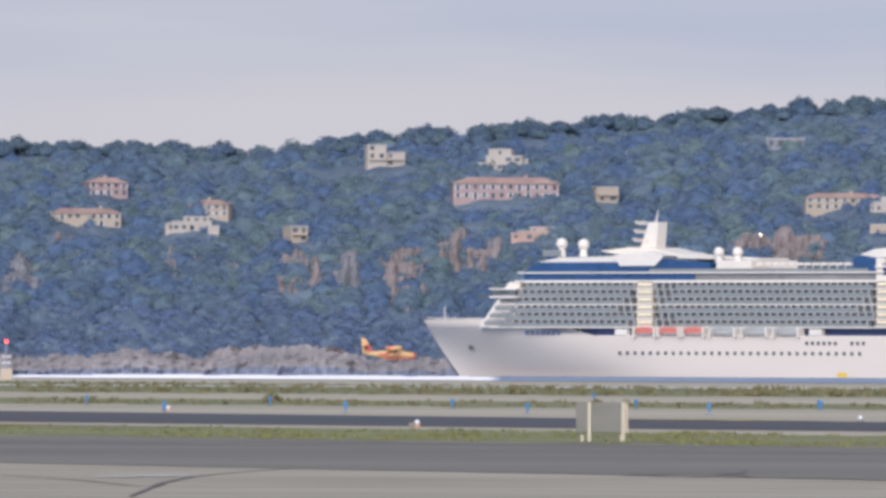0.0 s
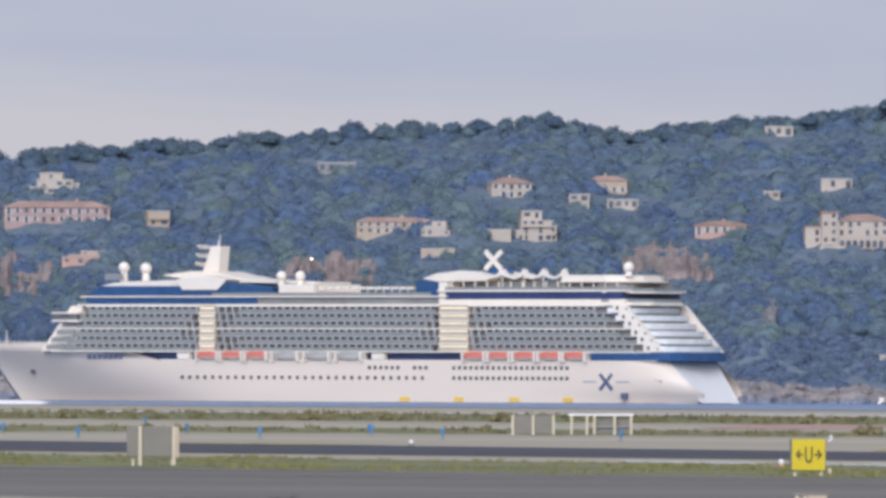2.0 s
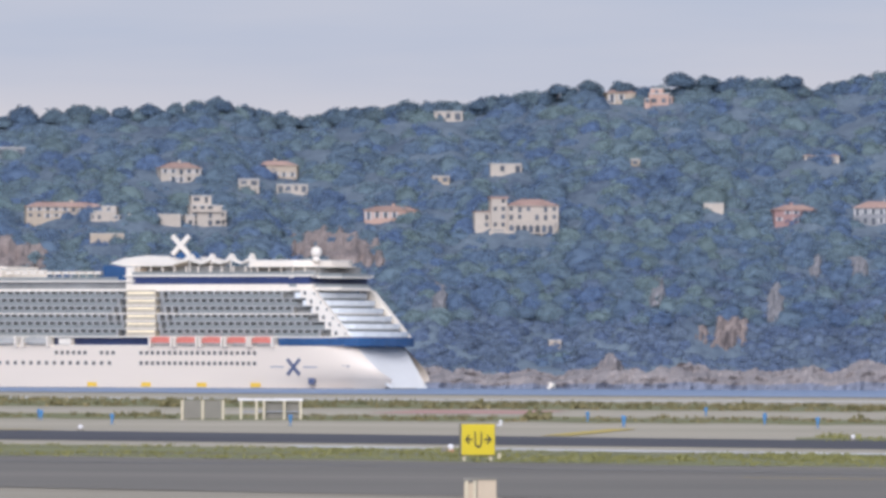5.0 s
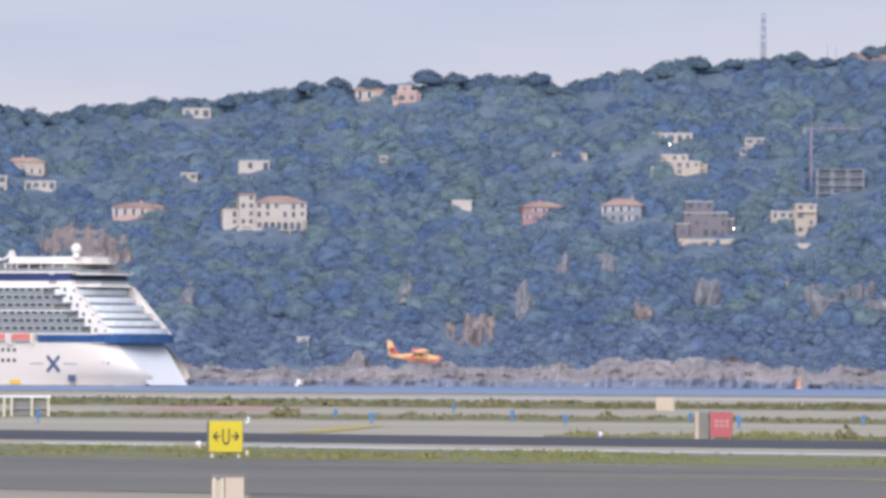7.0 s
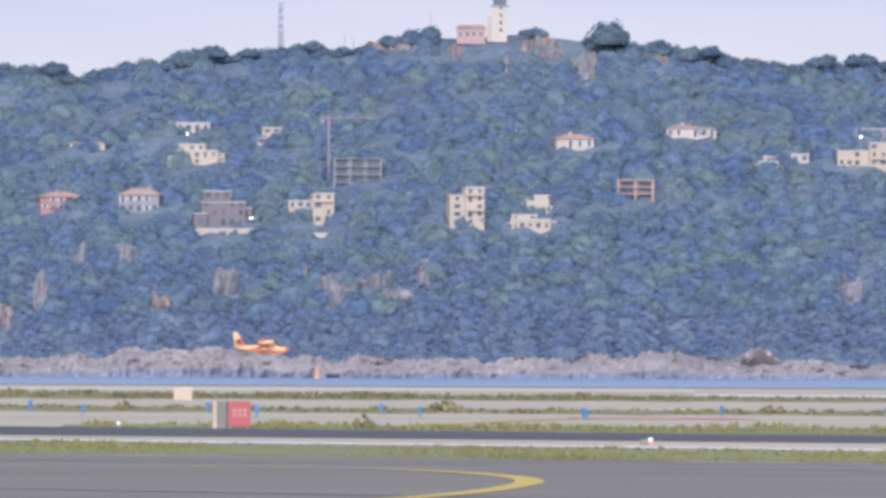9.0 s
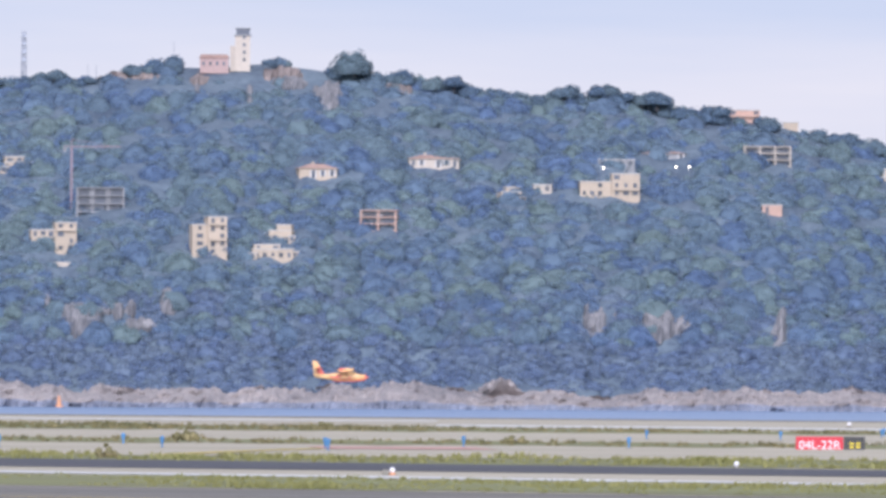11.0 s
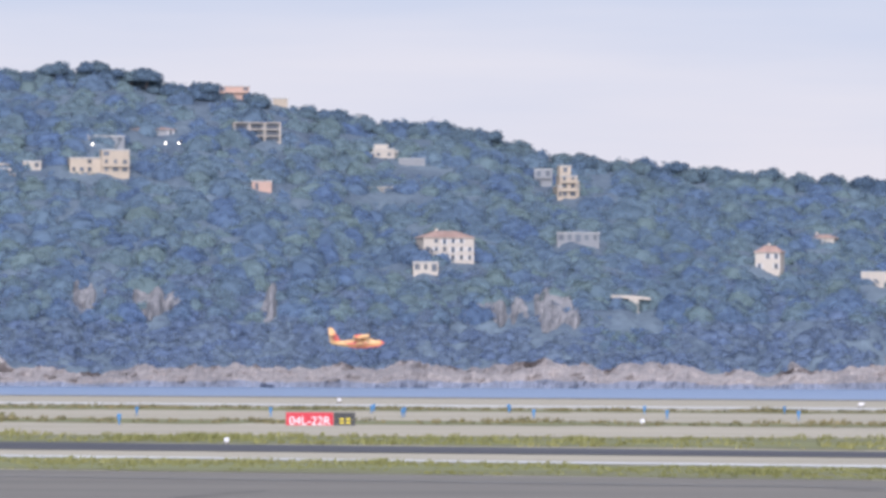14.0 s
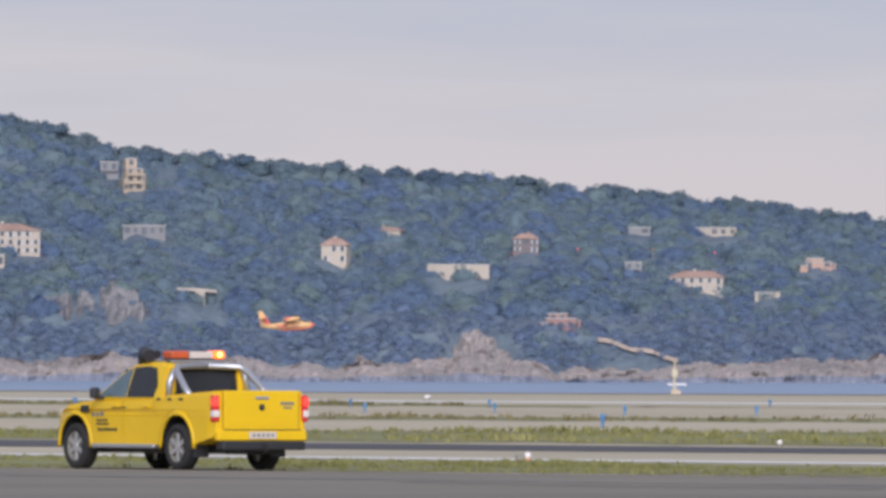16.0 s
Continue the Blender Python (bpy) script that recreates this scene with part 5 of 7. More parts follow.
    part("aft_house", slab(bmesh.new(), [(272, -14), (280, -12), (283, -7), (283, 7), (280, 12), (272, 14)], 34.1, 40.8), DECK_EDGE, ship)
    part("funnel_mark", cross_mark(bmesh.new(), 226.5, -11.0, 45.3, 6.8, 6.2, 0.8), SHIP_WHITE, ship, "white crossed bars on the funnel")
    part("funnel", prism(bmesh.new(), [(221, 43.8), (231, 43.8), (229, 46), (223, 46)], -10.2, -5), SHIP_BLUE, ship)
    ship_dome(ship, 282.5, -11, 45.9, 1.9, 1.0)
    # boats on the promenade
    for u in (111.5, 122, 132.5):
        lifeboat(ship, u, 9.7, True)
    for u in (145, 158.5, 172):
        lifeboat(ship, u, 11.5, False)
    for u in (224.5, 235, 245.5, 256, 266.2):
        lifeboat(ship, u, 9.7, True)
    for u in (100.5, 183.5):
        part("raft_station", boxed(u - 2.6, u + 2.6, -18.7, -16.2, 14.5, 16.7, bevel=0.3), SHIP_WHITE, ship)
    # portholes, marks and lettering bars on the port side
    for z, u0, u1, gap in ((8.4, 100, 204, 3.3), (8.4, 215.5, 264, 2.35), (11.9, 180, 194, 2.4), (11.9, 199, 204, 2.4), (11.9, 215.5, 264, 2.35)):
        u = u0
        while u < u1:
            part("porthole", boxed(u - 0.6, u + 0.6, -18.5, -18.3, z - 0.6, z + 0.6), CABIN_DOOR, ship)
            u += gap
    for u in (195, 217.6, 240.7, 262.9):
        part("hull_mark", boxed(u - 2.0, u + 2.0, -18.52, -18.3, 0.5, 1.9), MARK_YELLOW, ship, "yellow waterline mark")
    part("stern_mark", boxed(284.6, 287.0, -18.5, -17.6, 1.6, 3.6), MARK_NAVY, ship, "small navy mark")
    part("hull_emblem", cross_mark(bmesh.new(), 278.5, -18.42, 4.7, 5.0, 5.2, 0.25), MARK_NAVY, ship, "navy crossed bars")
    part("lettering_bar", boxed(269, 274.5, -18.5, -18.3, 7.1, 7.5), MARK_GREY, ship)
    part("lettering_bar", boxed(282.5, 288, -18.45, -18.2, 7.1, 7.5), MARK_GREY, ship)
    for u, z, w in ((291.5, 8.4, 2.2), (290.4, 6.4, 0.8), (297.5, 7.4, 1.2), (300.0, 7.2, 0.7)):
        part("lettering_bar", boxed(u, u + w, -18.0, -16.9, z, z + 0.7), MARK_GREY, ship)
    for k in range(7):
        u = 58.2 + 2.4 * k
        y = -18.4 * math.sin(math.pi / 2 * min(1, (u + 0.8 - 1.9) / 72)) ** 0.75
        part("lettering_bar", boxed(u, u + 1.3, y - 0.2, y + 0.5, 14.7, 16.3), MARK_NAVY, ship)
    for u, z in ((26, 10.2), (31, 17.3), (35.5, 17.3), (24, 17.4)):
        y = -18.4 * math.sin(math.pi / 2 * min(1, (u - 6) / 90)) ** 0.95
        part("hawse_hole", boxed(u - 0.8, u + 0.8, y - 0.5, y + 1.2, z - 0.7, z + 0.7), CABIN_DOOR, ship)
    return ship


# ---- firefighting flying boat: x forwards, y to its left ----
def aeroplane():
    plane = thing("flying_boat", "yellow and red twin-engined firefighting flying boat", "aeroplane", pose(0, 0, 0))
    bm = bmesh.new()
    rings = []
    for x, r, top, keel in ((9.9, 0.15, 0.1, -0.2), (9.2, 0.75, 0.75, -0.75), (7.6, 1.15, 1.35, -1.25), (5.5, 1.3, 1.95, -1.45), (2.5, 1.3, 2.0, -1.5), (-1.0, 1.3, 1.9, -1.35), (-4.5, 1.1, 1.6, -0.75), (-7.5, 0.75, 1.5, -0.1), (-9.6, 0.3, 1.45, 0.5)):
        rings.append([(x, r * math.cos(k * math.tau / 12) * (0.75 if math.sin(k * math.tau / 12) < -0.6 else 1), (top + keel) / 2 + (top - keel) / 2 * math.sin(k * math.tau / 12)) for k in range(12)])
    body = part("fuselage", loft(bm, rings), PLANE_YELLOW, plane, smooth=True)
    part("keel_stripe", prism(bmesh.new(), [(9.5, -0.62), (7.6, -0.95), (2.5, -1.25), (-1, -1.1), (-3, -0.75), (-3, -0.95), (-1, -1.4), (2.5, -1.55), (7.6, -1.3)], -1.12, 1.12), PLANE_RED, body)
    part("flank_mark", prism(bmesh.new(), [(4.4, -0.3), (2.0, 0.9), (-0.6, 1.2), (-2.4, 0.6), (-4.6, 0.9), (-3.2, 0.0), (0.8, -0.4)], -1.33, 1.33), PLANE_RED, body, "red flash on the flank")
    part("cockpit_glass", prism(bmesh.new(), [(8.1, 1.0), (7.6, 1.42), (6.2, 1.95), (5.4, 1.9), (5.4, 1.3)], -0.95, 0.95), PLANE_DARK, body)
    part("nose_mark", prism(bmesh.new(), [(10.0, -0.15), (9.3, 0.62), (8.6, 0.9), (8.6, -0.6)], -0.86, 0.86), PLANE_RED, body)
    for k in range(4):
        part("window", boxed(3.6 - k * 1.6, 4.1 - k * 1.6, -1.34, 1.34, 0.55, 1.0), PLANE_DARK, body)
    bm = bmesh.new()
    loft(bm, [[(2.6, y, 2.1), (1.9, y, 2.48), (0.2, y, 2.42), (-0.7, y, 2.2), (0.4, y, 2.02)] for y in (-14.3, -6, 0, 6, 14.3)])
    wing = part("wing", bm, PLANE_YELLOW, plane)
    for s in (-1, 1):
        part("wing_stripe", boxed(-0.4, 2.3, *sorted((s * 10.2, s * 12.4)), 2.0, 2.5), PLANE_RED, wing)
        bm = bmesh.new()
        loft(bm, [[(x, s * 2.9 + r * math.cos(k * math.tau / 10), 2.75 + r * 1.05 * math.sin(k * math.tau / 10)) for k in range(10)] for x, r in ((4.6, 0.35), (4.1, 0.6), (2.5, 0.72), (0, 0.62), (-1.4, 0.25))])
        eng = part("engine", bm, PLANE_YELLOW if s < 0 else PLANE_RED, plane, smooth=True)
        part("engine_stripe", boxed(-0.6, 1.6, s * 2.9 - 0.6, s * 2.9 + 0.6, 2.5, 3.42), PLANE_RED, eng)
        prop = part("propeller", tube(bmesh.new(), [(4.55, s * 2.9, 2.75), (4.95, s * 2.9, 2.75)], [0.3, 0.08], 8), PLANE_RED, eng)
        for k in range(4):
            a = k * math.pi / 2 + 0.5
            part("blade", tube(bmesh.new(), [(4.7, s * 2.9, 2.75), (4.7, s * 2.9 + 1.95 * math.cos(a), 2.75 + 1.95 * math.sin(a))], [0.14, 0.06], 5), PLANE_DARK, prop)
        bm = bmesh.new()
        loft(bm, [[(x, s * 11.6 + r * math.cos(k * math.tau / 8), 0.2 + r * math.sin(k * math.tau / 8)) for k in range(8)] for x, r in ((3, 0.05), (2.2, 0.34), (0.6, 0.4), (-0.9, 0.08))])
        part("float", bm, PLANE_YELLOW, plane)
        part("strut", boxed(0.6, 1.1, s * 11.6 - 0.1, s * 11.6 + 0.1, 0.5, 2.1), PLANE_YELLOW, plane)
    fin = part("fin", prism(bmesh.new(), [(-6.0, 1.35), (-8.7, 6.4), (-10.3, 6.6), (-9.9, 1.0)], -0.2, 0.2), PLANE_YELLOW, plane)
    part("rudder_mark", prism(bmesh.new(), [(-6.0, 1.5), (-7.4, 4.0), (-8.6, 4.4), (-9.0, 2.4), (-7.8, 1.3)], -0.24, 0.24), PLANE_RED, fin)
    part("tailplane", slab(bmesh.new(), [(-7.6, 0), (-8.3, -5.4), (-9.9, -5.4), (-9.8, 0), (-9.9, 5.4), (-8.3, 5.4)], 3.6, 3.85), PLANE_YELLOW, plane)
    return plane


# ---- pick-up truck: x forwards, y to its left ----
def pickup():
    car = thing("pickup_truck", "yellow airport pick-up truck with amber roof beacons", "truck", pose(0, 0, 0))
    fx, rx, wr = 1.72, -1.50, 0.39

    def arch(cx, r):
        return [(cx + r * math.cos(math.pi * k / 10), 0.42 + r * math.sin(math.pi * k / 10)) for k in range(11)]

    low = [(2.36, 0.42), (2.46, 0.55), (2.46, 0.78), (2.41, 0.90), (2.28, 0.99), (2.00, 1.06), (1.60, 1.11), (1.15, 1.15), (-0.72, 1.21), (-2.62, 1.31), (-2.66, 0.62), (-2.60, 0.55)]
    under = list(reversed(arch(rx, 0.50))) + list(reversed(arch(fx, 0.49)))
    outline = low + under
    bm = bmesh.new()
    prism(bm, outline, -0.90, 0.90)
    for co, no in (((0, 0, 0.95), (0, 0, 1)), ((2.05, 0, 0), (1, 0, 0)), ((-2.45, 0, 0), (1, 0, 0))):
        bmesh.ops.bisect_plane(bm, geom=bm.verts[:] + bm.edges[:] + bm.faces[:], plane_co=co, plane_no=no)
    for v in bm.verts:
        v.co.y *= (1 - 0.10 * max(0, v.co.z - 0.95)) * (1 - 0.40 * max(0, v.co.x - 2.05)) * (1 - 0.12 * max(0, -2.45 - v.co.x))
    bmesh.ops.bevel(bm, geom=[e for e in bm.edges if abs(abs(e.verts[0].co.y) - abs(e.verts[1].co.y)) < 0.12 and e.verts[0].co.y * e.verts[1].co.y > 0 and e.verts[0].co.z > 0.9], offset=0.05, segments=3, affect="EDGES")
    body = part("body", bm, TRUCK, car)
    part("load_bed", boxed(-2.56, -0.86, -0.78, 0.78, 1.165, 1.20), BLACK, body)
    # cab with tapered sides
    bm = bmesh.new()
    cab = [(1.30, 1.13), (0.52, 1.62), (0.28, 1.72), (-0.05, 1.775), (-0.62, 1.78), (-0.86, 1.72), (-0.98, 1.14)]
    a = [bm.verts.new((x, -0.86 + 0.36 * max(0, z - 1.14), z)) for x, z in cab]
    b = [bm.verts.new((x, 0.86 - 0.36 * max(0, z - 1.14), z)) for x, z in cab]
    bm.faces.new(a), bm.faces.new(b[::-1])
    for i in range(len(a)):
        j = (i + 1) % len(a)
        bm.faces.new((a[i], b[i], b[j], a[j]))
    bmesh.ops.recalc_face_normals(bm, faces=bm.faces[:])
    bmesh.ops.bevel(bm, geom=bm.edges[:], offset=0.04, segments=2, affect="EDGES")
    cabin = part("cab", bm, TRUCK, car)

    def side(s, z, out=0.012):
        return s * (0.86 - 0.36 * max(0, z - 1.14) + out)

    def pane(name, outline, s, mat):
        bm = bmesh.new()
        q = [bm.verts.new((x, side(s, z), z)) for x, z in outline]
        r = [bm.verts.new((x, side(s, z, -0.03), z)) for x, z in outline]
        bm.faces.new(q), bm.faces.new(r[::-1])
        for i in range(len(q)):
            bm.faces.new((q[i], q[(i + 1) % len(q)], r[(i + 1) % len(q)], r[i]))
        bmesh.ops.recalc_face_normals(bm, faces=bm.faces[:])
        part(name, bm, mat, cabin)

    for s in (-1, 1):
        pane("side_window", [(1.06, 1.21), (0.54, 1.54), (0.30, 1.66), (0.22, 1.685), (0.20, 1.20)], s, CAR_GLASS_PALE)
        pane("side_window", [(0.16, 1.20), (0.17, 1.69), (-0.30, 1.71), (-0.52, 1.68), (-0.70, 1.40), (-0.68, 1.20)], s, CAR_GLASS)
        part("door_seam", boxed(0.168, 0.174, s * 0.905 - 0.006, s * 0.905 + 0.006, 0.56, 1.16), SEAM, body)
        part("door_seam", boxed(-0.80, -0.794, s * 0.905 - 0.006, s * 0.905 + 0.006, 0.95, 1.16), SEAM, body)
        part("door_seam", boxed(1.14, 1.146, s * 0.905 - 0.006, s * 0.905 + 0.006, 0.6, 1.12), SEAM, body)
        for x in (0.30, -0.66):
            part("door_handle", boxed(x, x + 0.20, s * 0.92 - 0.02, s * 0.92 + 0.02, 1.03, 1.07, bevel=0.01), TRUCK, body)
        mirror = part("wing_mirror", boxed(0.86, 0.98, *sorted((s * 0.91, s * 1.09)), 1.17, 1.36, bevel=0.05), BLACK, car)
        part("mirror_arm", boxed(0.88, 0.95, *sorted((s * 0.84, s * 0.95)), 1.17, 1.21), BLACK, mirror)
        part("side_step", boxed(-0.85, 1.12, *sorted((s * 0.78, s * 0.95)), 0.36, 0.43, bevel=0.02), CHROME, car)
        part("vent", boxed(1.28, 1.52, s * 0.905 - 0.012, s * 0.905 + 0.012, 0.94, 1.06, bevel=0.01), BLACK, body)
        lamp = part("tail_light", boxed(-2.685, -2.54, *sorted((s * 0.795, s * 0.912)), 0.80, 1.24, bevel=0.035), LAMP_RED, car, "red tail light with a clear middle")
        part("clear_lens", boxed(-2.70, -2.56, *sorted((s * 0.81, s * 0.917)), 0.88, 0.99, bevel=0.015), LAMP_CLEAR, lamp)
        part("lit_lens", boxed(-2.70, -2.58, *sorted((s * 0.81, s * 0.917)), 1.06, 1.19, bevel=0.02), LAMP_RED_LIT, lamp)
        part("roll_bar", tube(bmesh.new(), [(-1.75, s * 0.76, 1.17), (-1.50, s * 0.74, 1.36), (-1.16, s * 0.68, 1.62), (-1.02, s * 0.60, 1.70), (-0.98, 0, 1.72)], 0.056, 10), CHROME, car, "steel roll bar", smooth=True)
        part("roll_bar_post", tube(bmesh.new(), [(-1.05, s * 0.78, 1.17), (-1.02, s * 0.74, 1.45), (-1.06, s * 0.66, 1.66)], 0.056, 10), CHROME, car, smooth=True)
        for x in (-0.95, -1.3, -1.65):
            part("bed_cleat", boxed(x, x + 0.10, s * 0.885 - 0.01, s * 0.885 + 0.01, 1.15, 1.19), BLACK, body)
        for x0, z0, w, h in ((1.22, 0.88, 0.42, 0.08), (1.05, 0.80, 0.36, 0.035), (1.05, 0.74, 0.40, 0.035), (1.0, 0.64, 0.62, 0.05), (0.55, 1.02, 0.45, 0.02)):
            n = max(1, round(w / (1.3 * h + 0.03)))
            for k in range(n):
                part("lettering_bar", boxed(x0 - w + w * k / n, x0 - w + w * (k + 0.7) / n, s * 0.905 - 0.006, s * 0.905 + 0.006, z0, z0 + h * (0.8 if k % 3 else 1)), BOX_GREY if h > 0.06 else SIGN_BLACK, body)
        part("rear_window_frame", boxed(-0.985, -0.93, *sorted((s * 0.60, s * 0.70)), 1.2, 1.68), TRUCK, cabin)
        for cx, r in ((fx, 0.482), (rx, 0.492)):
            bm = bmesh.new()
            arc = [(bm.verts.new((cx + r * math.cos(math.pi * k / 12), s * 0.45, 0.42 + r * math.sin(math.pi * k / 12))), bm.verts.new((cx + r * math.cos(math.pi * k / 12), s * 0.875, 0.42 + r * math.sin(math.pi * k / 12)))) for k in range(13)]
            for p, q in zip(arc, arc[1:]):
                bm.faces.new((p[0], q[0], q[1], p[1]))
            bm.faces.new([p[0] for p in arc])
            part("wheel_well", bm, BLACK, body)
            bm = bmesh.new()
            ribs = []
            for k in range(15):
                a = -0.10 + (math.pi + 0.20) * k / 14
                ribs.append([(cx + q * math.cos(a), y, 0.42 + q * math.sin(a)) for q, y in ((r + 0.004, s * 0.86), (r + 0.006, s * 0.914), (r + 0.025, s * 0.914), (r + 0.09, s * 0.896))])
            loft(bm, ribs)
            part("wheel_arch", bm, TRUCK, body, smooth=True)
        part("mud_flap", boxed(rx - 0.52, rx - 0.48, *sorted((s * 0.60, s * 0.88)), 0.22, 0.55), BLACK, car)
    # sloping rear window
    bm = bmesh.new()
    prism(bm, [(-1.0, 1.22), (-0.90, 1.66), (-0.86, 1.66), (-0.94, 1.22)], -0.62, 0.62)
    part("rear_window", bm, CAR_GLASS, cabin)
    part("windscreen", prism(bmesh.new(), [(1.16, 1.22), (0.46, 1.66), (0.42, 1.64), (1.10, 1.20)], -0.66, 0.66), CAR_GLASS, cabin)
    part("high_brake_light", boxed(-0.92, -0.86, -0.14, 0.14, 1.70, 1.74), LAMP_RED, cabin)
    gate = part("tailgate", boxed(-2.69, -2.60, -0.72, 0.72, 0.66, 1.315, bevel=0.02), TRUCK, car)
    part("gate_handle", boxed(-2.71, -2.68, -0.13, 0.13, 1.17, 1.22, bevel=0.01), CHROME, gate)
    part("badge", tube(bmesh.new(), [(-2.68, 0, 1.04), (-2.705, 0, 1.04)], 0.055, 12), SIGN_BLACK, gate)
    part("lettering_bar", boxed(-2.70, -2.688, -0.62, -0.36, 1.08, 1.13), BOX_GREY, gate)
    part("lettering_bar", boxed(-2.70, -2.688, -0.58, -0.42, 1.02, 1.05), BOX_GREY, gate)
    part("gate_seam", boxed(-2.724, -2.70, -0.74, 0.74, 0.668, 0.680), SIGN_BLACK, gate)
    for y in (-0.735, 0.725):
        part("gate_seam", boxed(-2.672, -2.655, y, y + 0.01, 0.68, 1.30), SEAM, gate)
    part("gate_crease", boxed(-2.697, -2.686, -0.68, 0.68, 0.76, 0.775), TRUCK, gate)
    bumper = part("rear_bumper", boxed(-2.78, -2.56, -0.80, 0.80, 0.34, 0.49, bevel=0.03), BLACK, car)
    part("bumper_panel", boxed(-2.72, -2.58, -0.86, 0.86, 0.492, 0.67, bevel=0.03), TRUCK, car)
    part("number_plate", boxed(-2.735, -2.715, -0.26, 0.26, 0.53, 0.64), PLATE, bumper, "white plate with grey bars")
    for k in range(5):
        part("plate_bar", boxed(-2.742, -2.735, -0.21 + k * 0.09, -0.16 + k * 0.09, 0.56, 0.61), BOX_GREY, bumper)
    part("tow_bar", tube(bmesh.new(), [(-2.6, 0, 0.36), (-2.85, 0, 0.36), (-2.87, 0, 0.44)], 0.035, 8), BLACK, car)
    part("chassis", boxed(-2.5, 2.3, -0.52, 0.52, 0.28, 0.5), BLACK, car)
    part("rear_axle", tube(bmesh.new(), [(rx, -0.7, 0.39), (rx, 0.7, 0.39)], 0.07, 8), BLACK, car)
    part("spare_wheel", tube(bmesh.new(), [(-2.2, 0, 0.27), (-2.2, 0, 0.45)], 0.34, 16), RUBBER, car)
    part("front_bumper", boxed(2.3, 2.52, -0.76, 0.76, 0.40, 0.60, bevel=0.05), BLACK, car)
    part("grille", boxed(2.44, 2.50, -0.55, 0.55, 0.66, 0.92, bevel=0.02), BLACK, car)
    for s in (-1, 1):
        part("headlight", boxed(2.22, 2.42, *sorted((s * 0.56, s * 0.77)), 0.82, 0.99, bevel=0.03), LAMP_CLEAR, car)
    # roof rack and light bar
    part("roof_rack", boxed(-0.70, 0.30, -0.52, 0.52, 1.775, 1.81), CHROME, car)
    for x in (-0.66, 0.24):
        part("rack_foot", boxed(x, x + 0.06, -0.55, 0.55, 1.75, 1.80), BLACK, car)
    bar = part("light_bar", boxed(-0.62, -0.40, -0.56, 0.48, 1.79, 1.84, bevel=0.01), BLACK, car, "roof bar with amber beacons")
    part("beacon", boxed(-0.66, -0.36, 0.14, 0.48, 1.835, 1.965, bevel=0.03), AMBER, bar)
    part("beacon", boxed(-0.66, -0.36, -0.56, -0.34, 1.835, 1.965, bevel=0.03), AMBER_LIT, bar, "lit amber beacon")
    part("flash_lamp", ball(bmesh.new(), (-0.66, -0.45, 1.90), 0.05, 2), AMBER_CORE, bar)
    part("bar_panel", boxed(-0.66, -0.36, -0.32, 0.12, 1.84, 1.955, bevel=0.01), PLATE, bar)
    part("horn_speaker", tube(bmesh.new(), [(-0.1, 0.42, 1.90), (0.1, 0.42, 1.90), (0.28, 0.42, 1.90)], [0.07, 0.09, 0.14], 12), BLACK, car)
    part("roof_lamp", tube(bmesh.new(), [(-0.2, 0.62, 1.88), (0.02, 0.62, 1.88)], 0.11, 12), BLACK, car)
    wheels = []
    bm = bmesh.new()
    ring = [(-0.125, 0.25), (-0.135, 0.34), (-0.10, 0.38), (0.10, 0.38), (0.135, 0.34), (0.125, 0.25)]
    n = 28
    rs = [[(math.cos(k * math.tau / n) * r, y, math.sin(k * math.tau / n) * r) for k in range(n)] for y, r in ring]
    loft(bm, rs + [rs[0]], cap=False)
    tyre = mesh_of("tyre", bm, RUBBER, True)
    bm = bmesh.new()
    loft(bm, [[(math.cos(k * math.tau / n) * r, y, math.sin(k * math.tau / n) * r) for k in range(n)] for y, r in ((-0.11, 0.255), (-0.05, 0.235), (0.05, 0.235), (0.11, 0.255), (0.115, 0.24), (0.06, 0.22), (-0.06, 0.22), (-0.115, 0.24))], cap=True)
    rim = mesh_of("rim", bm, BOX_GREY, True)
    spokes = []
    for k in range(6):
        a = k * math.tau / 6
        bm = bmesh.new()
        box(bm, -0.035, 0.035, -0.09, 0.11, 0.03, 0.235, bevel=0.01)
        bmesh.ops.rotate(bm, verts=bm.verts[:], matrix=Matrix.Rotation(a, 3, "Y"))
        spokes.append(mesh_of("spoke", bm, ALLOY))
    bm = bmesh.new()
    tube(bm, [(0, -0.10, 0), (0, 0.12, 0)], 0.07, 12)
    hub = mesh_of("hub", bm, ALLOY)
    for x, y in ((fx, 0.78), (fx, -0.78), (rx, 0.78), (rx, -0.78)):
        w = part("wheel", tyre, None, car, at=pose(x, y, 0.385))
        part("rim", rim, None, w)
        part("hub", hub, None, w)
        for m in spokes:
            part("spoke", m, None, w)
        wheels.append((w, x, y))
    return car, wheels


# ---- things on the airfield ----
def writing(text, size, mat, parent, at):
    cu = bpy.data.curves.new("lettering", "FONT")
    cu.body, cu.size, cu.extrude, cu.align_x = text, size, 0.006, "CENTER"
    cu.materials.append(mat)
    ob = new("lettering", cu)
    ob.parent, ob.matrix_basis = parent, at
    return ob


def facing(x, y, turn=0.0):
    return pose(x, y, 0, rz=-math.degrees(math.atan2(x, y)) + turn)


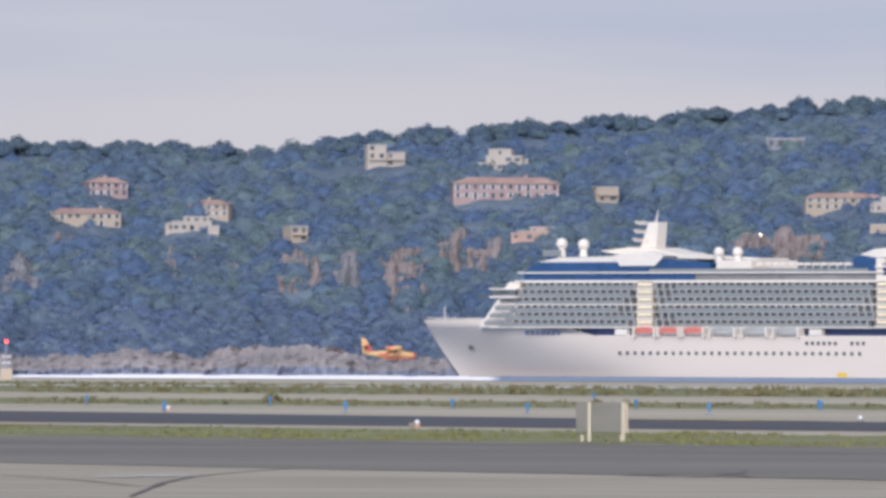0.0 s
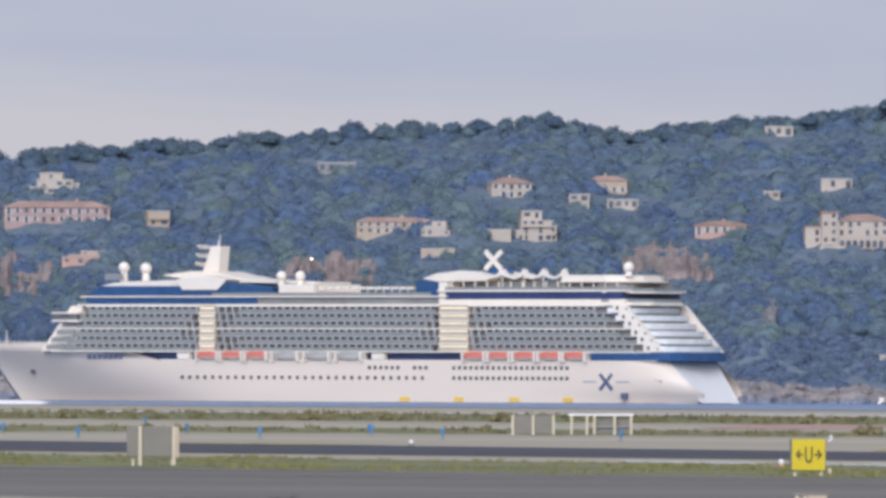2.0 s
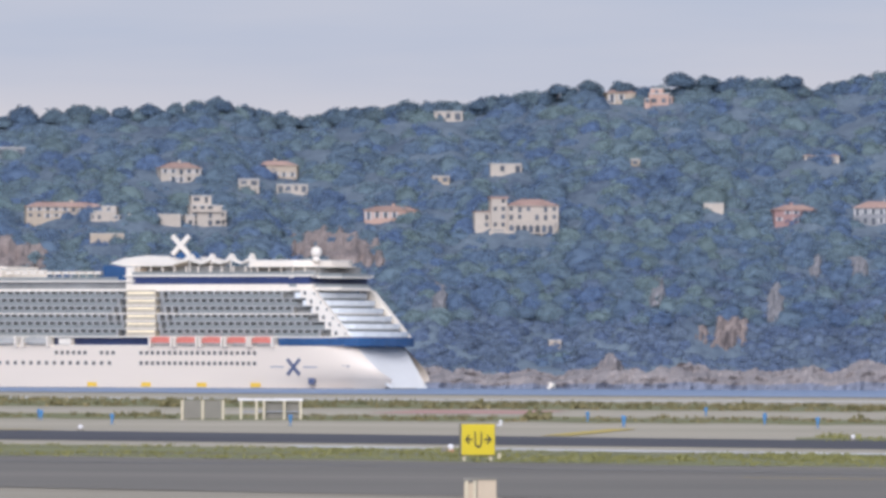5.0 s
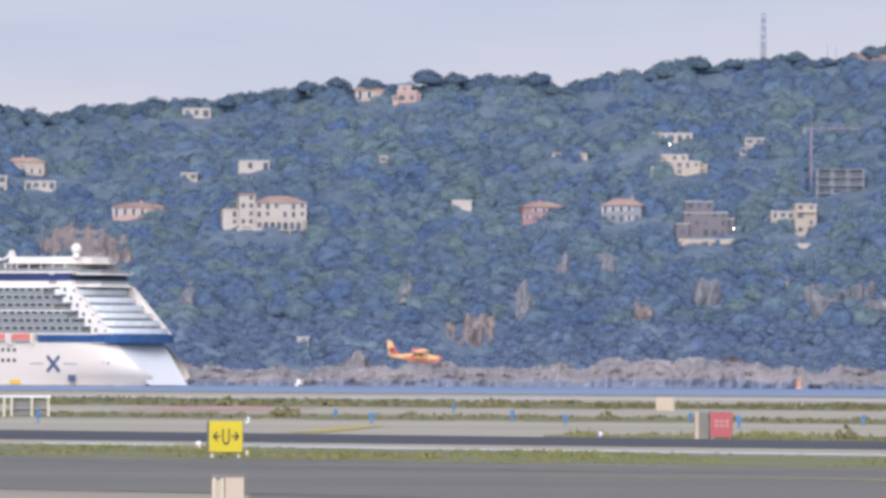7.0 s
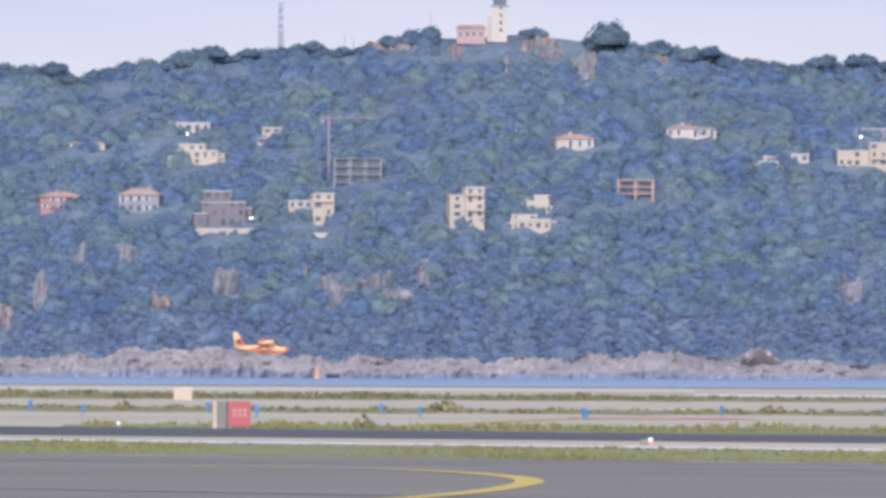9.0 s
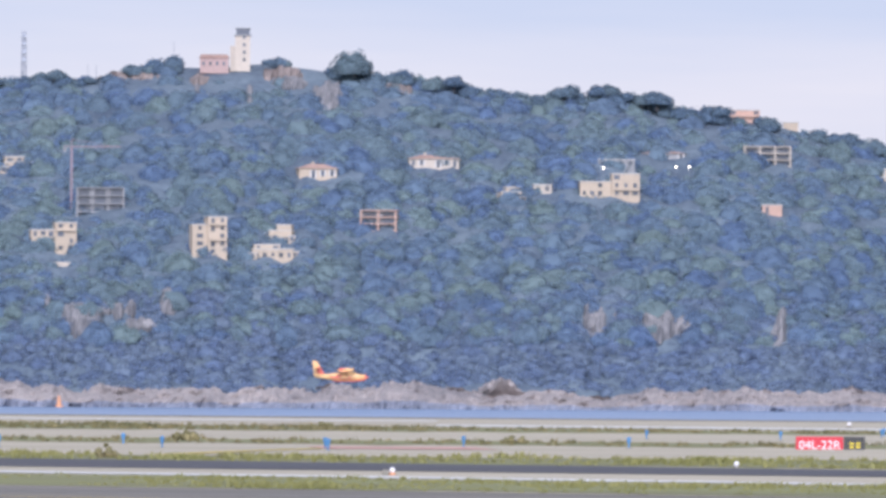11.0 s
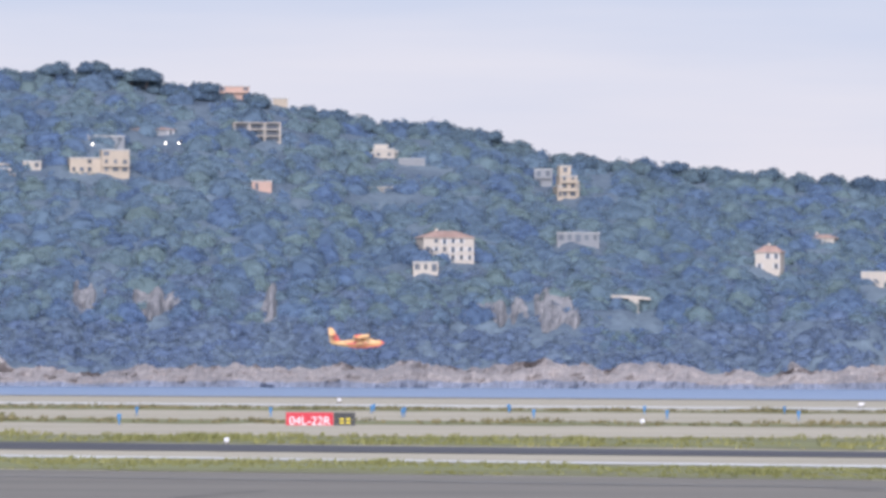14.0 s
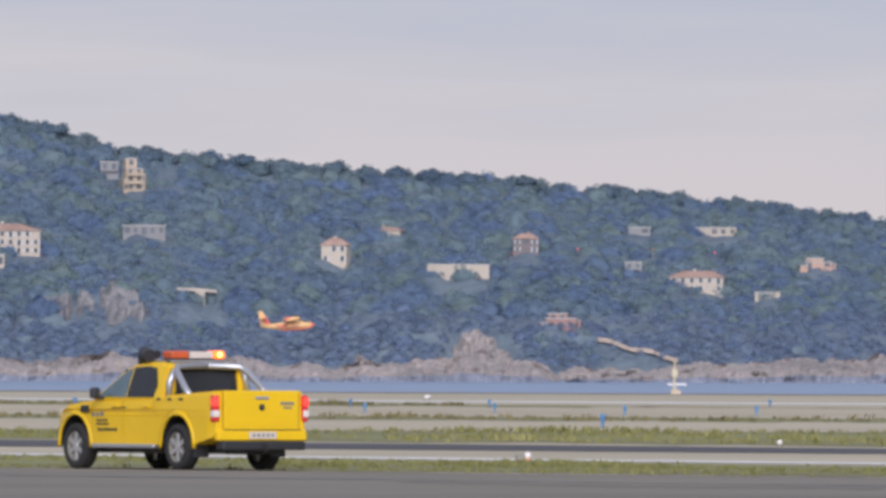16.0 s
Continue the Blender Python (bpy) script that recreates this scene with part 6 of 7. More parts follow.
def marker_posts():
    bm = bmesh.new()
    tube(bm, [(0, 0, 0), (0, 0, 0.10)], [0.045, 0.03], 8)
    tube(bm, [(0, 0, 0.10), (0, 0, 0.30)], [0.05, 0.11], 8)
    tube(bm, [(0, 0, 0.30), (0, 0, 0.34)], [0.12, 0.09], 8)
    proto = mesh_of("marker_light", bm, BLUE_MARK)
    near = [(-53.0, 414), (-47.6, 422), (-40.4, 414), (-34.7, 421), (-28.1, 418), (-21.7, 414), (-10.3, 416), (-10.5, 423), (-3.6, 412), (2.2, 392), (2.3, 411), (7.6, 397), (12.8, 392), (12.5, 380), (18.4, 417), (24.0, 415), (48.0, 357), (48.7, 362)]
    middle = [(-48.5, 467), (-41.6, 470), (-58.5, 491), (-66.6, 495), (-33.7, 461), (-34.6, 472), (-5.8, 442), (0.7, 440), (6.8, 427), (-13.0, 468), (-6.1, 465), (36.2, 514), (41.1, 505), (45.8, 496), (50.5, 488), (55.3, 483), (61.7, 492), (63.0, 462), (67.7, 459)]
    far = [(-54.3, 590), (-10.0, 556), (-10.1, 561), (30.6, 516), (52.3, 579), (44.3, 562), (46.7, 591), (42.5, 521), (53.6, 594), (57.7, 568), (64.7, 571), (70.6, 565), (85.6, 576)]
    for rows, size in ((near, 1.15), (middle, 1.15), (far, 1.15)):
        for x, y in rows:
            ob = thing("marker_light", "small blue taxiway edge marker on a stem", "marker", pose(x, y, 0), "blue edge markers")
            part("lens", proto, None, ob, at=Matrix.Diagonal((size * 0.62, size * 0.62, size, 1)))
            part("foot", boxed(-0.12, 0.12, -0.12, 0.12, -0.03, 0.02), BOX_GREY, ob)


def ground_lamp(x, y, s=1.0, boxy=False):
    s = s * 0.72
    ob = thing("runway_light", "small white runway edge light on the ground", "lamp", pose(x, y, 0), "white edge lights")
    bm = bmesh.new()
    tube(bm, [(0, 0, -0.02), (0, 0, 0.06 * s)], 0.09 * s, 10)
    part("base", bm, BOX_GREY if not boxy else BUOY, ob)
    part("lens", ball(bmesh.new(), (0, 0, 0.12 * s), 0.075 * s, 2), SIGN_WHITE, ob, smooth=True)
    if boxy:
        part("cable_box", boxed(-0.22, -0.08, -0.1, 0.1, 0, 0.12, bevel=0.02), BOX_GREY, ob)


def sign_box(name, label, x, y, w, h, d, mat, turn=0.0, lift=0.06, face=None, bevel=0.015):
    ob = thing(name, label, "sign", facing(x, y, turn))
    part("cabinet", boxed(-w / 2, w / 2, 0, d, lift, lift + h, bevel=bevel), mat, ob)
    if face:
        part("face", boxed(-w / 2 + 0.015, w / 2 - 0.015, -0.012, 0.002, lift + 0.015, lift + h - 0.015), face, ob)
    for s in (-1, 1):
        part("leg", boxed(s * w * 0.38 - 0.03, s * w * 0.38 + 0.03, d * 0.3, d * 0.3 + 0.06, -0.05, lift + 0.02), POST_PALE, ob)
    return ob


def airfield_things():
    # grey cabinet backs with pale posts
    ob = sign_box("sign_cabinet", "grey back of a sign cabinet with two pale posts", -23.94, 262, 1.12, 0.66, 0.3, BOX_GREY, 0, 0.20)
    for x in (-0.27, 0.465):
        part("post", boxed(x - 0.035, x + 0.035, -0.06, 0.0, -0.04, 0.86), POST_PALE, ob)
    part("side_panel", boxed(0.44, 0.575, -0.02, 0.0, 0.20, 0.84), BOX_BEIGE, ob)
    ob = sign_box("sign_cabinet", "low grey sign cabinet with pale posts", -28.3, 474, 1.73, 0.72, 0.3, BOX_GREY, 0, 0.04)
    for x in (-0.8, 0.0, 0.8):
        part("post", boxed(x - 0.05, x + 0.05, -0.08, 0.0, -0.04, 0.78), POST_PALE, ob)
    ob = thing("equipment_table", "white framed equipment table over grey cabinets", "equipment", facing(-25.8, 477))
    part("top", boxed(-1.30, 1.30, 0, 0.7, 0.76, 0.84), SIGN_WHITE, ob)
    part("cabinet", boxed(-0.2, 1.2, 0.2, 0.6, 0.05, 0.70), BOX_GREY, ob)
    for x in (-1.16, -0.55, -0.25, 0.55, 1.2):
        part("leg", boxed(x - 0.05, x + 0.05, -0.02, 0.08, -0.04, 0.76), POST_PALE, ob)
    part("shelf", boxed(-1.2, 1.2, 0.1, 0.55, 0.30, 0.34), STEEL, ob)
    # yellow turn sign
    ob = sign_box("direction_sign", "yellow U-turn direction sign with black arrows", -8.8, 238.8, 0.70, 0.64, 0.16, BOX_GREY, 12, 0.11, SIGN_YELLOW)
    writing("U", 0.46, SIGN_BLACK, ob, Matrix.Translation((0, -0.02, 0.27)) @ pose(0, 0, 0, 90) @ Matrix.Diagonal((0.55, 1, 1, 1)))
    for s in (-1, 1):
        bm = bmesh.new()
        slab(bm, [(s * 0.27, 0), (s * 0.185, 0.10), (s * 0.175, 0.055), (s * 0.235, 0.016), (s * 0.12, 0.016), (s * 0.12, -0.016), (s * 0.235, -0.016), (s * 0.175, -0.055), (s * 0.185, -0.10)], 0, 0.012)
        part("arrow", bm, SIGN_BLACK, ob, at=Matrix.Translation((0, -0.014, 0.43)) @ pose(0, 0, 0, 90))
    part("cable_hook", tube(bmesh.new(), [(0.40, 0.05, 0.70), (0.47, 0.05, 0.72), (0.46, 0.05, 0.82)], 0.03, 6), SIGN_WHITE, ob)
    part("leg", boxed(0.41, 0.47, 0.03, 0.09, -0.05, 0.16), POST_PALE, ob)
    # beige cabinet close to the lookout
    ob = thing("cable_cabinet", "beige metal cable cabinet with ribbed side", "cabinet", facing(-5.3, 144.2, 0))
    part("body", boxed(-0.02, 0.21, 0, 0.25, -0.05, 0.41, bevel=0.01), BOX_BEIGE, ob)
    part("side_panel", boxed(-0.18, -0.03, 0.03, 0.25, -0.05, 0.38, bevel=0.01), BOX_BEIGE, ob)
    part("lid", boxed(-0.19, 0.215, -0.01, 0.26, 0.41, 0.43), BOX_GREY, ob)
    for x in (-0.165, -0.07):
        part("rib", boxed(x, x + 0.035, 0.0, 0.04, -0.05, 0.40), POST_PALE, ob)
    # red location sign
    ob = sign_box("location_sign", "faded red square sign beside a grey cabinet", 1.35, 324.1, 0.62, 0.70, 0.2, BOX_GREY, 8, 0.05, SIGN_PALE_RED)
    for z in (0.33, 0.45):
        for k in range(3):
            part("lettering_bar", boxed(-0.18 + k * 0.14, -0.08 + k * 0.14, -0.018, -0.012, z, z + 0.08), PINK_LINE, ob)
    part("cabinet", boxed(-0.60, -0.33, 0.1, 0.4, 0.0, 0.74, bevel=0.02), BOX_GREY, ob)
    part("post", boxed(-0.70, -0.60, 0.05, 0.2, -0.02, 0.74), BOX_BEIGE, ob)
    ob = thing("ribbed_cabinet", "small beige ribbed cabinet on the far verge", "cabinet", facing(-0.3, 621))
    part("body", boxed(-0.48, 0.48, 0, 0.5, -0.02, 0.66, bevel=0.03), BOX_BEIGE, ob)
    for k in range(4):
        part("rib", boxed(-0.42 + k * 0.24, -0.30 + k * 0.24, -0.05, 0.0, 0, 0.62), BOX_BEIGE, ob)
    # runway designator sign
    ob = thing("runway_sign", "red and black runway designation sign with white lettering", "sign", facing(31.0, 415.7))
    part("cabinet", boxed(-1.20, 1.20, 0, 0.2, -0.1, 0.46, bevel=0.015), BOX_GREY, ob)
    part("red_face", boxed(-1.19, 0.44, -0.012, 0.002, -0.08, 0.45), SIGN_RED, ob)
    part("black_face", boxed(0.46, 1.19, -0.012, 0.002, -0.08, 0.45), SIGN_BLACK, ob)
    writing("04L-22R", 0.42, SIGN_WHITE, ob, Matrix.Translation((-0.37, -0.02, 0.02)) @ pose(0, 0, 0, 90))
    for k in range(2):
        x = 0.66 + k * 0.22
        for z in (0.06, 0.18):
            part("lettering_bar", boxed(x, x + 0.15, -0.018, -0.012, z, z + 0.07), SIGN_YELLOW, ob)
    for s in (-1, 1):
        part("leg", boxed(s * 0.9 - 0.04, s * 0.9 + 0.04, 0.05, 0.12, -0.1, 0.0), POST_PALE, ob)
    marker_posts()
    for x, y, s, q in ((-34.6, 324, 1.4, True), (-54.9, 430, 1.5, True), (-25.7, 368, 1.4, False), (-1.9, 327, 1.3, False), (9.9, 259, 1.2, True), (19.5, 292, 1.3, False), (42.6, 420, 1.8, False), (60.9, 800, 2.6, False),
                       (85.2, 712, 2.4, False), (28.2, 220, 1.2, True), (39.6, 265, 1.1, False), (87.6, 731, 2.2, False), (-10.4, 266, 1.4, True)):
        ground_lamp(x, y, s, q)
    bush(4.7, 328, 0.55, "dark green shrub beside the runway", seed=1)
    bush(-4.8, 240.5, 0.28, "small green tuft on the near verge", GRASS, 2)
    bush(-24.5, 668, 0.9, "dark green shrub on the far verge", seed=3)
    bush(-55, 700, 1.0, "dark green shrub on the far verge", seed=4)
    bush(-43, 690, 0.9, "dark green shrub on the far verge", seed=5)
    rng = random.Random(31)
    for k in range(22):
        az = -8.2 + 0.52 * k + rng.uniform(-0.2, 0.2)
        x, y = across(670 - 8 * rng.random(), -0.85, az) if k % 3 else across(478, -0.95, az)
        bush(x, y, rng.uniform(0.45, 0.85), "low dark green shrub on the dry verge", seed=20 + k)
    bush(45.0, 331, 0.35, "small green tuft beside the runway", GRASS, 6)
    curved_line("line_yellow", [(-3.0, 199), (0.5, 196), (3.2, 191.8), (4.5, 184), (4.9, 174), (4.3, 163), (3.1, 152), (1.2, 140)], 0.42, YELLOW_LINE, "yellow painted turn line")
    curved_line("line_yellow", [(-10.6, 348), (-10.2, 375), (-9.9, 399)], 0.9, YELLOW_LINE, "yellow painted line")
    curved_line("line_yellow", [(-31.0, 371), (-30.4, 372), (-29.8, 371)], 7, YELLOW_LINE, "yellow painted patch")
    curved_line("line_yellow", [(6.5, 345), (9.5, 372), (13.0, 398)], 0.8, YELLOW_LINE, "yellow painted line")
    curved_line("line_red", [(-26.5, 606), (-23, 606), (-18.6, 606)], 62, PINK_LINE, "faded red painted hatching")
    curved_line("line_red", [(12.9, 405), (15.5, 405), (18.6, 405)], 20, PINK_LINE, "faded red painted hatching")
    for pts in ([(-24.8, 174.6), (-22.9, 168.2), (-20.7, 159.3), (-21.0, 164.1), (-21.7, 172.6), (-22.0, 180.3), (-22.1, 188.8)], [(-19.2, 146.8), (-20.2, 156.4), (-20.8, 162.5)],
                [(-16.1, 181.0), (-14.8, 175.0), (-14.6, 183.0), (-14.9, 187.2)], [(-15.9, 177.4), (-15.2, 184.5), (-14.0, 177.1)], [(9.9, 159.6), (10.7, 164.4), (12.0, 171.2)]):
        curved_line("line_tar", pts, 0.07, TAR, "dark tar seam in the pavement")
    curved_line("line_pale", [(-22.9, 171.9), (-22.5, 173.1), (-22.1, 175.2)], 0.5, WHITE_LINE, "worn pale patch on the pavement")
    curved_line("line_grey", [(20.6, 175.5), (23.1, 170.0), (26.2, 165.6)], 0.35, GREY_LINE, "faded taxiway line")
    # obstacle mast with red lamp and far beacon
    d = 1390
    p = bearing(-140.4, 0, d)
    ob = thing("obstruction_mast", "small pale mast with a lit red lamp", "mast", facing(p.x, p.y))
    part("cabinet", boxed(-0.7, 0.7, 0, 1, -0.1, 1.3, bevel=0.05), BOX_BEIGE, ob)
    part("pole", tube(bmesh.new(), [(0, 0.5, 1.2), (0, 0.5, 4.2)], 0.12, 8), STEEL, ob)
    for z in (1.9, 2.6):
        part("crossbar", boxed(-0.5, 0.5, 0.4, 0.6, z, z + 0.15), SIGN_WHITE, ob)
    part("lamp", ball(bmesh.new(), (0, 0.5, 4.4), 0.2, 2), RED_LIT, ob)
    ob = thing("beacon_post", "pale yellow beacon post at the runway's far edge", "post", facing(135.2, 962))
    part("pole", tube(bmesh.new(), [(0, 0, -0.1), (0, 0, 2.6)], [0.12, 0.08], 8), POST_PALE, ob)
    part("head", boxed(-0.2, 0.25, -0.1, 0.1, 1.4, 2.0, bevel=0.03), POST_PALE, ob)
    part("arm", boxed(-0.55, 0.95, -0.05, 0.05, 0.72, 0.86), SIGN_WHITE, ob)
    part("base", boxed(-0.3, 0.5, -0.2, 0.2, -0.05, 0.35, bevel=0.03), BOX_BEIGE, ob)


# ---- landmarks on the hill ----
def landmarks():
    # signal station on the summit
    for clear in ((24.2, 27.55, 6.4), (24.2, 27.0, 6.0), (30.5, 27.3, 4.0)):
        KEEP_CLEAR.append(clear)
    p = bearing(25.6, crest_at(25.6) - 0.1, CREST_D - 8)
    m = 4.84
    ob = thing("signal_tower", "white square signal tower with a dark lookout top", "tower", pose(p.x, p.y, p.z, rz=-1.4))
    foot, top = -2.0, bearing(25.6, 30.3, CREST_D).z - p.z
    part("shaft", slab(bmesh.new(), [(-3.0, -3), (3.0, -3), (3.0, 3), (-3.0, 3)], foot, top - 1.2), WALLS["white"], ob)
    part("wing", boxed(-5.0, -3.02, -2.2, 2.4, foot, top - 5.2), WALLS["white"], ob)
    part("gallery", boxed(-3.5, 3.6, -3.5, 3.5, top - 1.2, top - 0.7), WALLS["grey"], ob)
    part("lookout", boxed(-2.6, 2.8, -2.6, 2.6, top - 0.7, top + 1.6), WINDOW, ob)
    part("roof", boxed(-3.1, 3.3, -3.1, 3.1, top + 1.6, top + 2.0), WALLS["grey"], ob)
    for z in (2, 5, 8, 11):
        part("window", pane_mesh("plain"), None, ob, at=Matrix.Translation((0.6, -3, z)) @ Matrix.Diagonal((1.1, 1, 1.4, 1)))
    ob = thing("station_house", "salmon-pink station house with a low roof beside the tower", "house", pose(*bearing(23.3, crest_at(23.3) - 0.1, CREST_D - 8), rz=-1.3))
    part("wall", boxed(-6, 5.5, -3, 4, -2, 4.2), WALLS["pink"], ob)
    part("roof", prism(bmesh.new(), [(-6.4, 4.2), (5.9, 4.2), (5.0, 5.6), (-5.5, 5.6)], -3.4, 4.4), TILE, ob)
    for k in range(4):
        part("window", pane_mesh("plain"), None, ob, at=Matrix.Translation((-4.5 + k * 2.7, -3, 1.2)) @ Matrix.Diagonal((1.0, 1, 1.5, 1)))
    # lattice radio mast
    b = 7.5
    p = bearing(b, crest_at(b) - 0.15, CREST_D - 6)
    high = bearing(b, 30.3, CREST_D).z - p.z
    ob = thing("radio_mast", "tall slim lattice radio mast on the ridge", "mast", pose(*p))
    for s, t in ((-1, -1), (1, -1), (0, 1)):
        part("leg", tube(bmesh.new(), [(s * 1.0, t * 0.9, -1), (s * 0.6, t * 0.55, high)], 0.24, 5), STEEL, ob)
    for k in range(12):
        z0, z1 = high * k / 12, high * (k + 1) / 12
        w0, w1 = 1.0 - 0.5 * k / 12, 1.0 - 0.5 * (k + 1) / 12
        s = 1 if k % 2 else -1
        part("brace", tube(bmesh.new(), [(-s * w0, -w0 * 0.9, z0), (s * w1, -w1 * 0.9, z1)], 0.2, 4), STEEL, ob)
    for z in (0.45, 0.6, 0.75, 0.9):
        part("aerial", boxed(-0.8, 0.8, -1.0, -0.6, high * z, high * z + 1.6), STEEL, ob)
    for b, e in ((12.8, 27.7), (13.5, 27.6), (19.9, 29.6)):
        p = bearing(b, crest_at(b) - 0.2, CREST_D - 5)
        ob = thing("aerial_pole", "thin steel aerial pole on the ridge", "pole", pose(*p), "aerial poles")
        part("pole", tube(bmesh.new(), [(0, 0, -1), (0, 0, bearing(b, e, CREST_D).z - p.z)], [0.16, 0.08], 5), STEEL, ob)
    # crane beside the building site
    p = on_hill(11.5, 15.6)
    d = p.xy.length
    hi = 5.3 * d / 1000
    ob = thing("tower_crane", "faded red tower crane at a building site", "crane", pose(*p, rz=-0.6))
    part("mast", boxed(-0.42, 0.42, -0.42, 0.42, -2, hi), RUST, ob)
    part("jib", boxed(-3, 19, -0.3, 0.3, hi - 0.4, hi + 0.05), RUST, ob)
    part("counterweight", boxed(-3.2, -2.0, -0.5, 0.5, hi - 2.2, hi - 0.7), WALLS["grey"], ob)
    part("tie", tube(bmesh.new(), [(0, 0, hi + 2.6), (15, 0, hi + 0.1)], 0.1, 4), RUST, ob)
    part("peak", tube(bmesh.new(), [(0, 0, hi), (0, 0, hi + 2.7)], 0.25, 5), RUST, ob)
    # canopy house shaped like a T
    for e in (4.6, 5.1, 5.7, 6.0):
        KEEP_CLEAR.append((100.3, e, 4.6))
    p = on_hill(100.3, 5.9)
    ob = thing("canopy_house", "white pavilion with a wide flat canopy roof", "pavilion", pose(*p, rz=-5.7))
    part("wall", boxed(-1.6, 2.0, -1.9, 5, -3, 3.9), WALLS["white"], ob)
    part("canopy", prism(bmesh.new(), [(-8.5, 4.3), (6.5, 3.4), (6.5, 4.3), (0, 5.1), (-8.5, 5.3)], -2, 6), WALLS["white"], ob)
    # evening lamps
    for b, e in ((2.8, 13.0), (5.1, 12.4), (-0.2, 19.4), (55.5, 19.3), (61.5, 19.4), (62.6, 19.4), (-78.0, 11.0), (131.6, 10.2), (126.0, 9.9), (137.8, 10.2), (142.9, 10.0)):
        p = on_hill(b, e - 0.75)
        KEEP_CLEAR.append((b, e - 0.3, 0.8))
        warm = e > 10.5
        ob = thing("garden_lamp", "lit warm lamp on a garden post" if warm else "lit red lamp on a post", "lamp", pose(*p, rz=0), "evening lamps")
        part("post", tube(bmesh.new(), [(0, -1, -1), (0, -1, 3.6)], 0.1, 5), STEEL, ob)
        part("globe", ball(bmesh.new(), (0, -1, 3.9), 0.36 if warm else 0.17, 2), LIT if warm else RED_LIT, ob)
    # sea marks
    d = 4300
    p = bearing(10.6, 0, d)
    ob = thing("buoy", "orange pillar buoy floating off the shore", "buoy", pose(p.x, p.y, SEA))
    part("float", tube(bmesh.new(), [(0, 0, -0.8), (0, 0, 0.8)], [1.5, 1.3], 12), BUOY, ob)
    part("tower", tube(bmesh.new(), [(0, 0, 0.8), (0, 0, 3.3)], [0.9, 0.6], 8), BUOY, ob)
    part("topmark", ball(bmesh.new(), (0, 0, 3.7), 0.5, 2), BUOY, ob)
    p = bearing(-30.7, 0, 4350)
    ob = thing("motor_boat", "small pale motor boat moored off the shore", "boat", pose(p.x, p.y, SEA, rz=70))
    part("hull", loft(bmesh.new(), [[(x, -w, 0.9), (x, 0, -0.4), (x, w, 0.9)] for x, w in ((-3.5, 1.0), (-1, 1.2), (2, 0.9), (3.8, 0.1))]), SHIP_WHITE, ob)
    part("cabin", boxed(-1.6, 1.0, -0.8, 0.8, 0.6, 2.4, bevel=0.1), SHIP_WHITE, ob)
    # pale path on the slope
    bm = bmesh.new()
    rows = []
    for k in range(13):
        b, e = 133.3 + 0.55 * k, 2.6 - 0.135 * k + 0.12 * math.sin(k)
        p = on_hill(b, e)
        rows.append((bm.verts.new((p.x, p.y - 2.2, p.z + 0.3)), bm.verts.new((p.x, p.y + 1.2, p.z + 2.0))))
        KEEP_CLEAR.append((b, e - 0.1, 0.8))
        KEEP_CLEAR.append((b, e - 0.6, 0.8))
    for a, b in zip(rows, rows[1:]):
        bm.faces.new((a[0], b[0], b[1], a[1]))
    tagged(part("path", bm, EARTH), "pale footpath on the slope above the shore", "path", kind="structure")


def foam():
    """Low white facets on the sea; their white paints in the sun's glint."""
    rng = np.random.default_rng(8)
    vs, fs = [], []
    for k in range(120):
        b, d = rng.uniform(-137, -103), rng.uniform(2500, 3900)
        p = bearing(b, 0, d)
        w, h = rng.uniform(5, 16), rng.uniform(0.3, 0.8)
        i = len(vs)
        vs += [(p.x - w, p.y, SEA), (p.x + w, p.y, SEA), (p.x + 0.7 * w, p.y + 0.8, SEA + h), (p.x - 0.7 * w, p.y + 0.8, SEA + h), (p.x, p.y + 3.0, SEA)]
        fs += [(i, i + 1, i + 2), (i, i + 2, i + 3), (i + 3, i + 2, i + 4)]
    stuff_mesh("foam", np.array(vs), np.array(fs), [SIGN_WHITE], "white facets standing for the sun's glint on the sea", "foam")


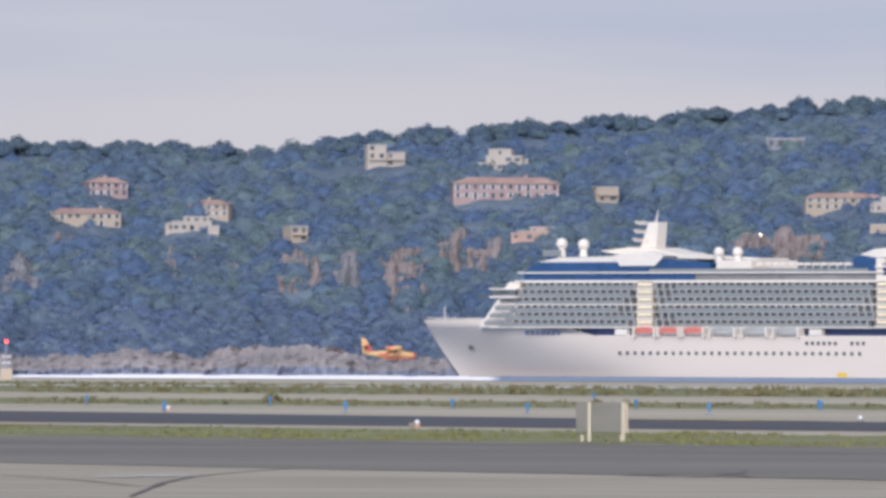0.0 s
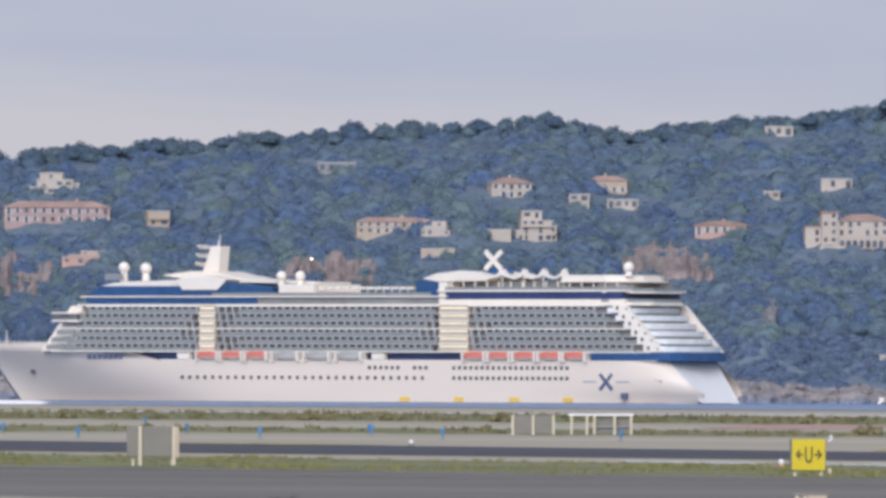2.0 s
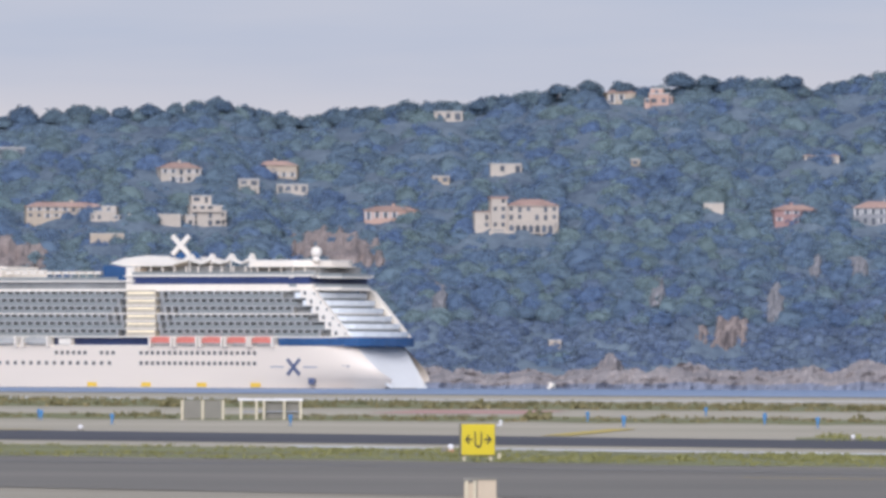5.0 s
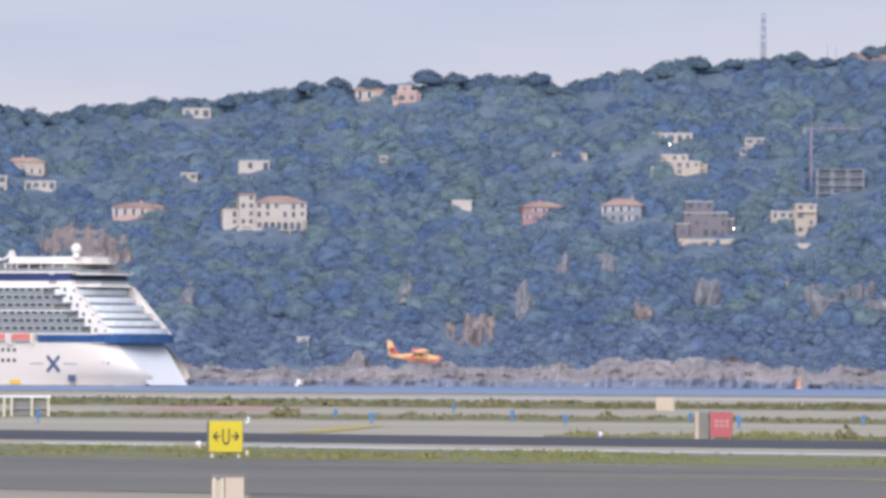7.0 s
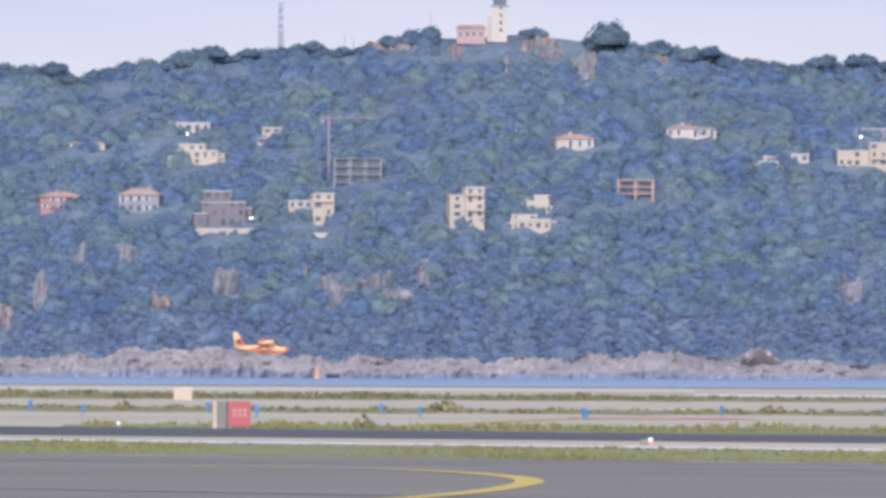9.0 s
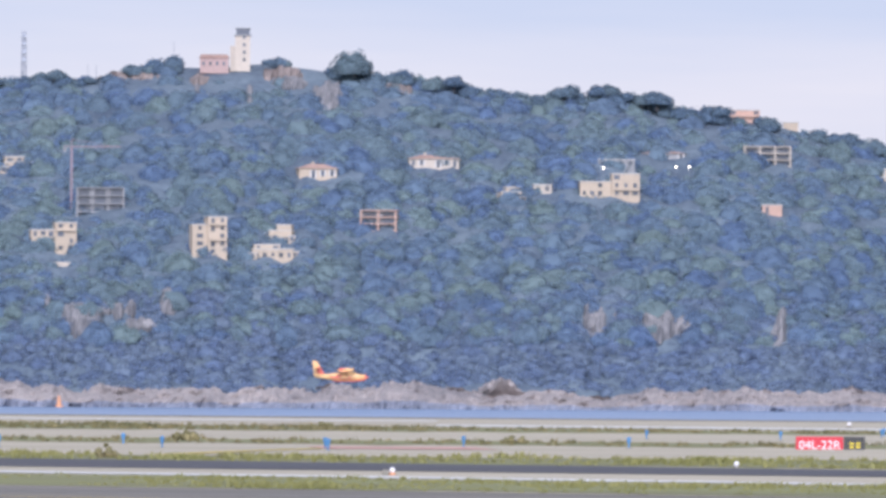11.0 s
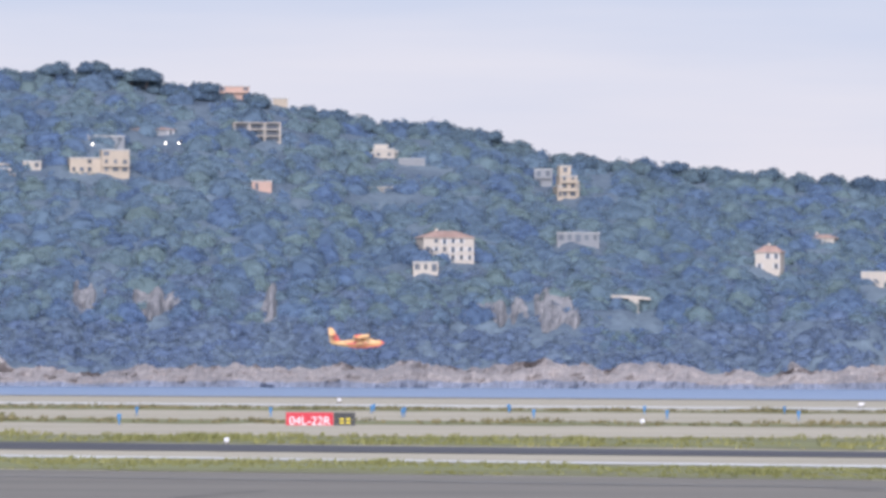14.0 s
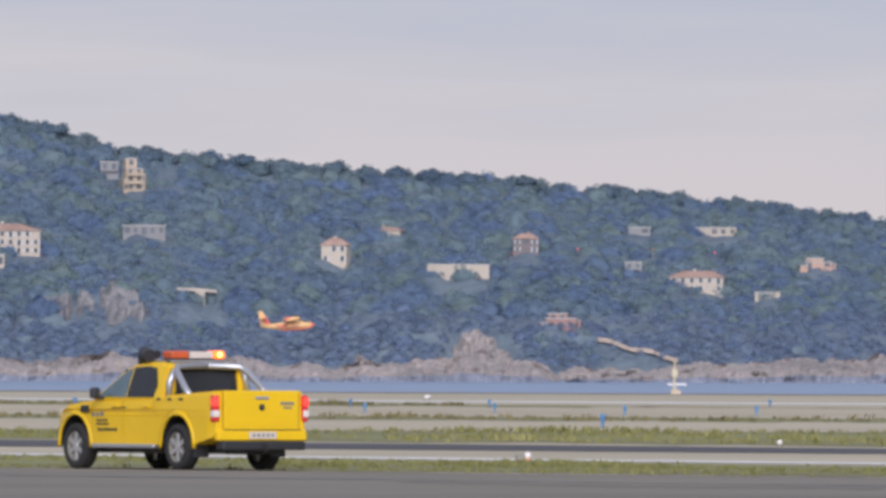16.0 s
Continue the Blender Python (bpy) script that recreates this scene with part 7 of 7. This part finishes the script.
airfield()
verges()
sea()
headland()
shore_rocks()
foam()
SHIP = cruise_ship()
PLANE = aeroplane()
CAR, WHEELS = pickup()
village()
crags()
landmarks()
skyline_pines()
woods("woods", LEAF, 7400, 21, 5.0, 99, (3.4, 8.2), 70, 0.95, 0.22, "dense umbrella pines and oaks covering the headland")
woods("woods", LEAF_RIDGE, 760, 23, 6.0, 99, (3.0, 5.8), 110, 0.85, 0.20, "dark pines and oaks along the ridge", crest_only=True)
woods("scrub", SCRUB, 6400, 22, 0.75, 9.0, (2.6, 6.2), 26, 0.8, 0.32, "low haze-blued scrub on the lower slope", trunk=False, skip_bare=0.95)
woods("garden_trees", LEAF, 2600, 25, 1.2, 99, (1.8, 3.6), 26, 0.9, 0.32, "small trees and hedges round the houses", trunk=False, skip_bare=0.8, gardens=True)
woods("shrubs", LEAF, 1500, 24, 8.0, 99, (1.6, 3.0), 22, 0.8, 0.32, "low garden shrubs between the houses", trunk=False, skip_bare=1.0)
airfield_things()


# ---- what moves ----
def motions():
    # the ship backs slowly away
    start = bearing(-2248 / 21.384, 0, 4242)
    turn = -32.0
    way = Vector((math.cos(radians(turn)), math.sin(radians(turn)), 0))
    rows = []
    for t in (0.0, 4.0, 8.0, 12.0, 16.0):
        p = start + way * 2.47 * (t - 1.5)
        rows.append((t, pose(p.x, p.y, SEA, rz=turn)))
    walk(SHIP, rows)
    # the flying boat passes low behind the ship, then climbs
    rows = []
    for t, b, e, nose in ((0.0, -108.7, 1.0, 1.0), (3.1, -71.0, 1.35, 1.0), (6.3, -30.8, 1.75, 0.0), (7.0, -21.2, 1.65, 0.0), (9.0, 6.0, 1.62, 0.5), (11.3, 38.2, 1.95, 2.0), (12.5, 55.5, 2.4, 3.0), (14.5, 84.9, 3.1, 3.5), (16.0, 107.6, 3.85, 5.0)):
        p = bearing(b, e, 4405)
        rows.append((t, pose(*p, ry=-nose, rz=-math.degrees(b / 1000))))
    walk(PLANE, rows)
    # the truck drives away across the taxiway
    head = 116.0
    track = ((0.0, 124.0, 92.0), (14.0, 32.6, 185.5), (15.0, 26.0, 192.4), (15.5, 23.03, 196.0), (16.0, 19.62, 198.9))
    walk(CAR, [(t, pose(x, y, 0, rz=head)) for t, x, y in track])
    for w, x, y in WHEELS:
        rows = [(0.0, pose(x, y, 0.385))]
        for k in range(61):
            rows.append((14.0 + k / 30, pose(x, y, 0.385, ry=k * 58.0)))
        walk(w, rows)


motions()
